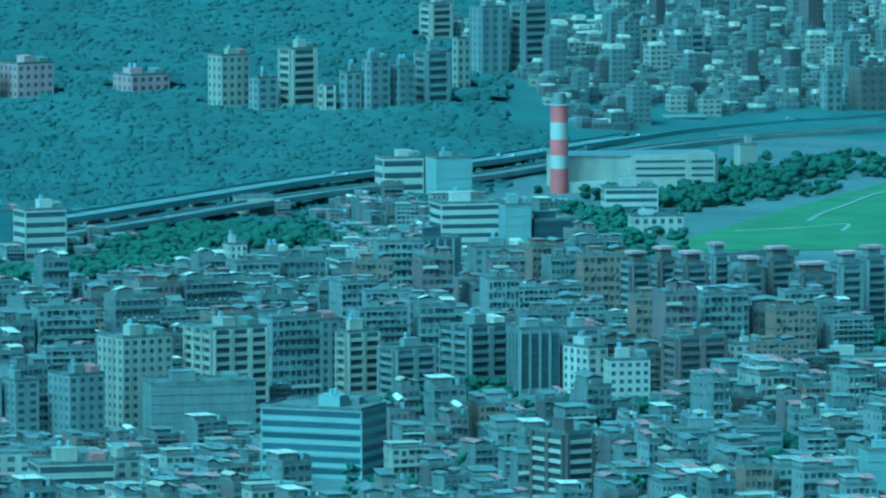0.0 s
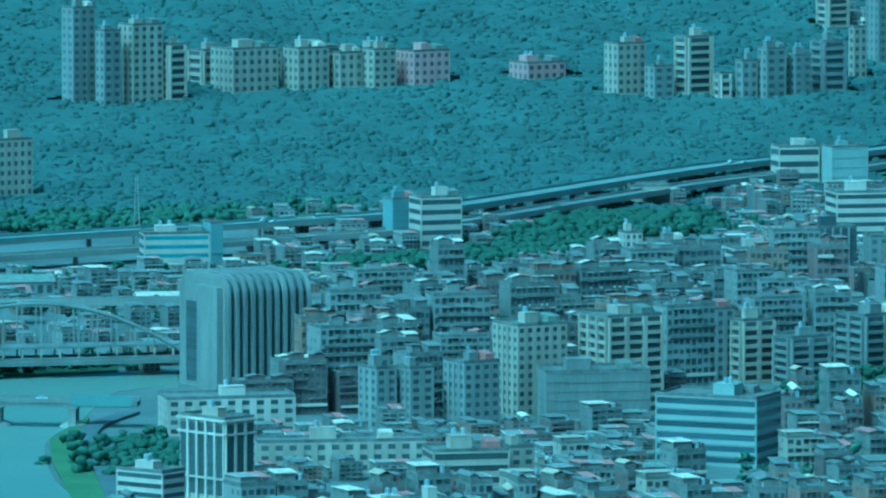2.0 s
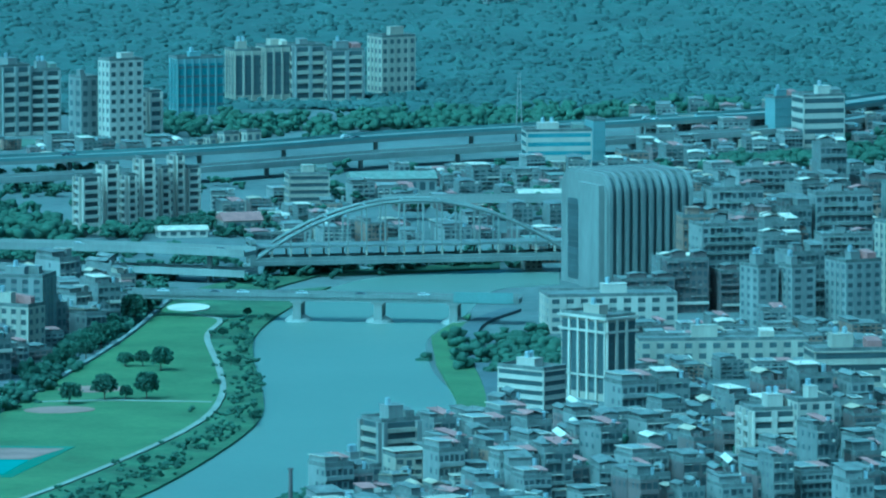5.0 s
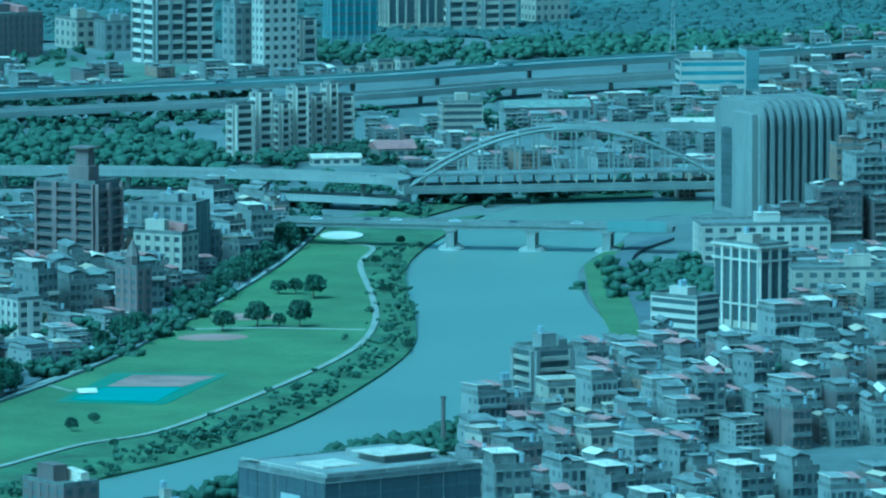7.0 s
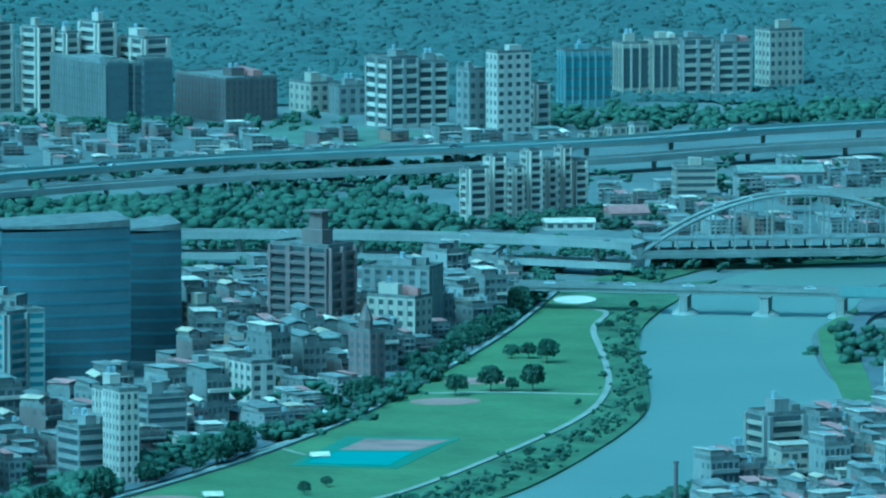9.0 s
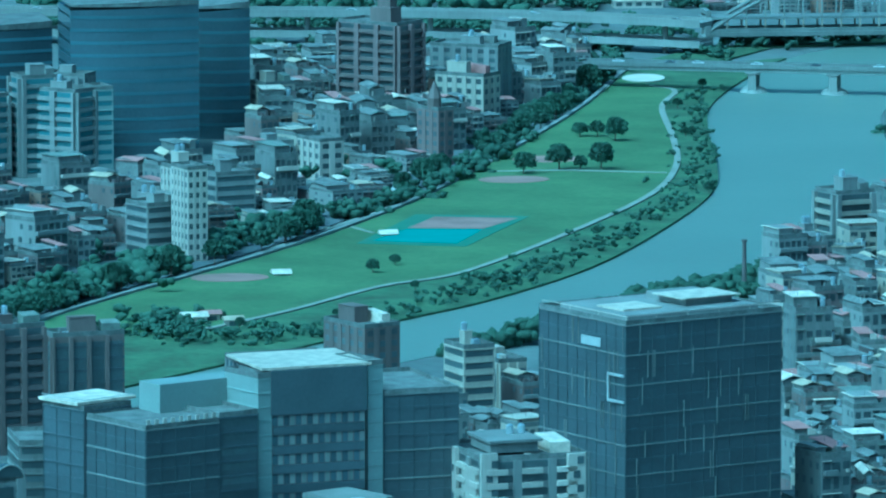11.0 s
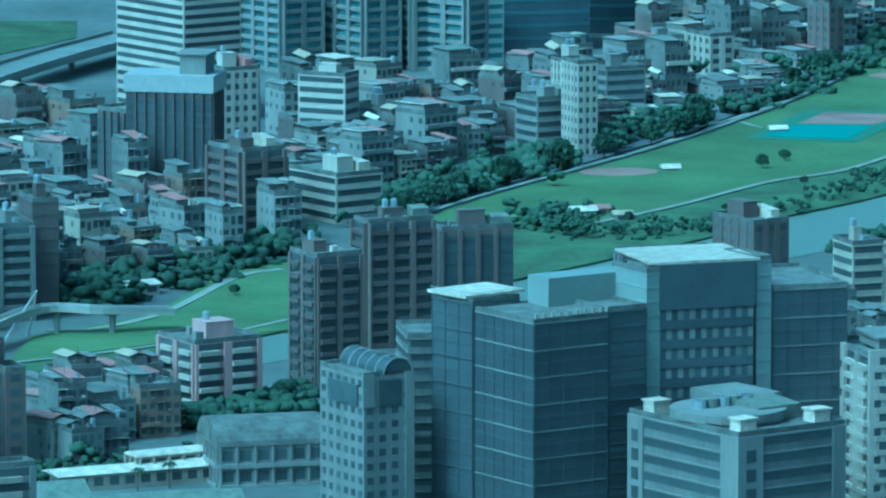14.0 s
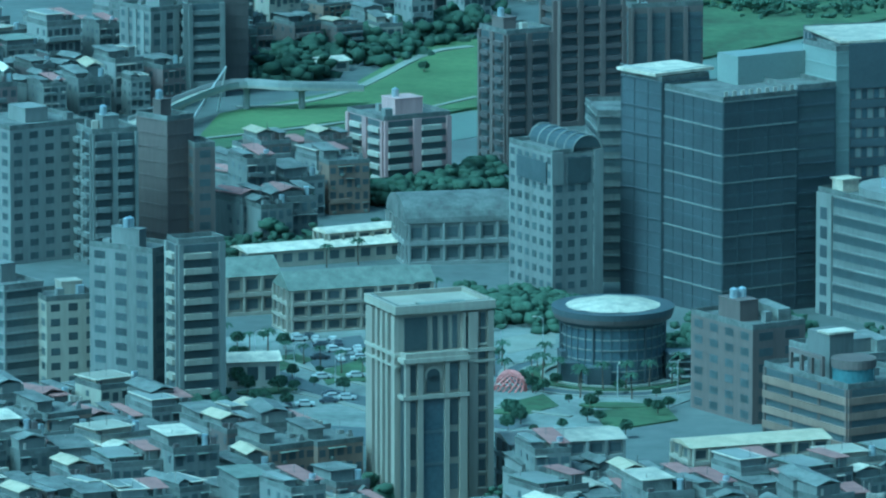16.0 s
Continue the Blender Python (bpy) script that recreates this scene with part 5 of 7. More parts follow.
tower(-81.4, 4241.0, 33.1, 15.8, 12.0, 31.0, "balcony", "cream", "hazy cream apartment tower on the far slope", bay=5, trim='cream', group='far slope towers', floor=4.4, z=22.4)
tower(-63.6, 4231.7, 32.9, 6.4, 5.1, 13.1, "balcony", "white", "hazy white apartment tower on the far slope", bay=5, trim='white', group='far slope towers', floor=4.4, z=21.6)
tower(-51.8, 4231.8, 32.7, 9.6, 7.4, 19.7, "punched", "grey", "hazy grey apartment tower on the far slope", bay=5, trim='grey', group='far slope towers', floor=4.4, z=21.6)
tower(-38.8, 4231.9, 32.5, 12.2, 9.2, 26.4, "punched", "grey", "hazy grey apartment tower on the far slope", bay=5, trim='grey', group='far slope towers', floor=4.4, z=21.6)
tower(-24.0, 4241.4, 32.3, 10.7, 8.6, 21.3, "punched", "grey", "hazy grey apartment tower on the far slope", bay=5, trim='grey', group='far slope towers', floor=4.4, z=22.4)
tower(-8.8, 4254.6, 32.1, 14.4, 11.5, 27.5, "balcony", "grey", "hazy grey apartment tower on the far slope", bay=5, trim='grey', group='far slope towers', floor=4.4, z=23.0)
tower(8.0, 4311.8, 31.9, 8.0, 5.8, 27.8, "punched", "cream", "hazy cream apartment tower on the far slope", bay=5, trim='cream', group='far slope towers', floor=4.4, z=26.6)
tower(21.6, 4375.6, 31.7, 17.4, 13.6, 36.1, "punched", "grey", "hazy grey apartment tower on the far slope", bay=5, trim='grey', group='far slope towers', floor=4.4, z=31.5)
tower(44.6, 4388.8, 31.4, 16.3, 12.5, 37.7, "balcony", "grey", "hazy grey apartment tower on the far slope", bay=5, trim='grey', group='far slope towers', floor=4.4, z=30.6)
tower(111.1, 4448.6, 30.6, 12.0, 9.0, 21.7, "punched", "cream", "hazy cream apartment tower on the far slope", bay=5, trim='cream', group='far slope towers', floor=4.4, z=30.4)
tower(132.3, 4466.1, 30.3, 17.7, 13.9, 20.8, "balcony", "grey", "hazy grey apartment tower on the far slope", bay=5, trim='grey', group='far slope towers', floor=4.4, z=30.1)
tower(212.3, 4365.7, 29.2, 10.0, 7.7, 21.9, "punched", "grey", "hazy grey apartment tower on the far slope", bay=5, trim='grey', group='far slope towers', floor=4.4, z=10.3)
tower(231.4, 4377.9, 29.0, 17.0, 13.0, 23.6, "punched", "brown", "hazy brown apartment tower on the far slope", bay=5, trim='brown', group='far slope towers', floor=4.4, z=9.4)
tower(232.3, 4532.8, 29.1, 15.3, 12.3, 15.6, "punched", "white", "hazy white apartment tower on the far slope", bay=5, trim='white', group='far slope towers', floor=4.4, z=27.3)
tower(-6.7, 4473.4, 32.1, 14.0, 10.9, 19.9, "balcony", "cream", "hazy cream apartment tower on the far slope", bay=5, trim='cream', group='far slope towers', floor=4.4, z=44.1)
tower(-407.9, 4192.4, 37.6, 14.2, 11.4, 51.3, "punched", "grey", "hazy grey apartment tower on the far slope", bay=5, trim='grey', group='far slope towers', floor=4.4, z=19.9)
tower(-390.5, 4184.1, 37.3, 10.6, 8.5, 40.6, "punched", "grey", "hazy grey apartment tower on the far slope", bay=5, trim='grey', group='far slope towers', floor=4.4, z=19.0)
tower(-376.1, 4194.7, 37.1, 19.2, 14.8, 42.2, "punched", "cream", "hazy cream apartment tower on the far slope", bay=5, trim='cream', group='far slope towers', floor=4.4, z=19.8)
tower(-357.7, 4205.5, 36.9, 10.7, 8.6, 30.3, "balcony", "cream", "hazy cream apartment tower on the far slope", bay=5, trim='cream', group='far slope towers', floor=4.4, z=20.6)
tower(-344.1, 4263.3, 36.6, 18.1, 14.4, 18.4, "balcony", "cream", "hazy cream apartment tower on the far slope", bay=5, trim='cream', group='far slope towers', floor=4.4, z=25.6)
tower(-320.4, 4274.3, 36.3, 21.7, 17.4, 16.0, "punched", "cream", "hazy cream apartment tower on the far slope", bay=5, trim='cream', group='far slope towers', floor=4.4, z=26.4)
tower(-290.4, 4276.1, 35.9, 24.2, 19.1, 18.4, "balcony", "cream", "hazy cream apartment tower on the far slope", bay=5, trim='cream', group='far slope towers', floor=4.4, z=26.4)
tower(-257.7, 4268.5, 35.5, 24.2, 19.1, 18.4, "punched", "cream", "hazy cream apartment tower on the far slope", bay=5, trim='cream', group='far slope towers', floor=4.4, z=25.5)


def ribbed_building(x, y, turn, wr, wl, h):
    t = thing("ribbed_office_building", x, y, turn, "grey office building with rounded vertical ribs over its roof", "building")
    c, s = math.cos(radians(turn)), math.sin(radians(turn))
    TAKEN.append((x + c * wr / 2 - s * wl / 2, y + s * wr / 2 + c * wl / 2, c, s, wr / 2 + 3, wl / 2 + 3))
    R = 7.0

    def profile(off):
        pts = [(-off, -2.0), (-off, h - R)]
        pts += [(R - (R + off) * math.cos(a), h - R + (R + off) * math.sin(a)) for a in [math.pi / 2 * i / 6 for i in range(1, 7)]]
        pts += [(wl - R + (R + off) * math.sin(a), h - R + (R + off) * math.cos(a)) for a in [math.pi / 2 * i / 6 for i in range(1, 7)]]
        return pts + [(wl + off, -2.0)]

    def slab(x0, x1, off):
        bm = bmesh.new()
        a = [bm.verts.new((x0, p, q)) for p, q in profile(off)]
        b = [bm.verts.new((x1, p, q)) for p, q in profile(off)]
        for i in range(len(a) - 1):
            bm.faces.new((a[i], a[i + 1], b[i + 1], b[i]))
        bm.faces.new(a)
        bm.faces.new(b[::-1])
        bmesh.ops.recalc_face_normals(bm, faces=bm.faces[:])
        return bm
    part("glass_body", slab(0.5, wr - 0.2, 0), "glass", t)
    for i in range(11):
        u = (wr - 2.2) * i / 10
        part("rib", slab(u, u + 1.5, 1.5 if i else 1.2), "concrete", t)
    part("end_wall", slab(-0.6, 0.4, 0.4), "concrete", t)
    for k in range(13):
        block("window", "glass", t, -0.72, wl * 0.62, 2 + k * (h - 12) / 13, -0.6, wl * 0.86, 4.2 + k * (h - 12) / 13)
    part("stair_shaft", boxes((-3.0, wl * 0.05, -2, -0.6, wl * 0.5, h - 3)), "concrete", t)
    return t


ribbed_building(-232, 2980, 30.0, 36.0, 40.0, 43.0)


def chimney(x, y):
    t = thing("chimney", x, y, 0, "tall red and white banded plant chimney", "chimney")
    z = 0.0
    for name, ma, top, r in (("base_band", "red", 13.5, 4.5), ("band", "white", 20, 4.5), ("band", "red", 28, 4.5), ("band", "white", 36.5, 4.5), ("band", "red", 45, 4.4), ("flue", "grey", 51, 3.2)):
        bm = bmesh.new()
        rod(bm, (0, 0, z), (0, 0, top), r, 20)
        part(name, bm, ma, t)
        z = top
    bm = bmesh.new()
    rod(bm, (0, 0, 45), (0, 0, 45.5), 4.9, 20)
    part("gallery", bm, "frame", t)


chimney(58, 3944)


def plant(x, y):
    t = thing("incineration_plant", x, y, 8, "pale concrete industrial plant hall", "plant hall")
    TAKEN.append((x + 40, y + 20, 1, 0, 45, 25))
    part("wall", boxes((0, 0, -1, 82, 34, 18), (38, -1.5, -1, 66, 0, 19), (66, -3, -1, 80, 0, 20)), "cream", t)
    part("roof", boxes((-0.4, -0.4, 18, 38, 34.4, 18.6), (38, 0, 18, 82.4, 34.4, 18.7)), "tin_grey", t)
    for z in (8, 11.5, 15):
        block("window", "glass", t, 40, -1.62, z, 65, -1.5, z + 1.2)
        block("window", "glass", t, 68, -3.12, z, 79, -3.0, z + 1.2)
    part("lower_wing", boxes((3, -10, -1, 26, 0, 6)), "white", t)


plant(57, 3953)


def round_building(x, y):
    t = thing("round_pavilion", x, y, 20, "round dark glass pavilion with a white membrane roof", "building")
    TAKEN.append((x, y, 1, 0, 17, 17))
    bm = bmesh.new()
    rod(bm, (0, 0, -1), (0, 0, 14.5), 11.2, 48)
    part("glass_drum", bm, "glass_blue", t)
    for k in range(6):
        bm = bmesh.new()
        rod(bm, (0, 0, 0.6 + k * 2.3), (0, 0, 0.95 + k * 2.3), 11.45, 48)
        part("floor_line", bm, "concrete", t)
    for i in range(36):
        a = math.tau * i / 36
        bm = bmesh.new()
        rod(bm, (11.5 * math.cos(a), 11.5 * math.sin(a), -1), (11.5 * math.cos(a), 11.5 * math.sin(a), 13.4), 0.34 if i % 6 == 0 else 0.13, 5)
        part("column" if i % 6 == 0 else "mullion", bm, "dark", t)
    for z0, z1, r0, r1 in ((12.9, 13.5, 12.0, 12.4), (13.5, 14.6, 12.9, 13.3), (14.6, 15.9, 13.3, 13.5)):
        bm = bmesh.new()
        rod(bm, (0, 0, z0), (0, 0, z1), r0, 48, r1)
        part("rim", bm, "dark" if z0 != 13.5 else "shade", t)
    part("entrance", boxes((-7.5, -13.4, -1, -2.2, -9, 4.4), (-12.6, -8.6, -1, -8.6, -3, 4.8)), "dark", t)
    for k in range(4):
        block("terrace", "frame", t, 11.5, -9 + k * 0.4, 1.0 + 1.6 * k, 19.5, -2, 1.3 + 1.6 * k)
    bm = bmesh.new()
    rings = [[bm.verts.new((r * math.cos(math.tau * i / 32), r * math.sin(math.tau * i / 32), 15.95 + 1.5 * (1 - (r / 10.4) ** 2) + (0.18 if i % 4 == 0 else 0) * r / 10.4)) for i in range(32)] for r in (10.4, 8, 5, 2)]
    for a, b in zip(rings, rings[1:]):
        for i in range(32):
            bm.faces.new((a[i], a[(i + 1) % 32], b[(i + 1) % 32], b[i]))
    bm.faces.new(rings[-1])
    part("membrane_roof", bm, "tin_white", t, "white membrane roof")
    for i, (ax, ay, hh) in enumerate(((11, -6, 6), (14, 2, 4), (-12, -4, 6.5))):
        part("side_block", boxes((ax, ay, -1, ax + 7, ay + 6, hh)), "dark" if i != 1 else "frame", t)


round_building(-353, 1668)


def gable(name, x, y, turn, w, d, h, ridge, wall, roof, label, floors=2, bay=4.0, category="building", barrel=False):
    t = thing(name, x, y, turn, label, category)
    c, s = math.cos(radians(turn)), math.sin(radians(turn))
    TAKEN.append((x + c * w / 2 - s * d / 2, y + s * w / 2 + c * d / 2, c, s, w / 2 + 2, d / 2 + 2))
    part("wall", boxes((0, 0, -1, w, d, h)), wall, t)
    if barrel:
        part("roof", vault(-0.5, w + 0.5, -0.5, d + 0.5, h, ridge, 14), roof, t)
    else:
        bm = bmesh.new()
        v = [bm.verts.new(p) for p in ((-0.6, -0.6, h), (w + 0.6, -0.6, h), (w + 0.6, d + 0.6, h), (-0.6, d + 0.6, h), (-0.6, d / 2, h + ridge), (w + 0.6, d / 2, h + ridge))]
        for f in ((0, 1, 5, 4), (2, 3, 4, 5), (0, 4, 3), (1, 2, 5), (0, 3, 2, 1)):
            bm.faces.new([v[i] for i in f])
        part("roof", bm, roof, t)
    fh = h / floors
    for k in range(floors):
        for length, span in faces_of(w, d):
            cols = max(1, round(length / bay))
            for i in range(cols):
                a, b, e, f = span((i + 0.2) * length / cols, (i + 0.8) * length / cols, -0.1, 0.07)
                block("window", "glass", t, a, b, k * fh + fh * 0.3, e, f, k * fh + fh * 0.8)
            if floors > 1 and math.hypot(x, y) < 2000:
                a, b, e, f = span(0, length, 0, 0.9)
                block("gallery_slab", wall, t, a, b, k * fh - 0.2, e, f, k * fh + fh * 0.16)
                for i in range(cols + 1):
                    a, b, e, f = span(min(max(i * length / cols - 0.25, 0), length - 0.5), min(max(i * length / cols + 0.25, 0.5), length), 0.3, 0.8)
                    block("gallery_post", wall, t, a, b, k * fh + fh * 0.16, e, f, k * fh + fh - 0.2)
    return t


gable("school_block", -434.0, 1699.7, 32.3, 29, 11, 10, 3.5, "stone", "tin_green", "stone school block with a pale green gabled roof", floors=3)
gable("school_block", -422.8, 1718.1, 31.8, 18, 9, 8.5, 3, "stone", "tin_green", "stone school wing with a pale green gabled roof", floors=3)
gable("school_block", -454.0, 1718.0, 32.8, 13, 12, 9, 3.5, "stone", "tin_green", "stone school wing with a pale green gabled roof", floors=2)
gable("school_hall", -464.0, 1777.1, 36.6, 40, 10, 4, 1.2, "cream", "tin_white", "long school wing with a white tin roof", floors=1)
gable("covered_walk", -448.8, 1793.1, 42.1, 24, 6, 6.5, 1.0, "cream", "tin_white", "long gallery with a white curved roof", floors=2, barrel=True)
gable("gymnasium", -428.8, 1791.5, 25.5, 26, 22, 10, 5.5, "grey", "roof", "grey gymnasium with a barrel roof", floors=2, barrel=True)
gable("tent_hall", -431.7, 1633.4, 24.8, 12, 8, 6, 1.5, "white", "tin_white", "white walled shed on the plaza", floors=1)
gable("riverside_shed", -403.9, 3176.7, 22.2, 16, 12, 5, 3, "cream", "tin_red", "low hall with a red gabled roof", floors=1)
gable("riverside_shed", -427.8, 3155.2, 15.7, 20, 10, 3, 1.5, "white", "tin_white", "low white shed with a curved roof", floors=1, barrel=True)
gable("market_hall", -368.8, 3336.1, 14.3, 36, 18, 7, 2.5, "grey", "tin_green", "long market hall with a green tin roof", floors=1)
gable("market_hall", -292.6, 3285.2, 13.1, 20, 14, 6, 2, "grey", "tin_white", "workshop with a white tin roof", floors=1)
gable("river_shed", -522.0, 2075.1, 44.1, 10, 8, 3, 1, "white", "tin_white", "white roofed shed in the trees", floors=1)
gable("roof_house", 89.0, 2977.3, 8.3, 10, 8, 7, 3, "white", "white", "white hall with a curved roof", floors=1, barrel=True)
gable("market_hall", -346.2, 1536.5, 27.7, 24, 13, 11, 1.0, "grey", "tin_white", "grey block with a pale tin roof", floors=3)
gable("market_hall", -307.7, 1531.2, 33.4, 30, 10, 13, 1.0, "cream", "tin_tan", "cream apartment block with a tan edged roof", floors=4)
gable("park_kiosk", -430.5, 2242.7, 20.9, 7, 5, 3, 1.2, "white", "tin_white", "white park kiosk beside the lawn", floors=1)
gable("park_kiosk", -425.9, 2249.4, 20.7, 5, 4, 3, 1.0, "cream", "tin_red", "small park kiosk with a red roof", floors=1)
gable("park_kiosk", -417.7, 2241.5, 20.6, 5, 4, 2.6, 1.0, "white", "tin_tan", "small park kiosk with a tan roof", floors=1)
gable("park_tent", -422.6, 2348.0, 20.2, 5, 4, 1.6, 1.2, "white", "tin_white", "white tent on the lawn", floors=1)
gable("park_tent", -405.4, 2443.7, 19.4, 5, 3.5, 1.6, 1.2, "white", "tin_white", "white tent beside the court", floors=1)
gable("street_shed", -434.0, 2617.1, 29.4, 18, 7, 3.5, 1, "white", "tin_white", "long white roofed shed beside the levee", floors=1)
gable("workshop", -464.7, 2551.5, 35.3, 16, 10, 4.5, 2, "grey", "tin_white", "workshop with a white tin roof", floors=1)
gable("workshop", -358.0, 3325.3, 16.1, 16, 9, 4.5, 2, "grey", "tin_red", "workshop with a red tin roof", floors=1)
gable("works_hall", 34.0, 4262.0, 12.0, 34, 18, 11, 1.2, "cream", "tin_grey", "long pale works hall behind the chimney", floors=2, bay=5)
gable("works_hall", 72.0, 4272.0, 12.0, 40, 18, 12, 1.0, "cream", "tin_white", "long pale works hall behind the chimney", floors=3, bay=5)
gable("works_hall", 118.0, 4290.0, 12.0, 26, 18, 13, 1.0, "grey", "tin_grey", "grey works block behind the expressway", floors=3, bay=4)
gable("workshop", -115.8, 3340.0, 10.0, 30, 12, 4, 1.5, "grey", "tin_white", "long workshop with a white tin roof", floors=1)
gable("workshop", -103.4, 3365.6, 9.8, 30, 10, 4, 1.2, "grey", "tin_white", "long workshop with a white tin roof", floors=1)

# ---- woods ----


def clump(rng, scale):
    bm = bmesh.new()
    bmesh.ops.create_icosphere(bm, subdivisions=1, radius=1)
    for v in bm.verts:
        v.co *= rng.uniform(0.45, 1.3)
        v.co.z *= 0.8
    vs = np.array([v.co[:] for v in bm.verts]) * scale
    fs = np.array([[v.index for v in f.verts] for f in bm.faces])
    bm.free()
    return vs, fs


CLUMPS = [clump(random.Random(i), 1.0) for i in range(7)]


def woods(name, spots, label, material="forest", squash=1.0):
    """One mesh of many crowns: (x, y, z, radius) each."""
    V, Fc, base = [], [], 0
    rng = np.random.RandomState(5)
    for x, y, z, r in spots:
        vs, fs = CLUMPS[rng.randint(7)]
        a = rng.uniform(0, math.tau)
        c, s = math.cos(a), math.sin(a)
        V.append(np.stack([(vs[:, 0] * c - vs[:, 1] * s) * r + x, (vs[:, 0] * s + vs[:, 1] * c) * r + y, vs[:, 2] * r * squash * rng.uniform(0.8, 1.25) + z], 1))
        Fc.append(fs + base)
        base += len(vs)
    V, Fc = np.concatenate(V), np.concatenate(Fc)
    me = bpy.data.meshes.new(name)
    me.vertices.add(len(V))
    me.vertices.foreach_set("co", V.ravel())
    me.loops.add(Fc.size)
    me.loops.foreach_set("vertex_index", Fc.ravel().astype(np.int32))
    me.polygons.add(len(Fc))
    me.polygons.foreach_set("loop_start", np.arange(0, Fc.size, 3, dtype=np.int32))
    me.polygons.foreach_set("use_smooth", np.full(len(Fc), True))
    me.update()
    me.validate()
    me.materials.append(M[material])
    return tagged(new(name, me), label, "trees", "", "stuff")


def free(x, y, pad=0.0, among=TAKEN):
    for cx, cy, c, s, hx, hy in among:
        dx, dy = x - cx, y - cy
        if abs(dx * c + dy * s) < hx + pad and abs(-dx * s + dy * c) < hy + pad:
            return False
    return True


FAR = [q for q in TAKEN if math.hypot(q[0], q[1]) > 3500]


def wooded(x, y, pad=2.0):
    d, a = math.hypot(x, y), math.degrees(math.atan2(-x, y))
    edge = 3760 + 60 * noise.noise((a * 0.8, 3, 1)) + max(0.0, 1.0 - a) * 130
    return not (d < edge or (a < -0.5 and noise.noise((x * 0.004, y * 0.004, 7)) > -0.1 and d < 4800)) and free(x, y, pad, FAR)


def canopy():
    """The closed roof of the far woods: one uneven sheet over the slope, with single crowns standing out of it."""
    V, Fc, at = [], [], {}
    arcs, steps = 330, 240
    for i in range(arcs + 1):
        a = radians(-5.5 + 22.5 * i / arcs)
        for j in range(steps + 1):
            d = 3700 + 5.2 * j
            x, y = -d * math.sin(a), d * math.cos(a)
            if wooded(x, y, 1.0):
                at[i, j] = len(V)
                V.append((x, y, rise(x, y) + 1.2 + 2.2 * noise.noise((x * 0.018, y * 0.018, 2)) + 1.0 * noise.noise((x * 0.06, y * 0.06, 5)) + 0.45 * noise.noise((x * 0.17, y * 0.17, 8))))
    for (i, j) in at:
        q = [at.get(k) for k in ((i, j), (i, j + 1), (i + 1, j + 1), (i + 1, j))]
        if None not in q:
            Fc.append(q)
    me = bpy.data.meshes.new("wooded_hill")
    me.from_pydata(V, [], Fc)
    me.polygons.foreach_set("use_smooth", np.full(len(Fc), True))
    me.materials.append(M["forest"])
    tagged(new("wooded_hill", me), "dense dark green wooded hillside", "trees", "", "stuff")


canopy()
rng = random.Random(11)
spots = []
while len(spots) < 38000:
    a, d = rng.uniform(-5.5, 17), rng.uniform(3680, 4930)
    x, y = -d * math.sin(radians(a)), d * math.cos(radians(a))
    if wooded(x, y):
        spots.append((x, y, rise(x, y) + 1.2 + 2.2 * noise.noise((x * 0.018, y * 0.018, 2)) + rng.uniform(-0.9, 0.3), rng.uniform(1.6, 3.0)))
woods("hillside_crowns", spots, "dark green crowns of the wooded hillside", squash=1.0)


def grove(name, points, count, spread, label, lo=2.5, hi=4.5, seed=1, material="leaf"):
    rng = random.Random(seed)
    line, out = smooth(points, 10), []
    while len(out) < count * 6:
        p = rng.choice(line)
        x, y = p.x + rng.gauss(0, spread), p.y + rng.gauss(0, spread * 1.6)
        if free(x, y, 0) and not inside(x, y, RIVER):
            r, z = rng.uniform(lo, hi), rise(x, y) + rng.uniform(1.0, 4.0)
            for k in range(6):
                out.append((x + rng.gauss(0, r * 0.45), y + rng.gauss(0, r * 0.45), z + rng.uniform(-0.5, 0.45) * r, r * rng.uniform(0.4, 0.72)))
    return woods(name, out, label, material)


grove("riverside_grove", [(-652, 3152), (-599, 3182), (-544, 3202), (-468, 3167)], 420, 22, "dark green trees below the expressway", 3, 6, 1)
grove("hill_grove", [(-142, 3561), (-120, 3675), (-88, 3690), (-62, 3690)], 560, 14, "dark wooded knoll among the buildings", 3, 6, 2)
grove("levee_grove", [(-491, 2268), (-474, 2301), (-463, 2364), (-449, 2422), (-439, 2487)], 240, 4, "row of dark green trees along the levee", 2.2, 4, 3)
grove("levee_grove", [(-426, 2478), (-413, 2544), (-404, 2629), (-405, 2744), (-400, 2851), (-403, 2965)], 230, 4, "row of dark green trees along the levee", 2, 3.6, 4)
grove("bank_grove", [(-322, 2312), (-304, 2321), (-285, 2360), (-270, 2440)], 120, 6, "dark trees on the near river bank", 2, 4, 5)
grove("bank_grove", [(-347, 2229), (-323, 2292), (-288, 2372)], 160, 7, "dark trees on the near river bank", 2, 4.5, 6)
grove("spit_grove", [(-256, 2803), (-242, 2719), (-242, 2787)], 130, 9, "dark trees beside the river road", 2.5, 4.5, 7)
grove("park_grove", [(-536, 2060), (-528, 2093), (-519, 2148), (-508, 2156)], 240, 9, "dark trees along the levee path", 2.5, 4.5, 8)
grove("street_trees", [(-404, 1741), (-391, 1733), (-381, 1735)], 110, 5, "street trees beside the pavilion", 2, 3.5, 9)
grove("street_trees", [(-462, 1882), (-447, 1890), (-439, 1905)], 110, 6, "trees behind the apartment block", 2.5, 4.2, 10)
grove("street_trees", [(-448, 1604), (-436, 1603), (-435, 1613)], 50, 4, "dark street trees below the tower", 2.2, 3.6, 11)
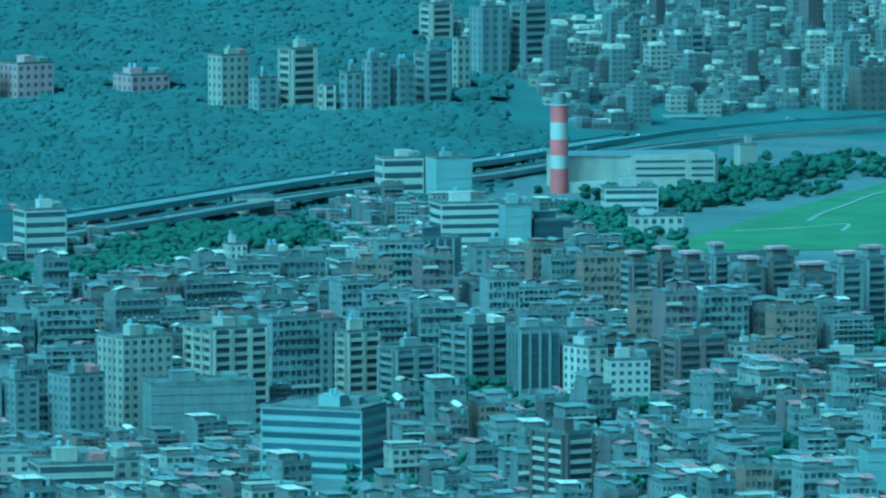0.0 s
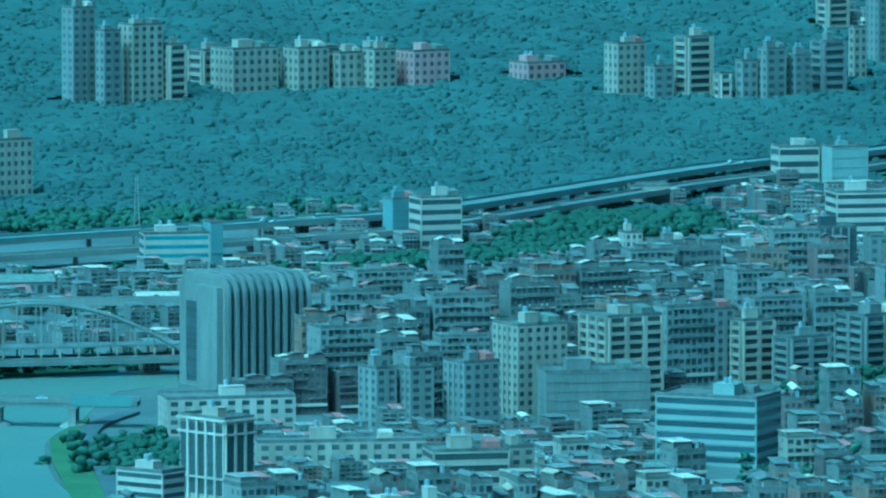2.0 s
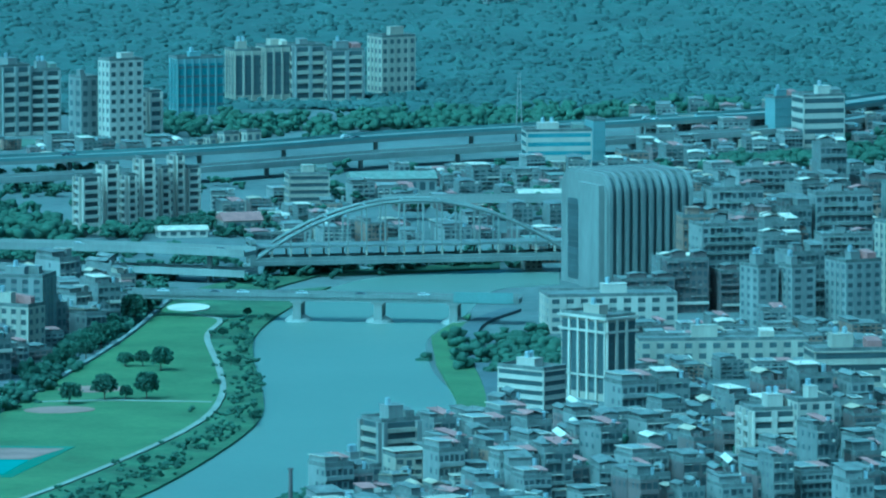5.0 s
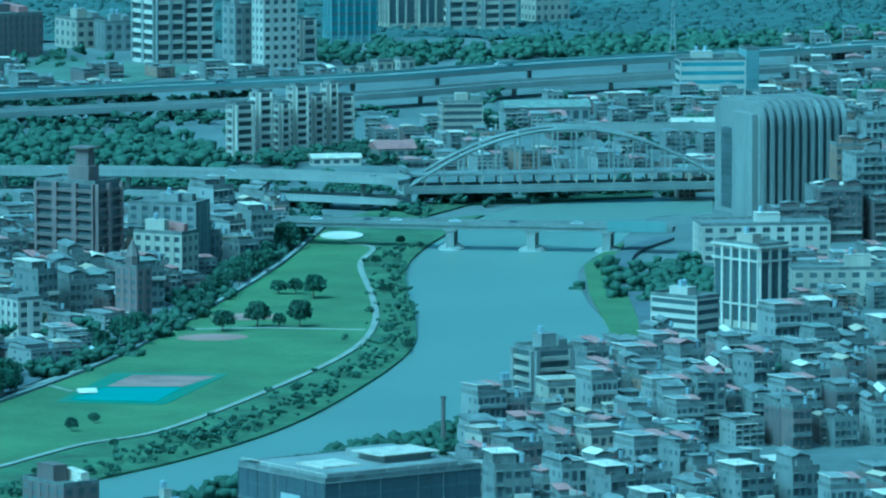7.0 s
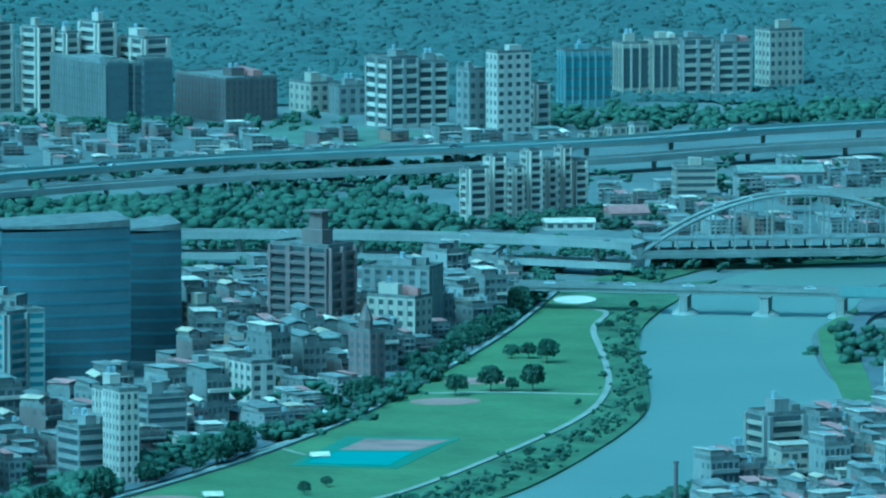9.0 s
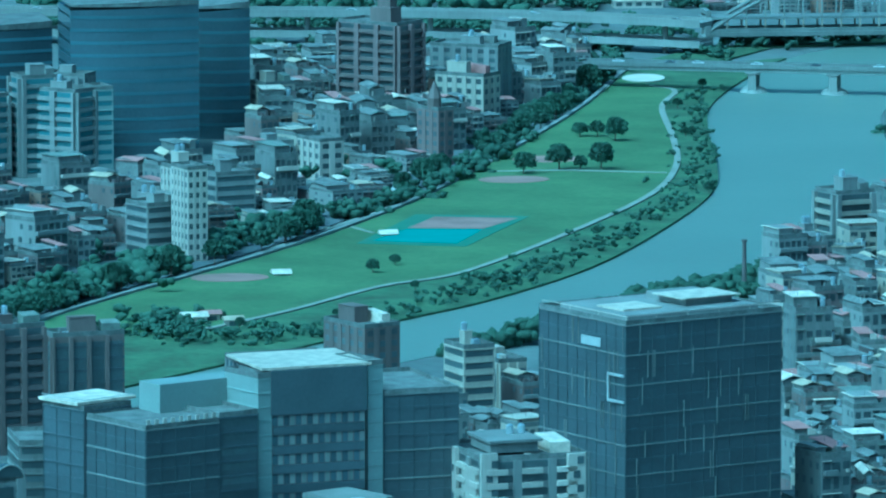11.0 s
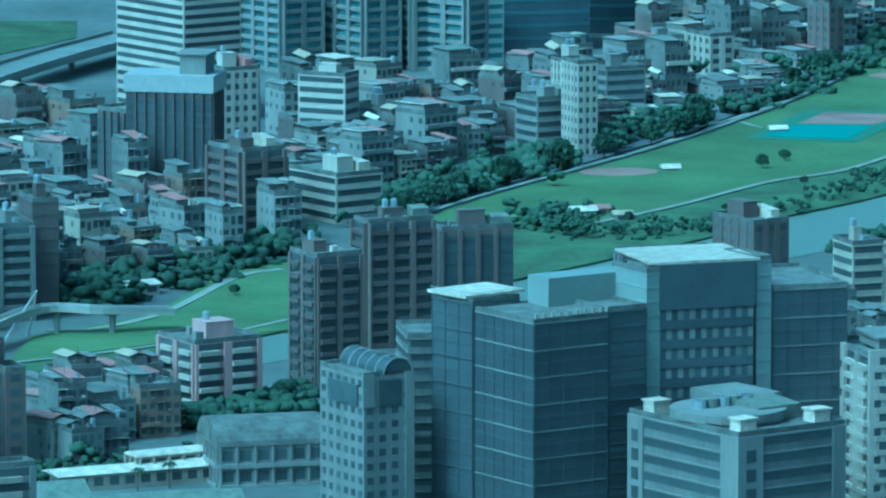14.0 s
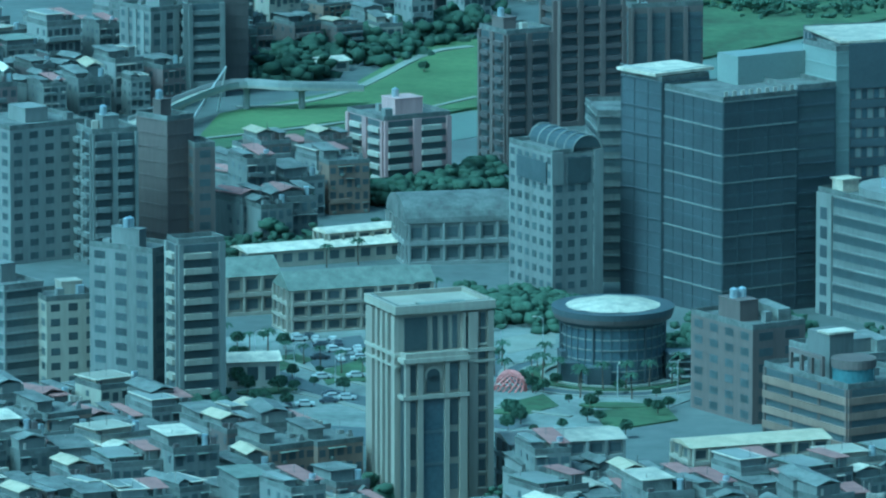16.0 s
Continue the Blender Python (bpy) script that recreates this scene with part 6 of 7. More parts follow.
grove("plant_trees", [(111, 3894), (140, 3945), (172, 4031), (212, 4141)], 260, 20, "dark trees round the plant", 3, 5.5, 12)
grove("plant_trees", [(59, 3829), (75, 3766), (83, 3676), (71, 3589)], 160, 14, "dark trees between the offices", 3, 5, 13)
grove("plant_trees", [(-219, 3472), (-182, 3488), (-134, 3532), (-110, 3590)], 330, 9, "dark trees among low houses", 2.5, 4.5, 14)
grove("bank_shrubs", [(-353, 2851), (-336, 2714), (-322, 2589), (-326, 2487), (-343, 2378), (-355, 2320)], 300, 6, "shrubs on the river bank", 0.6, 1.5, 15)
grove("bank_shrubs", [(-343, 2369), (-371, 2271), (-388, 2227), (-421, 2215), (-436, 2230)], 300, 5, "shrubs on the river bank", 0.6, 1.5, 16)
grove("far_bank_trees", [(-359, 3021), (-314, 3055), (-264, 3090)], 160, 6, "dark trees on the far bank", 1.5, 3, 17)
grove("street_trees", [(59, 2971), (78, 2952), (99, 2962), (115, 2981)], 160, 10, "dark street trees between the blocks", 2.5, 4.5, 18)
grove("street_trees", [(89, 2833), (106, 2851), (128, 2798), (101, 2731)], 130, 12, "dark street trees between the blocks", 2.5, 4.5, 19)
grove("street_trees", [(-39, 3328), (-8, 3365), (28, 3328), (64, 3328)], 160, 10, "dark street trees between the blocks", 2, 4, 20)
grove("street_trees", [(128, 3145), (152, 3178), (181, 3212)], 130, 10, "dark street trees between the blocks", 2.5, 4.5, 21)
grove("street_trees", [(25, 3041), (3, 2991), (-18, 2971)], 90, 9, "dark street trees between the blocks", 2, 4, 22)
grove("park_grove", [(-547, 2091), (-536, 2104), (-528, 2150), (-521, 2174)], 150, 7, "dark trees along the levee path", 2.2, 4, 23)
grove("hillfoot_trees", [(-505, 3631), (-403, 3665), (-327, 3701), (-237, 3757)], 420, 16, "dark trees at the foot of the hill", 2.5, 5, 24)
grove("hillfoot_trees", [(-753, 3577), (-685, 3566), (-616, 3597)], 120, 12, "dark trees below the slab towers", 2, 4, 25)
grove("bank_grove", [(-277, 2318), (-263, 2350), (-265, 2427)], 70, 6, "dark trees on the near river bank", 2, 3.6, 26)
grove("hillfoot_trees", [(-665, 3335), (-577, 3395), (-479, 3409)], 160, 8, "dark trees beside the expressway", 1.6, 3, 27)
grove("roadside_trees", [(-544, 2980), (-477, 3006), (-424, 3022), (-406, 2994)], 150, 6, "dark trees beside the viaduct", 1.5, 3, 28)
grove("roadside_trees", [(-406, 3079), (-388, 3039), (-358, 2961)], 70, 5, "dark trees below the bridge", 1.2, 2.4, 29)
grove("street_trees", [(-346, 1701), (-333, 1718), (-315, 1704)], 70, 5, "dark street trees beside the glass block", 2, 3.4, 30)
grove("street_trees", [(-471, 1782), (-462, 1800), (-440, 1820)], 60, 4, "trees round the school", 1.5, 2.6, 31)
grove("park_grove", [(-437, 2230), (-434, 2248), (-424, 2238)], 50, 4, "small trees beside the park kiosks", 1.2, 2.4, 32)
grove("viaduct_trees", [(-645, 3062), (-567, 3069), (-500, 3074), (-431, 3072)], 380, 11, "dark trees behind the approach viaduct", 1.5, 3.4, 33)
grove("viaduct_trees", [(-598, 3278), (-516, 3327), (-438, 3364)], 150, 9, "dark trees below the expressway", 1.5, 3.2, 34)
grove("roadside_trees", [(-416, 3193), (-394, 3167), (-363, 3183)], 90, 6, "dark trees round the riverside sheds", 1.4, 2.8, 35)
grove("roadside_trees", [(-468, 3167), (-444, 3160), (-418, 3209)], 110, 6, "dark trees below the white towers", 1.4, 2.8, 36)


def tree(seed, h):
    rng = random.Random(seed)
    t = thing("tree", 0, 0, 0, "broad dark green tree with a dense crown", "tree", "trees in the park and along the levee")
    bm = bmesh.new()
    rod(bm, (0, 0, -0.5), (0.1, 0, h * 0.45), 0.3, 7, 0.2)
    for i in range(4):
        a = i * 1.6 + rng.random()
        rod(bm, (0.1, 0, h * 0.35), (math.cos(a) * h * 0.25, math.sin(a) * h * 0.25, h * 0.65), 0.16, 5, 0.06)
    part("trunk", bm, "bark", t)
    bm = bmesh.new()
    for i in range(420):
        a, e = rng.uniform(0, math.tau), rng.uniform(-0.5, 1.0)
        lobe = 1 + 0.25 * math.sin(3 * a + seed) + 0.12 * math.sin(7 * a)
        r = h * 0.42 * lobe * rng.uniform(0.55, 1.0) * math.sqrt(max(0.1, 1 - e * e * 0.8))
        p = Vector((r * math.cos(a), r * math.sin(a), h * 0.5 + e * h * 0.36))
        q = Euler((rng.uniform(0, 6), rng.uniform(0, 6), rng.uniform(0, 6))).to_matrix()
        k = h * rng.uniform(0.04, 0.085)
        v = [bm.verts.new(p + q @ Vector(c) * k) for c in ((-1, -0.6, 0), (1, -0.7, 0.2), (0.9, 0.8, -0.2), (-0.8, 0.9, 0.1))]
        bm.faces.new(v)
    part("crown", bm, "leaf", t)
    return t


PROTO = [tree(i, 7.5 + i * 0.8) for i in range(5)]
USED = set()


def plant_tree(x, y, size, rng):
    if inside(x, y, RIVER):
        return
    i = rng.randrange(5)
    m = pose(x, y, 1.0, 0, 0, rng.uniform(0, 360))
    if i not in USED:
        USED.add(i)
        PROTO[i].matrix_basis = m
        PROTO[i].scale = (size, size, size)
        return
    copy_thing(PROTO[i], m).scale = (size, size, size * rng.uniform(0.85, 1.15))


rng = random.Random(3)
for x, y in [(-384, 2607), (-374, 2621), (-367, 2622), (-360, 2623), (-366, 2703), (-374, 2715), (-380, 2714), (-394, 2359), (-390, 2377), (-437, 2230), (-433, 2236), (-493, 2079), (-440, 2668)]:
    plant_tree(x, y, rng.uniform(0.3, 0.45) if math.hypot(x, y) < 2480 else rng.uniform(0.7, 1.0), rng)
for k in range(55):
    j = rng.randrange(len(LEVEE) - 1)
    p = LEVEE[j].lerp(LEVEE[j + 1], rng.random())
    plant_tree(p.x - rng.uniform(2, 9), p.y + rng.uniform(0, 9), rng.uniform(0.6, 1.0), rng)
for k in range(16):
    j = rng.randrange(len(PATH) - 1)
    p = PATH[j].lerp(PATH[j + 1], rng.random())
    plant_tree(p.x + rng.uniform(4, 22), p.y - rng.uniform(0, 14), rng.uniform(0.25, 0.5), rng)
for x, y in [(-441, 1679), (-437, 1687), (-416, 1631), (-413, 1638), (-405, 1633), (-380, 1645), (-364, 1614), (-363, 1643), (-362, 1650), (-355, 1632), (-350, 1639), (-347, 1647), (-381, 1679), (-403, 1674), (-417, 1608), (-425, 1627), (-436, 1664), (-410, 1674), (-415, 1651), (-420, 1646), (-421, 1618), (-436, 1666), (-437, 1662), (-413, 1614), (-430, 1678), (-415, 1606), (-429, 1634), (-419, 1633), (-419, 1630), (-416, 1634), (-334, 1625), (-369, 1650), (-333, 1631), (-355, 1597), (-344, 1613), (-338, 1643), (-350, 1603), (-360, 1607), (-362, 1612), (-336, 1601), (-337, 1629), (-366, 1645), (-349, 1626), (-361, 1599), (-347, 1614), (-364, 1640)]:
    plant_tree(x, y, rng.uniform(0.25, 0.45), rng)

# ---- low houses ----
rng = random.Random(29)
GARDENS = []
for x0, y0, x1, y1, count in ((-210, 2420, -60, 2600, 60), (-560, 2200, -440, 2480, 60), (-470, 2560, -420, 2880, 40), (-40, 2600, 160, 2980, 110), (-180, 3000, 60, 3300, 90), (-400, 3200, -240, 3460, 70), (-460, 1460, -280, 1560, 30), (-500, 1800, -460, 1900, 14)):
    while count:
        x, y = rng.uniform(x0, x1), rng.uniform(y0, y1)
        count -= 1
        if free(x, y, 0) and not inside(x, y, RIVER):
            r = rng.uniform(2.2, 3.8)
            for k in range(7):
                GARDENS.append((x + rng.gauss(0, r * 0.5), y + rng.gauss(0, r * 0.5), rng.uniform(0.9, 2.0) * r, r * rng.uniform(0.35, 0.65)))
woods("garden_trees", GARDENS, "dark green trees between the town houses", "leaf")

TINS = ["tin_white", "roof", "tin_grey", "roof", "tin_grey", "tin_red", "roof", "tin_white", "roof", "tin_grey", "tin_tan", "tin_green", "roof"]
WORDS = {"tin_white": "white tin", "tin_green": "pale green tin", "tin_grey": "grey tin", "tin_red": "rust red tin", "tin_tan": "tan tin", "roof": "grey felt"}


def lean_to(t, x0, y0, x1, y1, z, hh, tin, wall, rng):
    """A rooftop room under a sheet of tin."""
    part("roof_room", boxes((x0 + 0.3, y0 + 0.3, z, x1 - 0.3, y1 - 0.3, z + hh)), wall, t)
    e, k = rng.uniform(0.05, 0.4), rng.uniform(-0.7, 1.1)
    xm, ridge = (x0 + x1) / 2, rng.choice([0.0, 0.0, 0.9])
    bm = bmesh.new()
    p = [(x0 - e, y0 - e, z + hh), (xm, y0 - e, z + hh + ridge), (x1 + e, y0 - e, z + hh), (x1 + e, y1 + e, z + hh + k), (xm, y1 + e, z + hh + ridge + k), (x0 - e, y1 + e, z + hh + k)]
    v = [bm.verts.new(q) for q in p]
    u = [bm.verts.new((q[0], q[1], q[2] - 0.14)) for q in p]
    for f in ((0, 1, 4, 5), (1, 2, 3, 4)):
        bm.faces.new([v[i] for i in f])
        bm.faces.new([u[i] for i in reversed(f)])
    for i in range(6):
        j = (i + 1) % 6
        bm.faces.new((v[j], v[i], u[i], u[j]))
    part("tin_roof", bm, tin, t)


def low_house(seed, tall=False):
    rng = random.Random(seed * 31 + 5)
    w, d, floors = rng.uniform(6.5, 12), rng.uniform(9, 14), rng.choice([2, 3, 3, 4, 4, 5])
    if tall:
        w, d, floors = rng.uniform(12, 20), rng.uniform(12, 16), rng.choice([5, 6, 7, 8, 9])
    wall = ["concrete", "brown", "grey", "concrete", "brick", "grey", "buff", "concrete", "shade", "cream", "grey"][seed % 11]
    tin = TINS[seed % 13]
    if tall:
        t = thing("apartment_block", 0, 0, 0, "weathered mid rise apartment block with rooftop rooms", "building", "mid rise apartment blocks")
    else:
        t = thing("low_house", 0, 0, 0, "weathered low apartment house with a %s roof" % WORDS[tin], "house", "low apartment houses")
    h = floors * 3.1
    part("wall", boxes((-w / 2, -d / 2, -1, w / 2, d / 2, h)), wall, t)
    part("roof_slab", boxes((-w / 2 - 0.05, -d / 2 - 0.05, h, w / 2 + 0.05, d / 2 + 0.05, h + 0.5), (-w / 2 - 0.05, -d / 2 - 0.05, h + 0.5, w / 2 + 0.05, -d / 2 + 0.2, h + 1.1), (-w / 2 - 0.05, -d / 2 + 0.2, h + 0.5, -w / 2 + 0.2, d / 2, h + 1.1)), "roof", t)
    span = w / max(3, round(w / 2.3))
    cells = round(w / span)
    side, shades = bmesh.new(), bmesh.new()
    for k in range(floors):
        z = k * 3.1
        if k and rng.random() < 0.45:
            a0 = rng.choice([-0.5, -0.5, -0.45, 0.02])
            block("balcony", rng.choice([wall, "white", "tin_grey", "concrete"]), t, a0 * w, -d / 2 - 1.1, z - 0.1, a0 * w + w * rng.choice([0.46, 0.95 if a0 < 0 else 0.46]), -d / 2 - 0.08, z + 0.85)
        bm = bmesh.new()
        for i in range(cells):
            a, g = -w / 2 + i * span, rng.uniform(0.1, 0.24)
            box(bm, a + span * g, -d / 2 - 0.07, z + rng.choice([0.9, 1.1, 0.4]), a + span * (1 - g), -d / 2 + 0.1, z + rng.uniform(2.2, 2.6))
        tagged(part("glazing", bm, "glass", t), kind="stuff")
        for i in range(max(1, round(d / 3.6))):
            if rng.random() < 0.6:
                a = -d / 2 + (i + rng.uniform(0.15, 0.4)) * 3.6
                box(side, -w / 2 - 0.07, min(a, d / 2 - 1.6), z + 1.0, -w / 2 + 0.1, min(a, d / 2 - 1.6) + rng.uniform(0.8, 1.5), z + 2.3)
        for i in range(cells):
            if rng.random() < 0.35:
                a = -w / 2 + i * span
                box(shades, a + 0.1, -d / 2 - rng.uniform(0.6, 1.2), z + 2.6, a + span - 0.1, -d / 2, z + 2.72)
            if rng.random() < 0.3:
                a = -w / 2 + (i + rng.uniform(0.2, 0.6)) * span
                box(shades, a, -d / 2 - 0.55, z + 0.25, a + 0.8, -d / 2, z + 0.85)
    tagged(part("glazing", side, "glass", t), kind="stuff")
    tagged(part("awning", shades, rng.choice(["tin_grey", "tin_green", "white", "tin_grey", "concrete"]), t), kind="stuff")
    if tall:
        lean_to(t, -w * rng.uniform(0.2, 0.48), -d * rng.uniform(0.1, 0.45), w * 0.02, d * rng.uniform(0.1, 0.45), h + 0.5, rng.uniform(1.8, 3.2), rng.choice(["roof", tin]), wall, rng)
        lean_to(t, w * rng.uniform(0.08, 0.25), -d * 0.42, w * 0.48, d * rng.uniform(0.0, 0.4), h + 0.5, rng.uniform(1.4, 2.6), tin, wall, rng)
    else:
        f = rng.uniform(-0.15, 0.25)
        lean_to(t, -w / 2, -d / 2 + rng.uniform(0, 0.35) * d, f * w, d / 2, h + 0.5, rng.uniform(1.2, 2.6), tin, rng.choice([wall, "tin_grey", "concrete"]), rng)
        if rng.random() < 0.7:
            lean_to(t, f * w + 0.8, -d / 2 + rng.uniform(0.1, 0.5) * d, w / 2, d / 2 - rng.uniform(0, 0.2) * d, h + 0.5, rng.uniform(0.9, 2.8), rng.choice(TINS), rng.choice([wall, "tin_grey", "concrete"]), rng)
    bm = bmesh.new()
    for k in range(rng.randint(4, 8)):
        a, b, e = rng.uniform(-0.46, 0.4) * w, rng.uniform(-0.48, 0.1) * d, rng.uniform(0.4, 1.3)
        box(bm, a, b, h + 0.5, a + e, b + e * rng.uniform(0.6, 1.2), h + 0.5 + rng.uniform(0.5, 1.9))
    for k in range(2):
        a, b = rng.uniform(-0.45, 0.45) * w, rng.uniform(-0.45, 0.3) * d
        rod(bm, (a, b, h + 0.5), (a, b, h + rng.uniform(3.0, 4.6)), 0.06, 4)
    tagged(part("roof_clutter", bm, rng.choice(["concrete", "grey", "shade", "white"]), t), kind="stuff")
    if rng.random() < 0.6:
        bm = bmesh.new()
        rod(bm, (w * 0.3, -d * 0.3, h + 0.5), (w * 0.3, -d * 0.3, h + 2.7), 0.7, 8)
        part("water_tank", bm, "steel", t)
    return t


LOW = [low_house(i) for i in range(26)]
TALL = [low_house(i, True) for i in range(9)]
PLACED = set()
HEAP = {}


def put_house(kind, x, y, turn, rng, heap):
    proto = rng.choice(TALL if kind == "mid" else LOW)
    m = pose(x, y, rise(x, y), 0, 0, turn)
    if heap:
        m = m @ Matrix.Diagonal((rng.uniform(0.8, 1.25), rng.uniform(0.8, 1.2), rng.uniform(0.25, 0.7) if kind == "flat" else rng.uniform(0.55, 1.35), 1))
        for o in proto.children:
            me = o.data
            co = np.empty(len(me.vertices) * 3)
            me.vertices.foreach_get("co", co)
            mm = np.array(m @ o.matrix_basis)
            co = co.reshape(-1, 3) @ mm[:3, :3].T + mm[:3, 3]
            V, Fc, n = HEAP.setdefault(me.materials[0].name, [[], [], 0])
            V.append(co)
            Fc.extend([[i + n for i in p.vertices] for p in me.polygons])
            HEAP[me.materials[0].name][2] += len(co)
    elif proto not in PLACED:
        PLACED.add(proto)
        proto.matrix_basis = m
    else:
        copy_thing(proto, m)


def zone(poly, step, turn, seed, keep=0.9, kind="low", heap=False):
    """Rows of houses over a stretch of the town with the given outline."""
    rng = random.Random(seed)
    c, s = math.cos(radians(turn)), math.sin(radians(turn))
    ox, oy = sum(p[0] for p in poly) / len(poly), sum(p[1] for p in poly) / len(poly)
    n = int(max(math.hypot(p[0] - ox, p[1] - oy) for p in poly) / step) + 2
    for i in range(-n, n + 1):
        for j in range(-n, n + 1):
            u, v = i * step, j * (step * 1.15) + (7 if j % 2 else 0)
            x, y = ox + c * u - s * v + rng.uniform(-1.5, 1.5), oy + s * u + c * v + rng.uniform(-2, 2)
            if not inside(x, y, poly) or rng.random() > keep:
                continue
            if min((q.x - x) ** 2 + (q.y - y) ** 2 for q in TRACK) < 30 ** 2 or not free(x, y, 4) or inside(x, y, RIVER) or any(inside(x, y, z) for z in GREENS):
                continue
            put_house(kind, x, y, turn + rng.uniform(-9, 9), rng, heap)


TRACK = smooth([(-345, 3234), (-230, 3257), (-138, 3292), (-80, 3333), (-1, 3378), (77, 3449), (156, 3534)], 14)
GREENS = [[(-145, 3520), (-146, 3705), (-124, 3797), (-91, 3819), (-58, 3791), (-52, 3646), (-77, 3520)], [(-222, 3445), (-220, 3531), (-186, 3550), (-141, 3587), (-124, 3533), (-155, 3438)], BANK, PARK, [(-529, 1997), (-507, 2041), (-505, 2124), (-492, 2143), (-466, 2116), (-449, 2038), (-487, 2003), (-524, 1955)], [(96, 3641), (139, 3767), (177, 3878), (226, 4014), (328, 4104), (292, 3647), (134, 3632)], [(-276, 2891), (-279, 2873), (-283, 2815), (-273, 2734), (-257, 2639), (-250, 2579), (-249, 2538), (-243, 2538), (-243, 2602), (-247, 2663), (-257, 2735), (-271, 2819)], [(-448, 1691), (-431, 1712), (-391, 1733), (-336, 1689), (-329, 1651), (-347, 1590), (-373, 1578), (-423, 1616)]]
zone([(-474, 1579), (-443, 1583), (-423, 1566), (-378, 1547), (-357, 1462), (-434, 1444)], 11.5, 43, 1, 0.9, "low", False)
zone([(-348, 1530), (-307, 1517), (-268, 1555), (-256, 1486), (-334, 1468)], 11.5, 39, 2, 0.9, "low", False)
zone([(-503, 1894), (-472, 1906), (-458, 1841), (-477, 1792)], 13, 44, 3, 0.95, "low", False)
zone([(-651, 2067), (-568, 2152), (-537, 2052), (-547, 1990), (-577, 1954), (-607, 1928)], 14, 46, 4, 0.9, "low", True)
zone([(-632, 2271), (-583, 2282), (-513, 2224), (-502, 2174), (-506, 2135), (-530, 2113), (-539, 2059), (-566, 2033)], 15, 44, 5, 0.85, "low", True)
zone([(-680, 2442), (-648, 2449), (-606, 2374), (-583, 2282), (-632, 2271)], 15, 45, 6, 0.85, "low", True)
zone([(-508, 2200), (-498, 2278), (-470, 2398), (-448, 2539), (-419, 2652), (-414, 2839), (-409, 2973), (-445, 2967), (-438, 2728), (-489, 2677), (-475, 2561), (-528, 2522), (-573, 2484)], 15, 46, 7, 0.92, "low", True)
zone([(-522, 2851), (-459, 2879), (-408, 2906), (-404, 2850), (-419, 2627), (-480, 2618)], 16, 29, 8, 0.9, "low", True)
zone([(-539, 2945), (-410, 2968), (-409, 2896), (-458, 2870), (-520, 2842)], 15, 29, 22, 0.85, "flat", True)
zone([(-463, 2458), (-455, 2568), (-433, 2617), (-419, 2624), (-422, 2547), (-435, 2473), (-442, 2394)], 15, 35, 26, 0.8, "flat", True)
zone([(-260, 2232), (-153, 2252), (-123, 2250), (-112, 2046), (-222, 2032)], 14, 30, 23, 0.9, "low", True)
zone([(-247, 2190), (-199, 2299), (-171, 2059), (-231, 2050)], 14, 31, 24, 0.9, "low", True)
zone([(-238, 2099), (-211, 2165), (-175, 1877), (-212, 1871)], 15, 31, 25, 0.85, "low", True)
zone([(-757, 3533), (-527, 3566), (-460, 3531), (-454, 3488), (-601, 3391), (-707, 3299)], 20, 25, 9, 0.8, "flat", True)
zone([(-426, 3232), (-393, 3306), (-343, 3436), (-234, 3471), (-196, 3555), (-125, 3506), (-94, 3366), (-143, 3326), (-224, 3356), (-272, 3268), (-270, 3210), (-392, 3145)], 16, 16, 10, 0.85, "flat", True)
zone([(-217, 3272), (-78, 3331), (-56, 2984), (-71, 2870), (-197, 2973)], 22, 22, 11, 0.75, "mid", True)
zone([(-216, 2523), (-205, 2567), (-188, 2591), (-134, 2573), (-99, 2620), (-49, 2632), (-44, 2365), (-235, 2350), (-240, 2453)], 14, 26, 12, 0.8, "low", True)
zone([(-229, 2823), (-151, 2882), (-54, 2890), (-51, 2734), (-199, 2690)], 15, 18, 13, 0.85, "flat", True)
zone([(-222, 2900), (-150, 2895), (-120, 2975), (-186, 2990)], 18, 22, 31, 0.9, "mid", True)
zone([(-208, 3280), (77, 3403), (73, 3234), (175, 3145), (170, 3041), (-18, 3020), (-72, 3020), (-192, 3020)], 24, 15, 14, 0.75, "mid", True)
zone([(-20, 2905), (171, 3041), (211, 3041), (178, 2562), (-17, 2562)], 17, 18, 15, 0.65, "low", True)
zone([(-105, 2731), (-51, 2699), (-15, 2562), (-145, 2562)], 15, 22, 16, 0.9, "low", True)
zone([(-275, 3705), (-149, 3813), (-100, 3850), (-61, 3828), (-29, 3921), (-4, 3873), (60, 3855), (70, 3534), (-21, 3403), (-57, 3561), (-168, 3428), (-258, 3480)], 17, 13, 17, 0.85, "flat", True)
zone([(-274, 2426), (-256, 2510), (-231, 2542), (-206, 2357), (-196, 2241), (-260, 2232)], 14, 31, 19, 0.9, "low", True)
zone([(-288, 3153), (-269, 3199), (-254, 3049), (-262, 2968)], 14, 25, 20, 0.9, "flat", True)
zone([(-382, 3180), (-302, 3285), (-289, 3149), (-375, 3125)], 16, 18, 21, 0.8, "flat", True)
zone([(-328, 2063), (-305, 2097), (-278, 1908), (-302, 1904)], 14, 34, 18, 0.9, "low", False)
for p in LOW + TALL:
    if p not in PLACED:
        for o in (*p.children, p):
            bpy.data.objects.remove(o)
SURFACE = {m.name: m for m in M.values()}
for key, (V, Fc, n) in HEAP.items():
    me = bpy.data.meshes.new("crowded_houses")
    me.from_pydata(np.concatenate(V).tolist(), [], Fc)
    me.materials.append(SURFACE[key])
    tagged(new("crowded_houses", me), "crowded weathered apartment houses of the town beyond", "houses", "", "stuff")

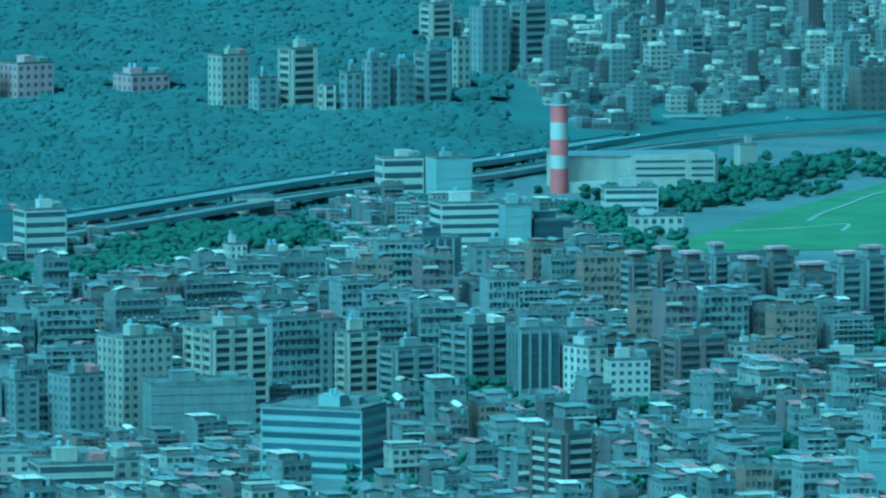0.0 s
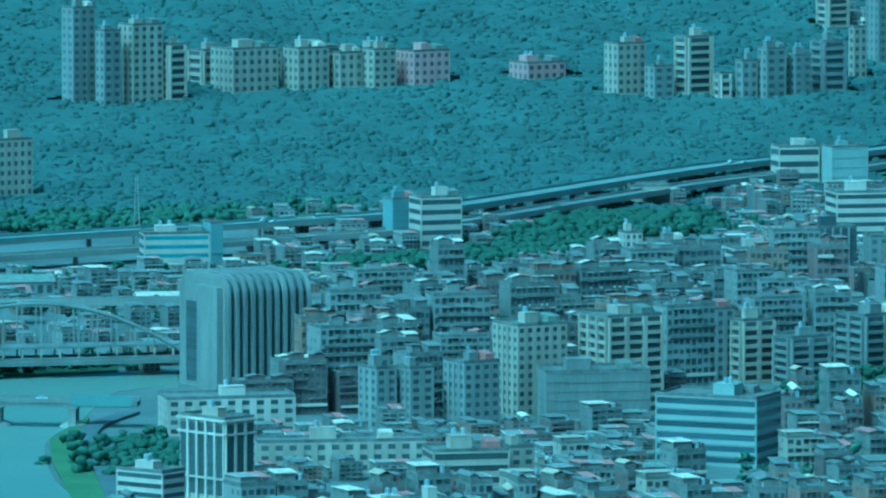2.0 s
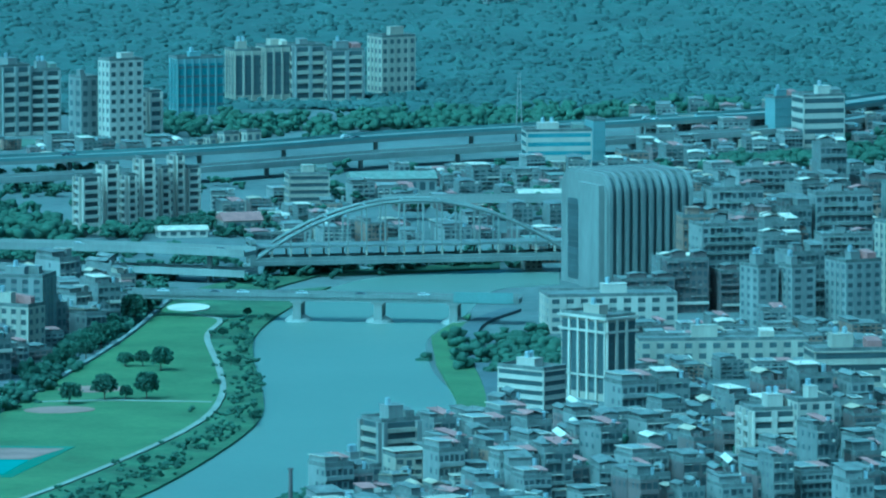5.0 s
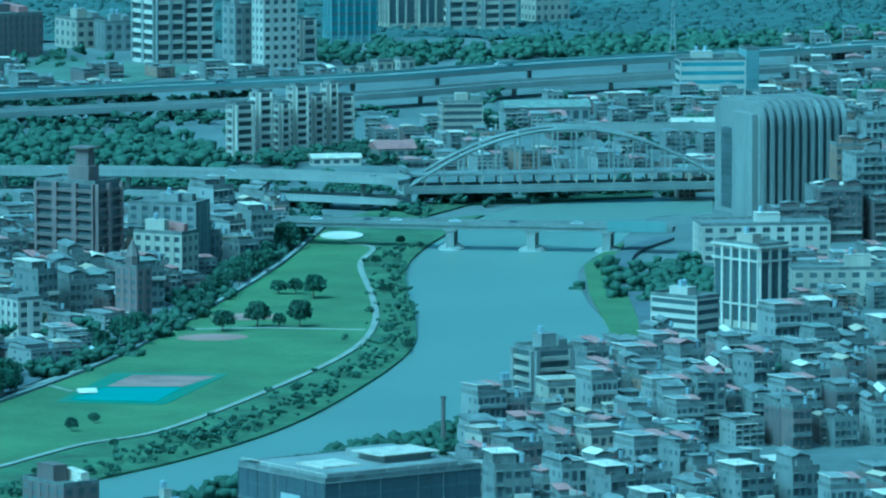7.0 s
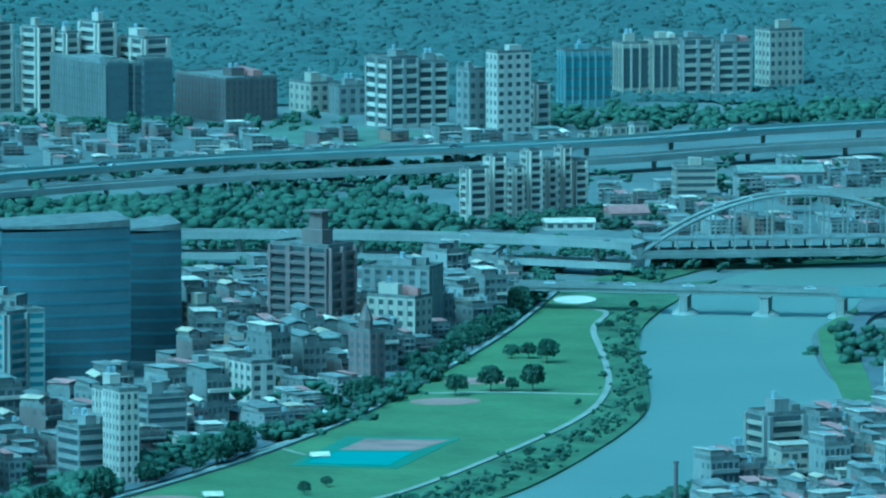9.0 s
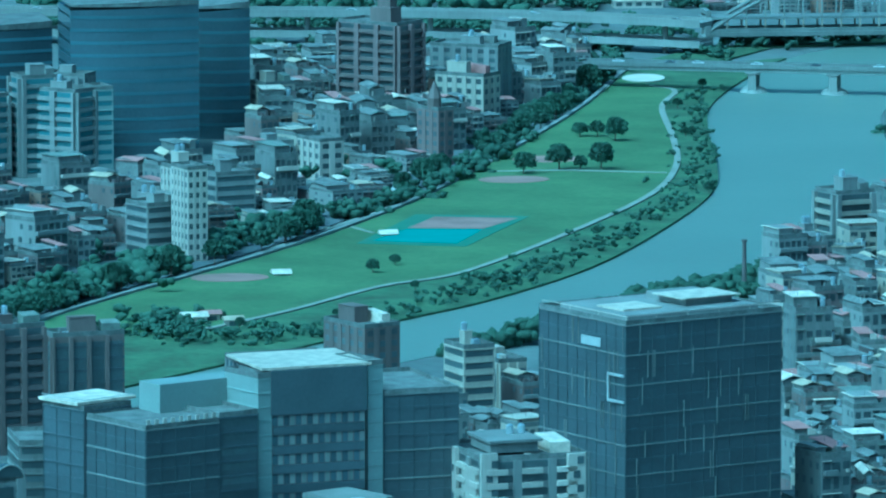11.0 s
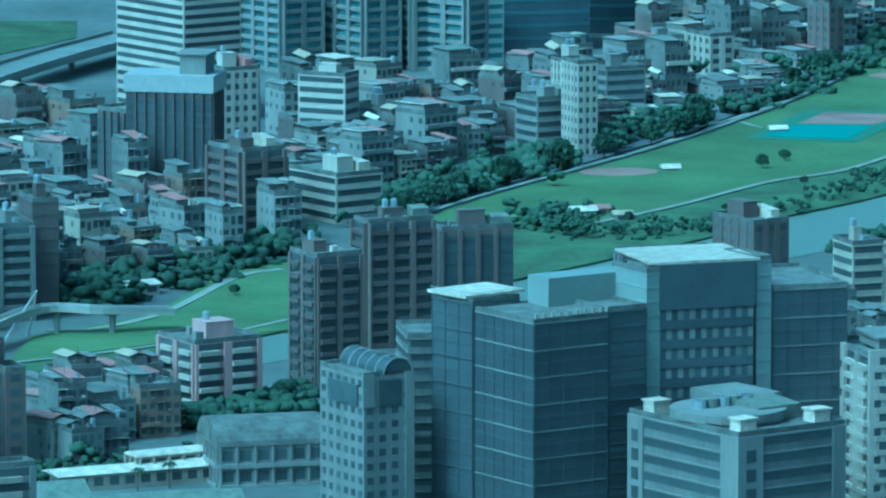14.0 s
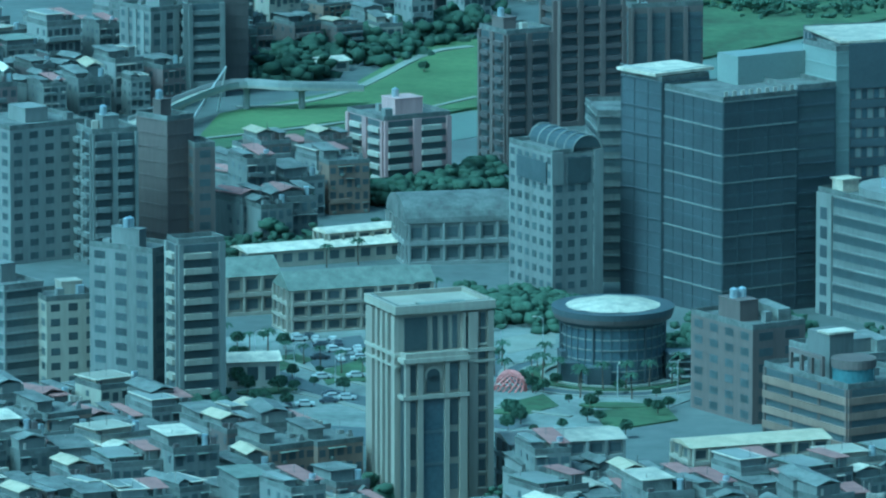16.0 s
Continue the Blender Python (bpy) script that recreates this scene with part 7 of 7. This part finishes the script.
# ---- far rooftops, too small and many to count ----
def far_block(heaps, x, y, z, turn, w, d, h, wall, tin, rng):
    """A small block with window rows, a parapet and a tin roofed room."""
    m = pose(x, y, z, 0, 0, turn)
    n = max(1, round(h / 3.2))
    rows = [(wall, (-w / 2, -d / 2, -4, w / 2, d / 2, h)), (tin, (-w * rng.uniform(0.2, 0.5), -d * 0.45, h, w * rng.uniform(0.1, 0.5), d * 0.45, h + rng.uniform(0.8, 2.6)))]
    for k in range(n):
        a = h * k / n
        rows.append(("glass", (-w * 0.46, -d / 2 - 0.1, a + 1.0, w * 0.46, -d / 2, a + 2.3)))
        rows.append(("glass", (-w / 2 - 0.1, -d * 0.3, a + 1.0, -w / 2, d * 0.3, a + 2.3)))
    for i in range(1, round(w / 3.5)):
        rows.append((wall, (-w / 2 + i * 3.5 - 0.6, -d / 2 - 0.25, 0, -w / 2 + i * 3.5 + 0.6, -d / 2 - 0.1, h)))
    for ma, r in rows:
        box_into(heaps.setdefault(ma, bmesh.new()), m, *r)


def box_into(bm, m, x0, y0, z0, x1, y1, z1):
    v = [bm.verts.new(m @ Vector(p)) for p in ((x0, y0, z0), (x1, y0, z0), (x1, y1, z0), (x0, y1, z0), (x0, y0, z1), (x1, y0, z1), (x1, y1, z1), (x0, y1, z1))]
    for f in ((4, 5, 6, 7), (0, 1, 5, 4), (1, 2, 6, 5), (2, 3, 7, 6), (3, 0, 4, 7)):
        bm.faces.new([v[i] for i in f])


rng = random.Random(21)
heaps, n = {}, 0
road = sorted((math.degrees(math.atan2(-p.x, p.y)), p.length) for p in smooth([(-63, 3937), (16, 4040), (79, 4168), (143, 4274), (246, 4378), (360, 4470)], 8))
while n < 2300:
    a, d = rng.uniform(-4.6, 0.8), rng.uniform(4230, 4900)
    x, y = -d * math.sin(radians(a)), d * math.cos(radians(a))
    if not free(x, y, 3) or noise.noise((x * 0.004, y * 0.004, 7)) < -0.12 or inside(x, y, GREENS[5]) or d < 4230 + max(0.0, a + 1.0) * 280:
        continue
    if d < np.interp(a, [q[0] for q in road], [q[1] for q in road]) + 35:
        continue
    tall = rng.random() < 0.06
    far_block(heaps, x, y, rise(x, y), 24 + rng.uniform(-9, 9), rng.uniform(5, 12), rng.uniform(5, 10), rng.uniform(14, 28) if tall else rng.choice([3, 4, 5, 6, 7, 9]), rng.choice(["grey", "concrete", "concrete", "brown", "grey", "cream", "shade"]), rng.choice(["roof", "tin_white", "tin_grey", "concrete", "tin_green", "roof"]), rng)
    n += 1
for ma, bm in heaps.items():
    tagged(new("far_rooftops", finish("far_rooftops", bm, ma)), "crowded low blocks of the far town", "houses", "", "stuff")


# ---- the plaza ----
sheet("planting_bed", [(-435, 1659), (-427, 1676), (-421, 1670), (-427, 1649)], 0.35, "rough", "green planting bed on the plaza", "planting")
sheet("planting_bed", [(-417, 1657), (-411, 1672), (-406, 1659), (-411, 1642)], 0.35, "rough", "green planting bed on the plaza", "planting")
sheet("planting_bed", [(-370, 1628), (-363, 1643), (-357, 1631), (-364, 1614)], 0.35, "rough", "green planting bed on the plaza", "planting")
sheet("planting_bed", [(-349, 1627), (-335, 1637), (-329, 1622), (-341, 1607)], 0.35, "rough", "green planting bed on the plaza", "planting")
sheet("planting_bed", [(-386, 1705), (-377, 1718), (-373, 1701), (-381, 1687)], 0.3, "path", "pale paved court on the plaza", "planting")
sheet("planting_bed", [(-423, 1600), (-390, 1598), (-386, 1581), (-419, 1585)], 0.3, "asphalt", "asphalt street along the plaza", "planting")
sheet("planting_bed", [(-430, 1687), (-418, 1701), (-408, 1672), (-418, 1660)], 0.3, "asphalt", "asphalt car park on the plaza", "planting")


# rings of steps and planting round the pavilion, paths and lawns over the plaza
def ring_line(cx, cy, r, a0=0.0, a1=360.0, n=48):
    return [Vector((cx + r * math.cos(radians(a0 + (a1 - a0) * i / n)), cy + r * math.sin(radians(a0 + (a1 - a0) * i / n)), 0)) for i in range(n + 1)]


for r, half, top, ma, name, text in ((15.4, 0.5, 0.8, "path", "plaza_step", "pale curved step round the pavilion"), (17.2, 1.2, 0.5, "rough", "planting_ring", "curved planting bed round the pavilion"), (20.2, 0.7, 0.45, "path", "plaza_step", "pale curved kerb round the pavilion"), (24.6, 0.6, 0.35, "path", "plaza_step", "pale curved kerb round the pavilion")):
    tagged(new(name, finish(name, ribbon(ring_line(-353, 1668, r, 150, 395), half, 0.15, top), ma)), text, "step" if ma == "path" else "planting", "", "structure")
tagged(new("drive", finish("drive", ribbon(ring_line(-353, 1668, 22.4, 150, 395), 1.5, 0.15, 0.32), "asphalt")), "dark curved drive round the pavilion", "road", "", "structure")
for line, half, ma, text in (
        ([(-440, 1668), (-415, 1640), (-392, 1622), (-360, 1606)], 3.2, "asphalt", "asphalt lane across the plaza"),
        ([(-436, 1678), (-412, 1652), (-388, 1634), (-352, 1620)], 0.9, "path", "pale footway across the plaza"),
        ([(-405, 1704), (-400, 1672), (-384, 1648), (-379, 1628)], 1.1, "path", "pale footway across the plaza"),
        ([(-428, 1640), (-404, 1624), (-380, 1600)], 0.8, "path", "pale footway across the plaza"),
        ([(-395, 1712), (-384, 1682), (-378, 1660)], 2.4, "asphalt", "asphalt lane beside the pavilion")):
    tagged(new("plaza_way", finish("plaza_way", ribbon(smooth(line), half, 0.1, 0.3 if ma == "asphalt" else 0.42), ma)), text, "path", "", "structure")
for cx, cy, rx, ry, turn in ((-398, 1690, 7, 4, 40), (-390, 1664, 6, 3.4, 70), (-402, 1652, 8, 3, 35), (-422, 1632, 7, 3, 35), (-384, 1612, 8, 3, 20), (-430, 1668, 6, 3, 50), (-345, 1634, 8, 3, 10), (-366, 1622, 5, 2.5, 20)):
    disc("planting_bed", cx, cy, rx, ry, turn, 0.5, "rough", "green planting bed on the plaza", "planting")


def palm(h):
    t = thing("palm_tree", 0, 0, 0, "slim palm with drooping dark green fronds", "palm tree", "palms on the plaza")
    bm = bmesh.new()
    rod(bm, (0, 0, -0.3), (0.2, 0.1, h * 0.55), 0.24, 7, 0.17)
    rod(bm, (0.2, 0.1, h * 0.55), (0.25, 0.1, h), 0.17, 7, 0.12)
    part("trunk", bm, "bark", t)
    bm = bmesh.new()
    for i in range(12):
        a, up = i * math.tau / 12 + 0.2 * (i % 2), 0.5 + 0.5 * (i % 3)
        c, q = math.cos(a), math.sin(a)
        spine = [(0.0, 0.0, 0.12), (0.9, up * 0.7, 0.42), (1.8, up * 0.5, 0.36), (2.6, -0.5, 0.06)]
        rows = [[bm.verts.new((0.25 + r * c - side * w * q, 0.1 + r * q + side * w * c, h + z - abs(side) * w * 0.4)) for side in (-1, 0, 1)] for r, z, w in spine]
        for m, n in zip(rows, rows[1:]):
            for k in (0, 1):
                bm.faces.new((m[k], m[k + 1], n[k + 1], n[k]))
    part("fronds", bm, "leaf", t)
    return t


def street_lamp():
    t = thing("street_lamp", 0, 0, 0, "tall grey street lamp with a curved arm", "street lamp", "street lamps on the plaza")
    bm = bmesh.new()
    rod(bm, (0, 0, 0), (0, 0, 7.4), 0.13, 7, 0.08)
    part("pole", bm, "frame", t)
    bm = bmesh.new()
    rod(bm, (0, 0, 7.3), (0.9, 0, 7.9), 0.07, 6)
    rod(bm, (0.9, 0, 7.9), (1.8, 0, 7.95), 0.06, 6)
    arm = part("arm", bm, "frame", t)
    part("lamp_head", boxes((1.5, -0.18, 7.8, 2.3, 0.18, 8.0)), "white", arm)
    return t


rng = random.Random(17)
spots = [(-353 + r * math.cos(radians(a)), 1668 + r * math.sin(radians(a))) for r, a in [(17.2, b) for b in range(165, 400, 18)] + [(26.5, b) for b in range(170, 360, 24)]]
spots += [(-444 + 5.5 * i, 1682 - 4.4 * i) for i in range(11)] + [(-412 + 3.2 * i, 1702 - 7.5 * i) for i in range(8)] + [(-428, 1736), (-420, 1742), (-412, 1748), (-446, 1784), (-440, 1790), (-424, 1806)]
first = palm(6.0)
for i, (x, y) in enumerate(spots):
    if free(x, y, -1.5) or i < 22:
        m = pose(x + rng.uniform(-0.8, 0.8), y + rng.uniform(-0.8, 0.8), 0.2, 0, 0, rng.uniform(0, 360)) @ Matrix.Scale(rng.uniform(0.7, 1.15), 4)
        if i:
            copy_thing(first, m)
        else:
            first.matrix_basis = m
first = street_lamp()
for i, (x, y, turn) in enumerate([(-432, 1660, 40), (-420, 1648, 40), (-408, 1637, 40), (-396, 1628, 40), (-382, 1620, 20), (-368, 1612, 20), (-398, 1684, 110), (-394, 1668, 110), (-386, 1652, 110), (-374, 1692, 200), (-380, 1676, 200), (-346, 1640, 90), (-334, 1646, 90)]):
    if i:
        copy_thing(first, pose(x, y, 0.2, 0, 0, turn))
    else:
        first.matrix_basis = pose(x, y, 0.2, 0, 0, turn)


# ---- cars, mast, sculpture ----
def car(paint):
    t = thing("car", 0, 0, 0, "small %s car on the road" % ("white" if paint == "car_white" else "dark"), "car", "cars on the roads")
    bm = boxes((-2.1, -0.85, 0.35, 2.1, 0.85, 0.95))
    v = [bm.verts.new(p) for p in ((-1.5, -0.8, 0.95), (1.2, -0.8, 0.95), (1.2, 0.8, 0.95), (-1.5, 0.8, 0.95), (-1.0, -0.65, 1.5), (0.6, -0.65, 1.5), (0.6, 0.65, 1.5), (-1.0, 0.65, 1.5))]
    for f in ((4, 5, 6, 7), (0, 1, 5, 4), (1, 2, 6, 5), (2, 3, 7, 6), (3, 0, 4, 7)):
        bm.faces.new([v[i] for i in f])
    part("body", bm, paint, t)
    part("window_band", boxes((-1.25, -0.78, 1.02, 0.95, 0.78, 1.36)), "glass", t)
    bm = bmesh.new()
    for x in (-1.3, 1.3):
        rod(bm, (x, -0.9, 0.33), (x, 0.9, 0.33), 0.33, 8)
    tagged(part("wheel_set", bm, "rubber", t), kind="stuff")
    return t


CARS = [car("car_white"), car("car_dark")]
DRIVE = []
for line, z, side in ((smooth([(-768, 3141), (-674, 3259), (-593, 3346), (-449, 3445), (-367, 3528), (-249, 3622), (-185, 3694), (-63, 3937), (16, 4040), (79, 4168), (143, 4274), (246, 4378)], 8), 9.06, 4), (smooth([(-768, 3141), (-674, 3259), (-593, 3346), (-449, 3445), (-367, 3528), (-249, 3622), (-185, 3694), (-63, 3937), (16, 4040), (79, 4168), (143, 4274), (246, 4378)], 8), 9.06, -4), (smooth([(-686, 2988), (-550, 3004), (-480, 3010), (-416, 3003), (-370, 2990)], 8), 12.56, 2.5), (LEVEE, 0.5, 14)):
    for i in range(3, len(line) - 2, 9 if z > 1 else 7):
        d = line[i + 1] - line[i]
        n = Vector((d.y, -d.x, 0)).normalized() * side
        DRIVE.append((line[i].x + n.x, line[i].y + n.y, z, math.degrees(math.atan2(d.y, d.x))))
(qx, qy), (rx, ry) = (-394, 2870), (-265, 2864)
for f in (0.05, 0.2, 0.28, 0.45, 0.62, 0.8):
    DRIVE.append((qx + (rx - qx) * f, qy + (ry - qy) * f, 9.76, math.degrees(math.atan2(ry - qy, rx - qx))))
rng = random.Random(9)
first = [True, True]
for x, y, z, turn in [(-411, 1672, 0.2, 25), (-430, 1691, 0.2, 25), (-415, 1677, 0.2, 28), (-420, 1688, 0.2, 110), (-419, 1680, 0.2, 28), (-422, 1691, 0.2, 110), (-423, 1685, 0.2, 25), (-415, 1670, 0.2, 110), (-414, 1682, 0.2, 110), (-423, 1688, 0.2, 25), (-431, 1693, 0.2, 110), (-423, 1687, 0.2, 28), (-420, 1671, 0.2, 25), (-420, 1681, 0.2, 110), (-428, 1694, 0.2, 20), (-426, 1691, 0.2, 110), (-410, 1618, 0.2, 20), (-414, 1649, 0.2, 28), (-403, 1627, 0.2, 20), (-406, 1623, 0.2, 20), (-406, 1627, 0.2, 20), (-414, 1618, 0.2, 110), (-407, 1652, 0.2, 28), (-407, 1630, 0.2, 20)] + DRIVE:
    i = 0 if rng.random() < 0.6 else 1
    if first[i]:
        CARS[i].matrix_basis, first[i] = pose(x, y, z, 0, 0, turn), False
    else:
        copy_thing(CARS[i], pose(x, y, z, 0, 0, turn))


def lattice_mast(x, y):
    t = thing("lattice_mast", x, y, 0, "slim grey lattice radio mast", "mast")
    h = 34
    for i, (a, b) in enumerate(((-1, -1), (1, -1), (1, 1), (-1, 1))):
        bm = bmesh.new()
        rod(bm, (a * 1.6, b * 1.6, -1), (a * 0.4, b * 0.4, h), 0.28, 4, 0.14)
        part("leg", bm, "grey", t)
    bm = bmesh.new()
    for k in range(11):
        z0, z1 = k * 3, k * 3 + 3
        r0, r1 = 1.6 - 1.2 * z0 / h, 1.6 - 1.2 * z1 / h
        rod(bm, (-r0, -r0, z0), (r1, -r1, z1), 0.1, 4)
        rod(bm, (-r0, r0, z0), (-r1, -r1, z1), 0.1, 4)
    part("bracing", bm, "grey", t)


lattice_mast(-319, 3574)
t = thing("brick_smokestack", -277, 2334, 0, "slim dark brick smokestack by the river", "smokestack")
bm = bmesh.new()
rod(bm, (0, 0, -1), (0, 0, 17), 0.8, 10, 0.6)
rod(bm, (0, 0, 16.4), (0, 0, 17), 0.9, 10)
part("shaft", bm, "shade", t)
t = thing("sculpture", -371, 1646, 0, "coral red openwork plaza sculpture", "sculpture")
rng = random.Random(4)
for i in range(16):
    a = math.tau * i / 16
    bm = bmesh.new()
    pts = [(3.6 * math.cos(a + k * 0.35) * math.cos(k * math.pi / 10), 2.6 * math.sin(a + k * 0.35) * math.cos(k * math.pi / 10), 4.6 * math.sin(k * math.pi / 10)) for k in range(6)]
    for p, q in zip(pts, pts[1:]):
        rod(bm, p, q, 0.22, 4)
    part("rib", bm, "coral", t)
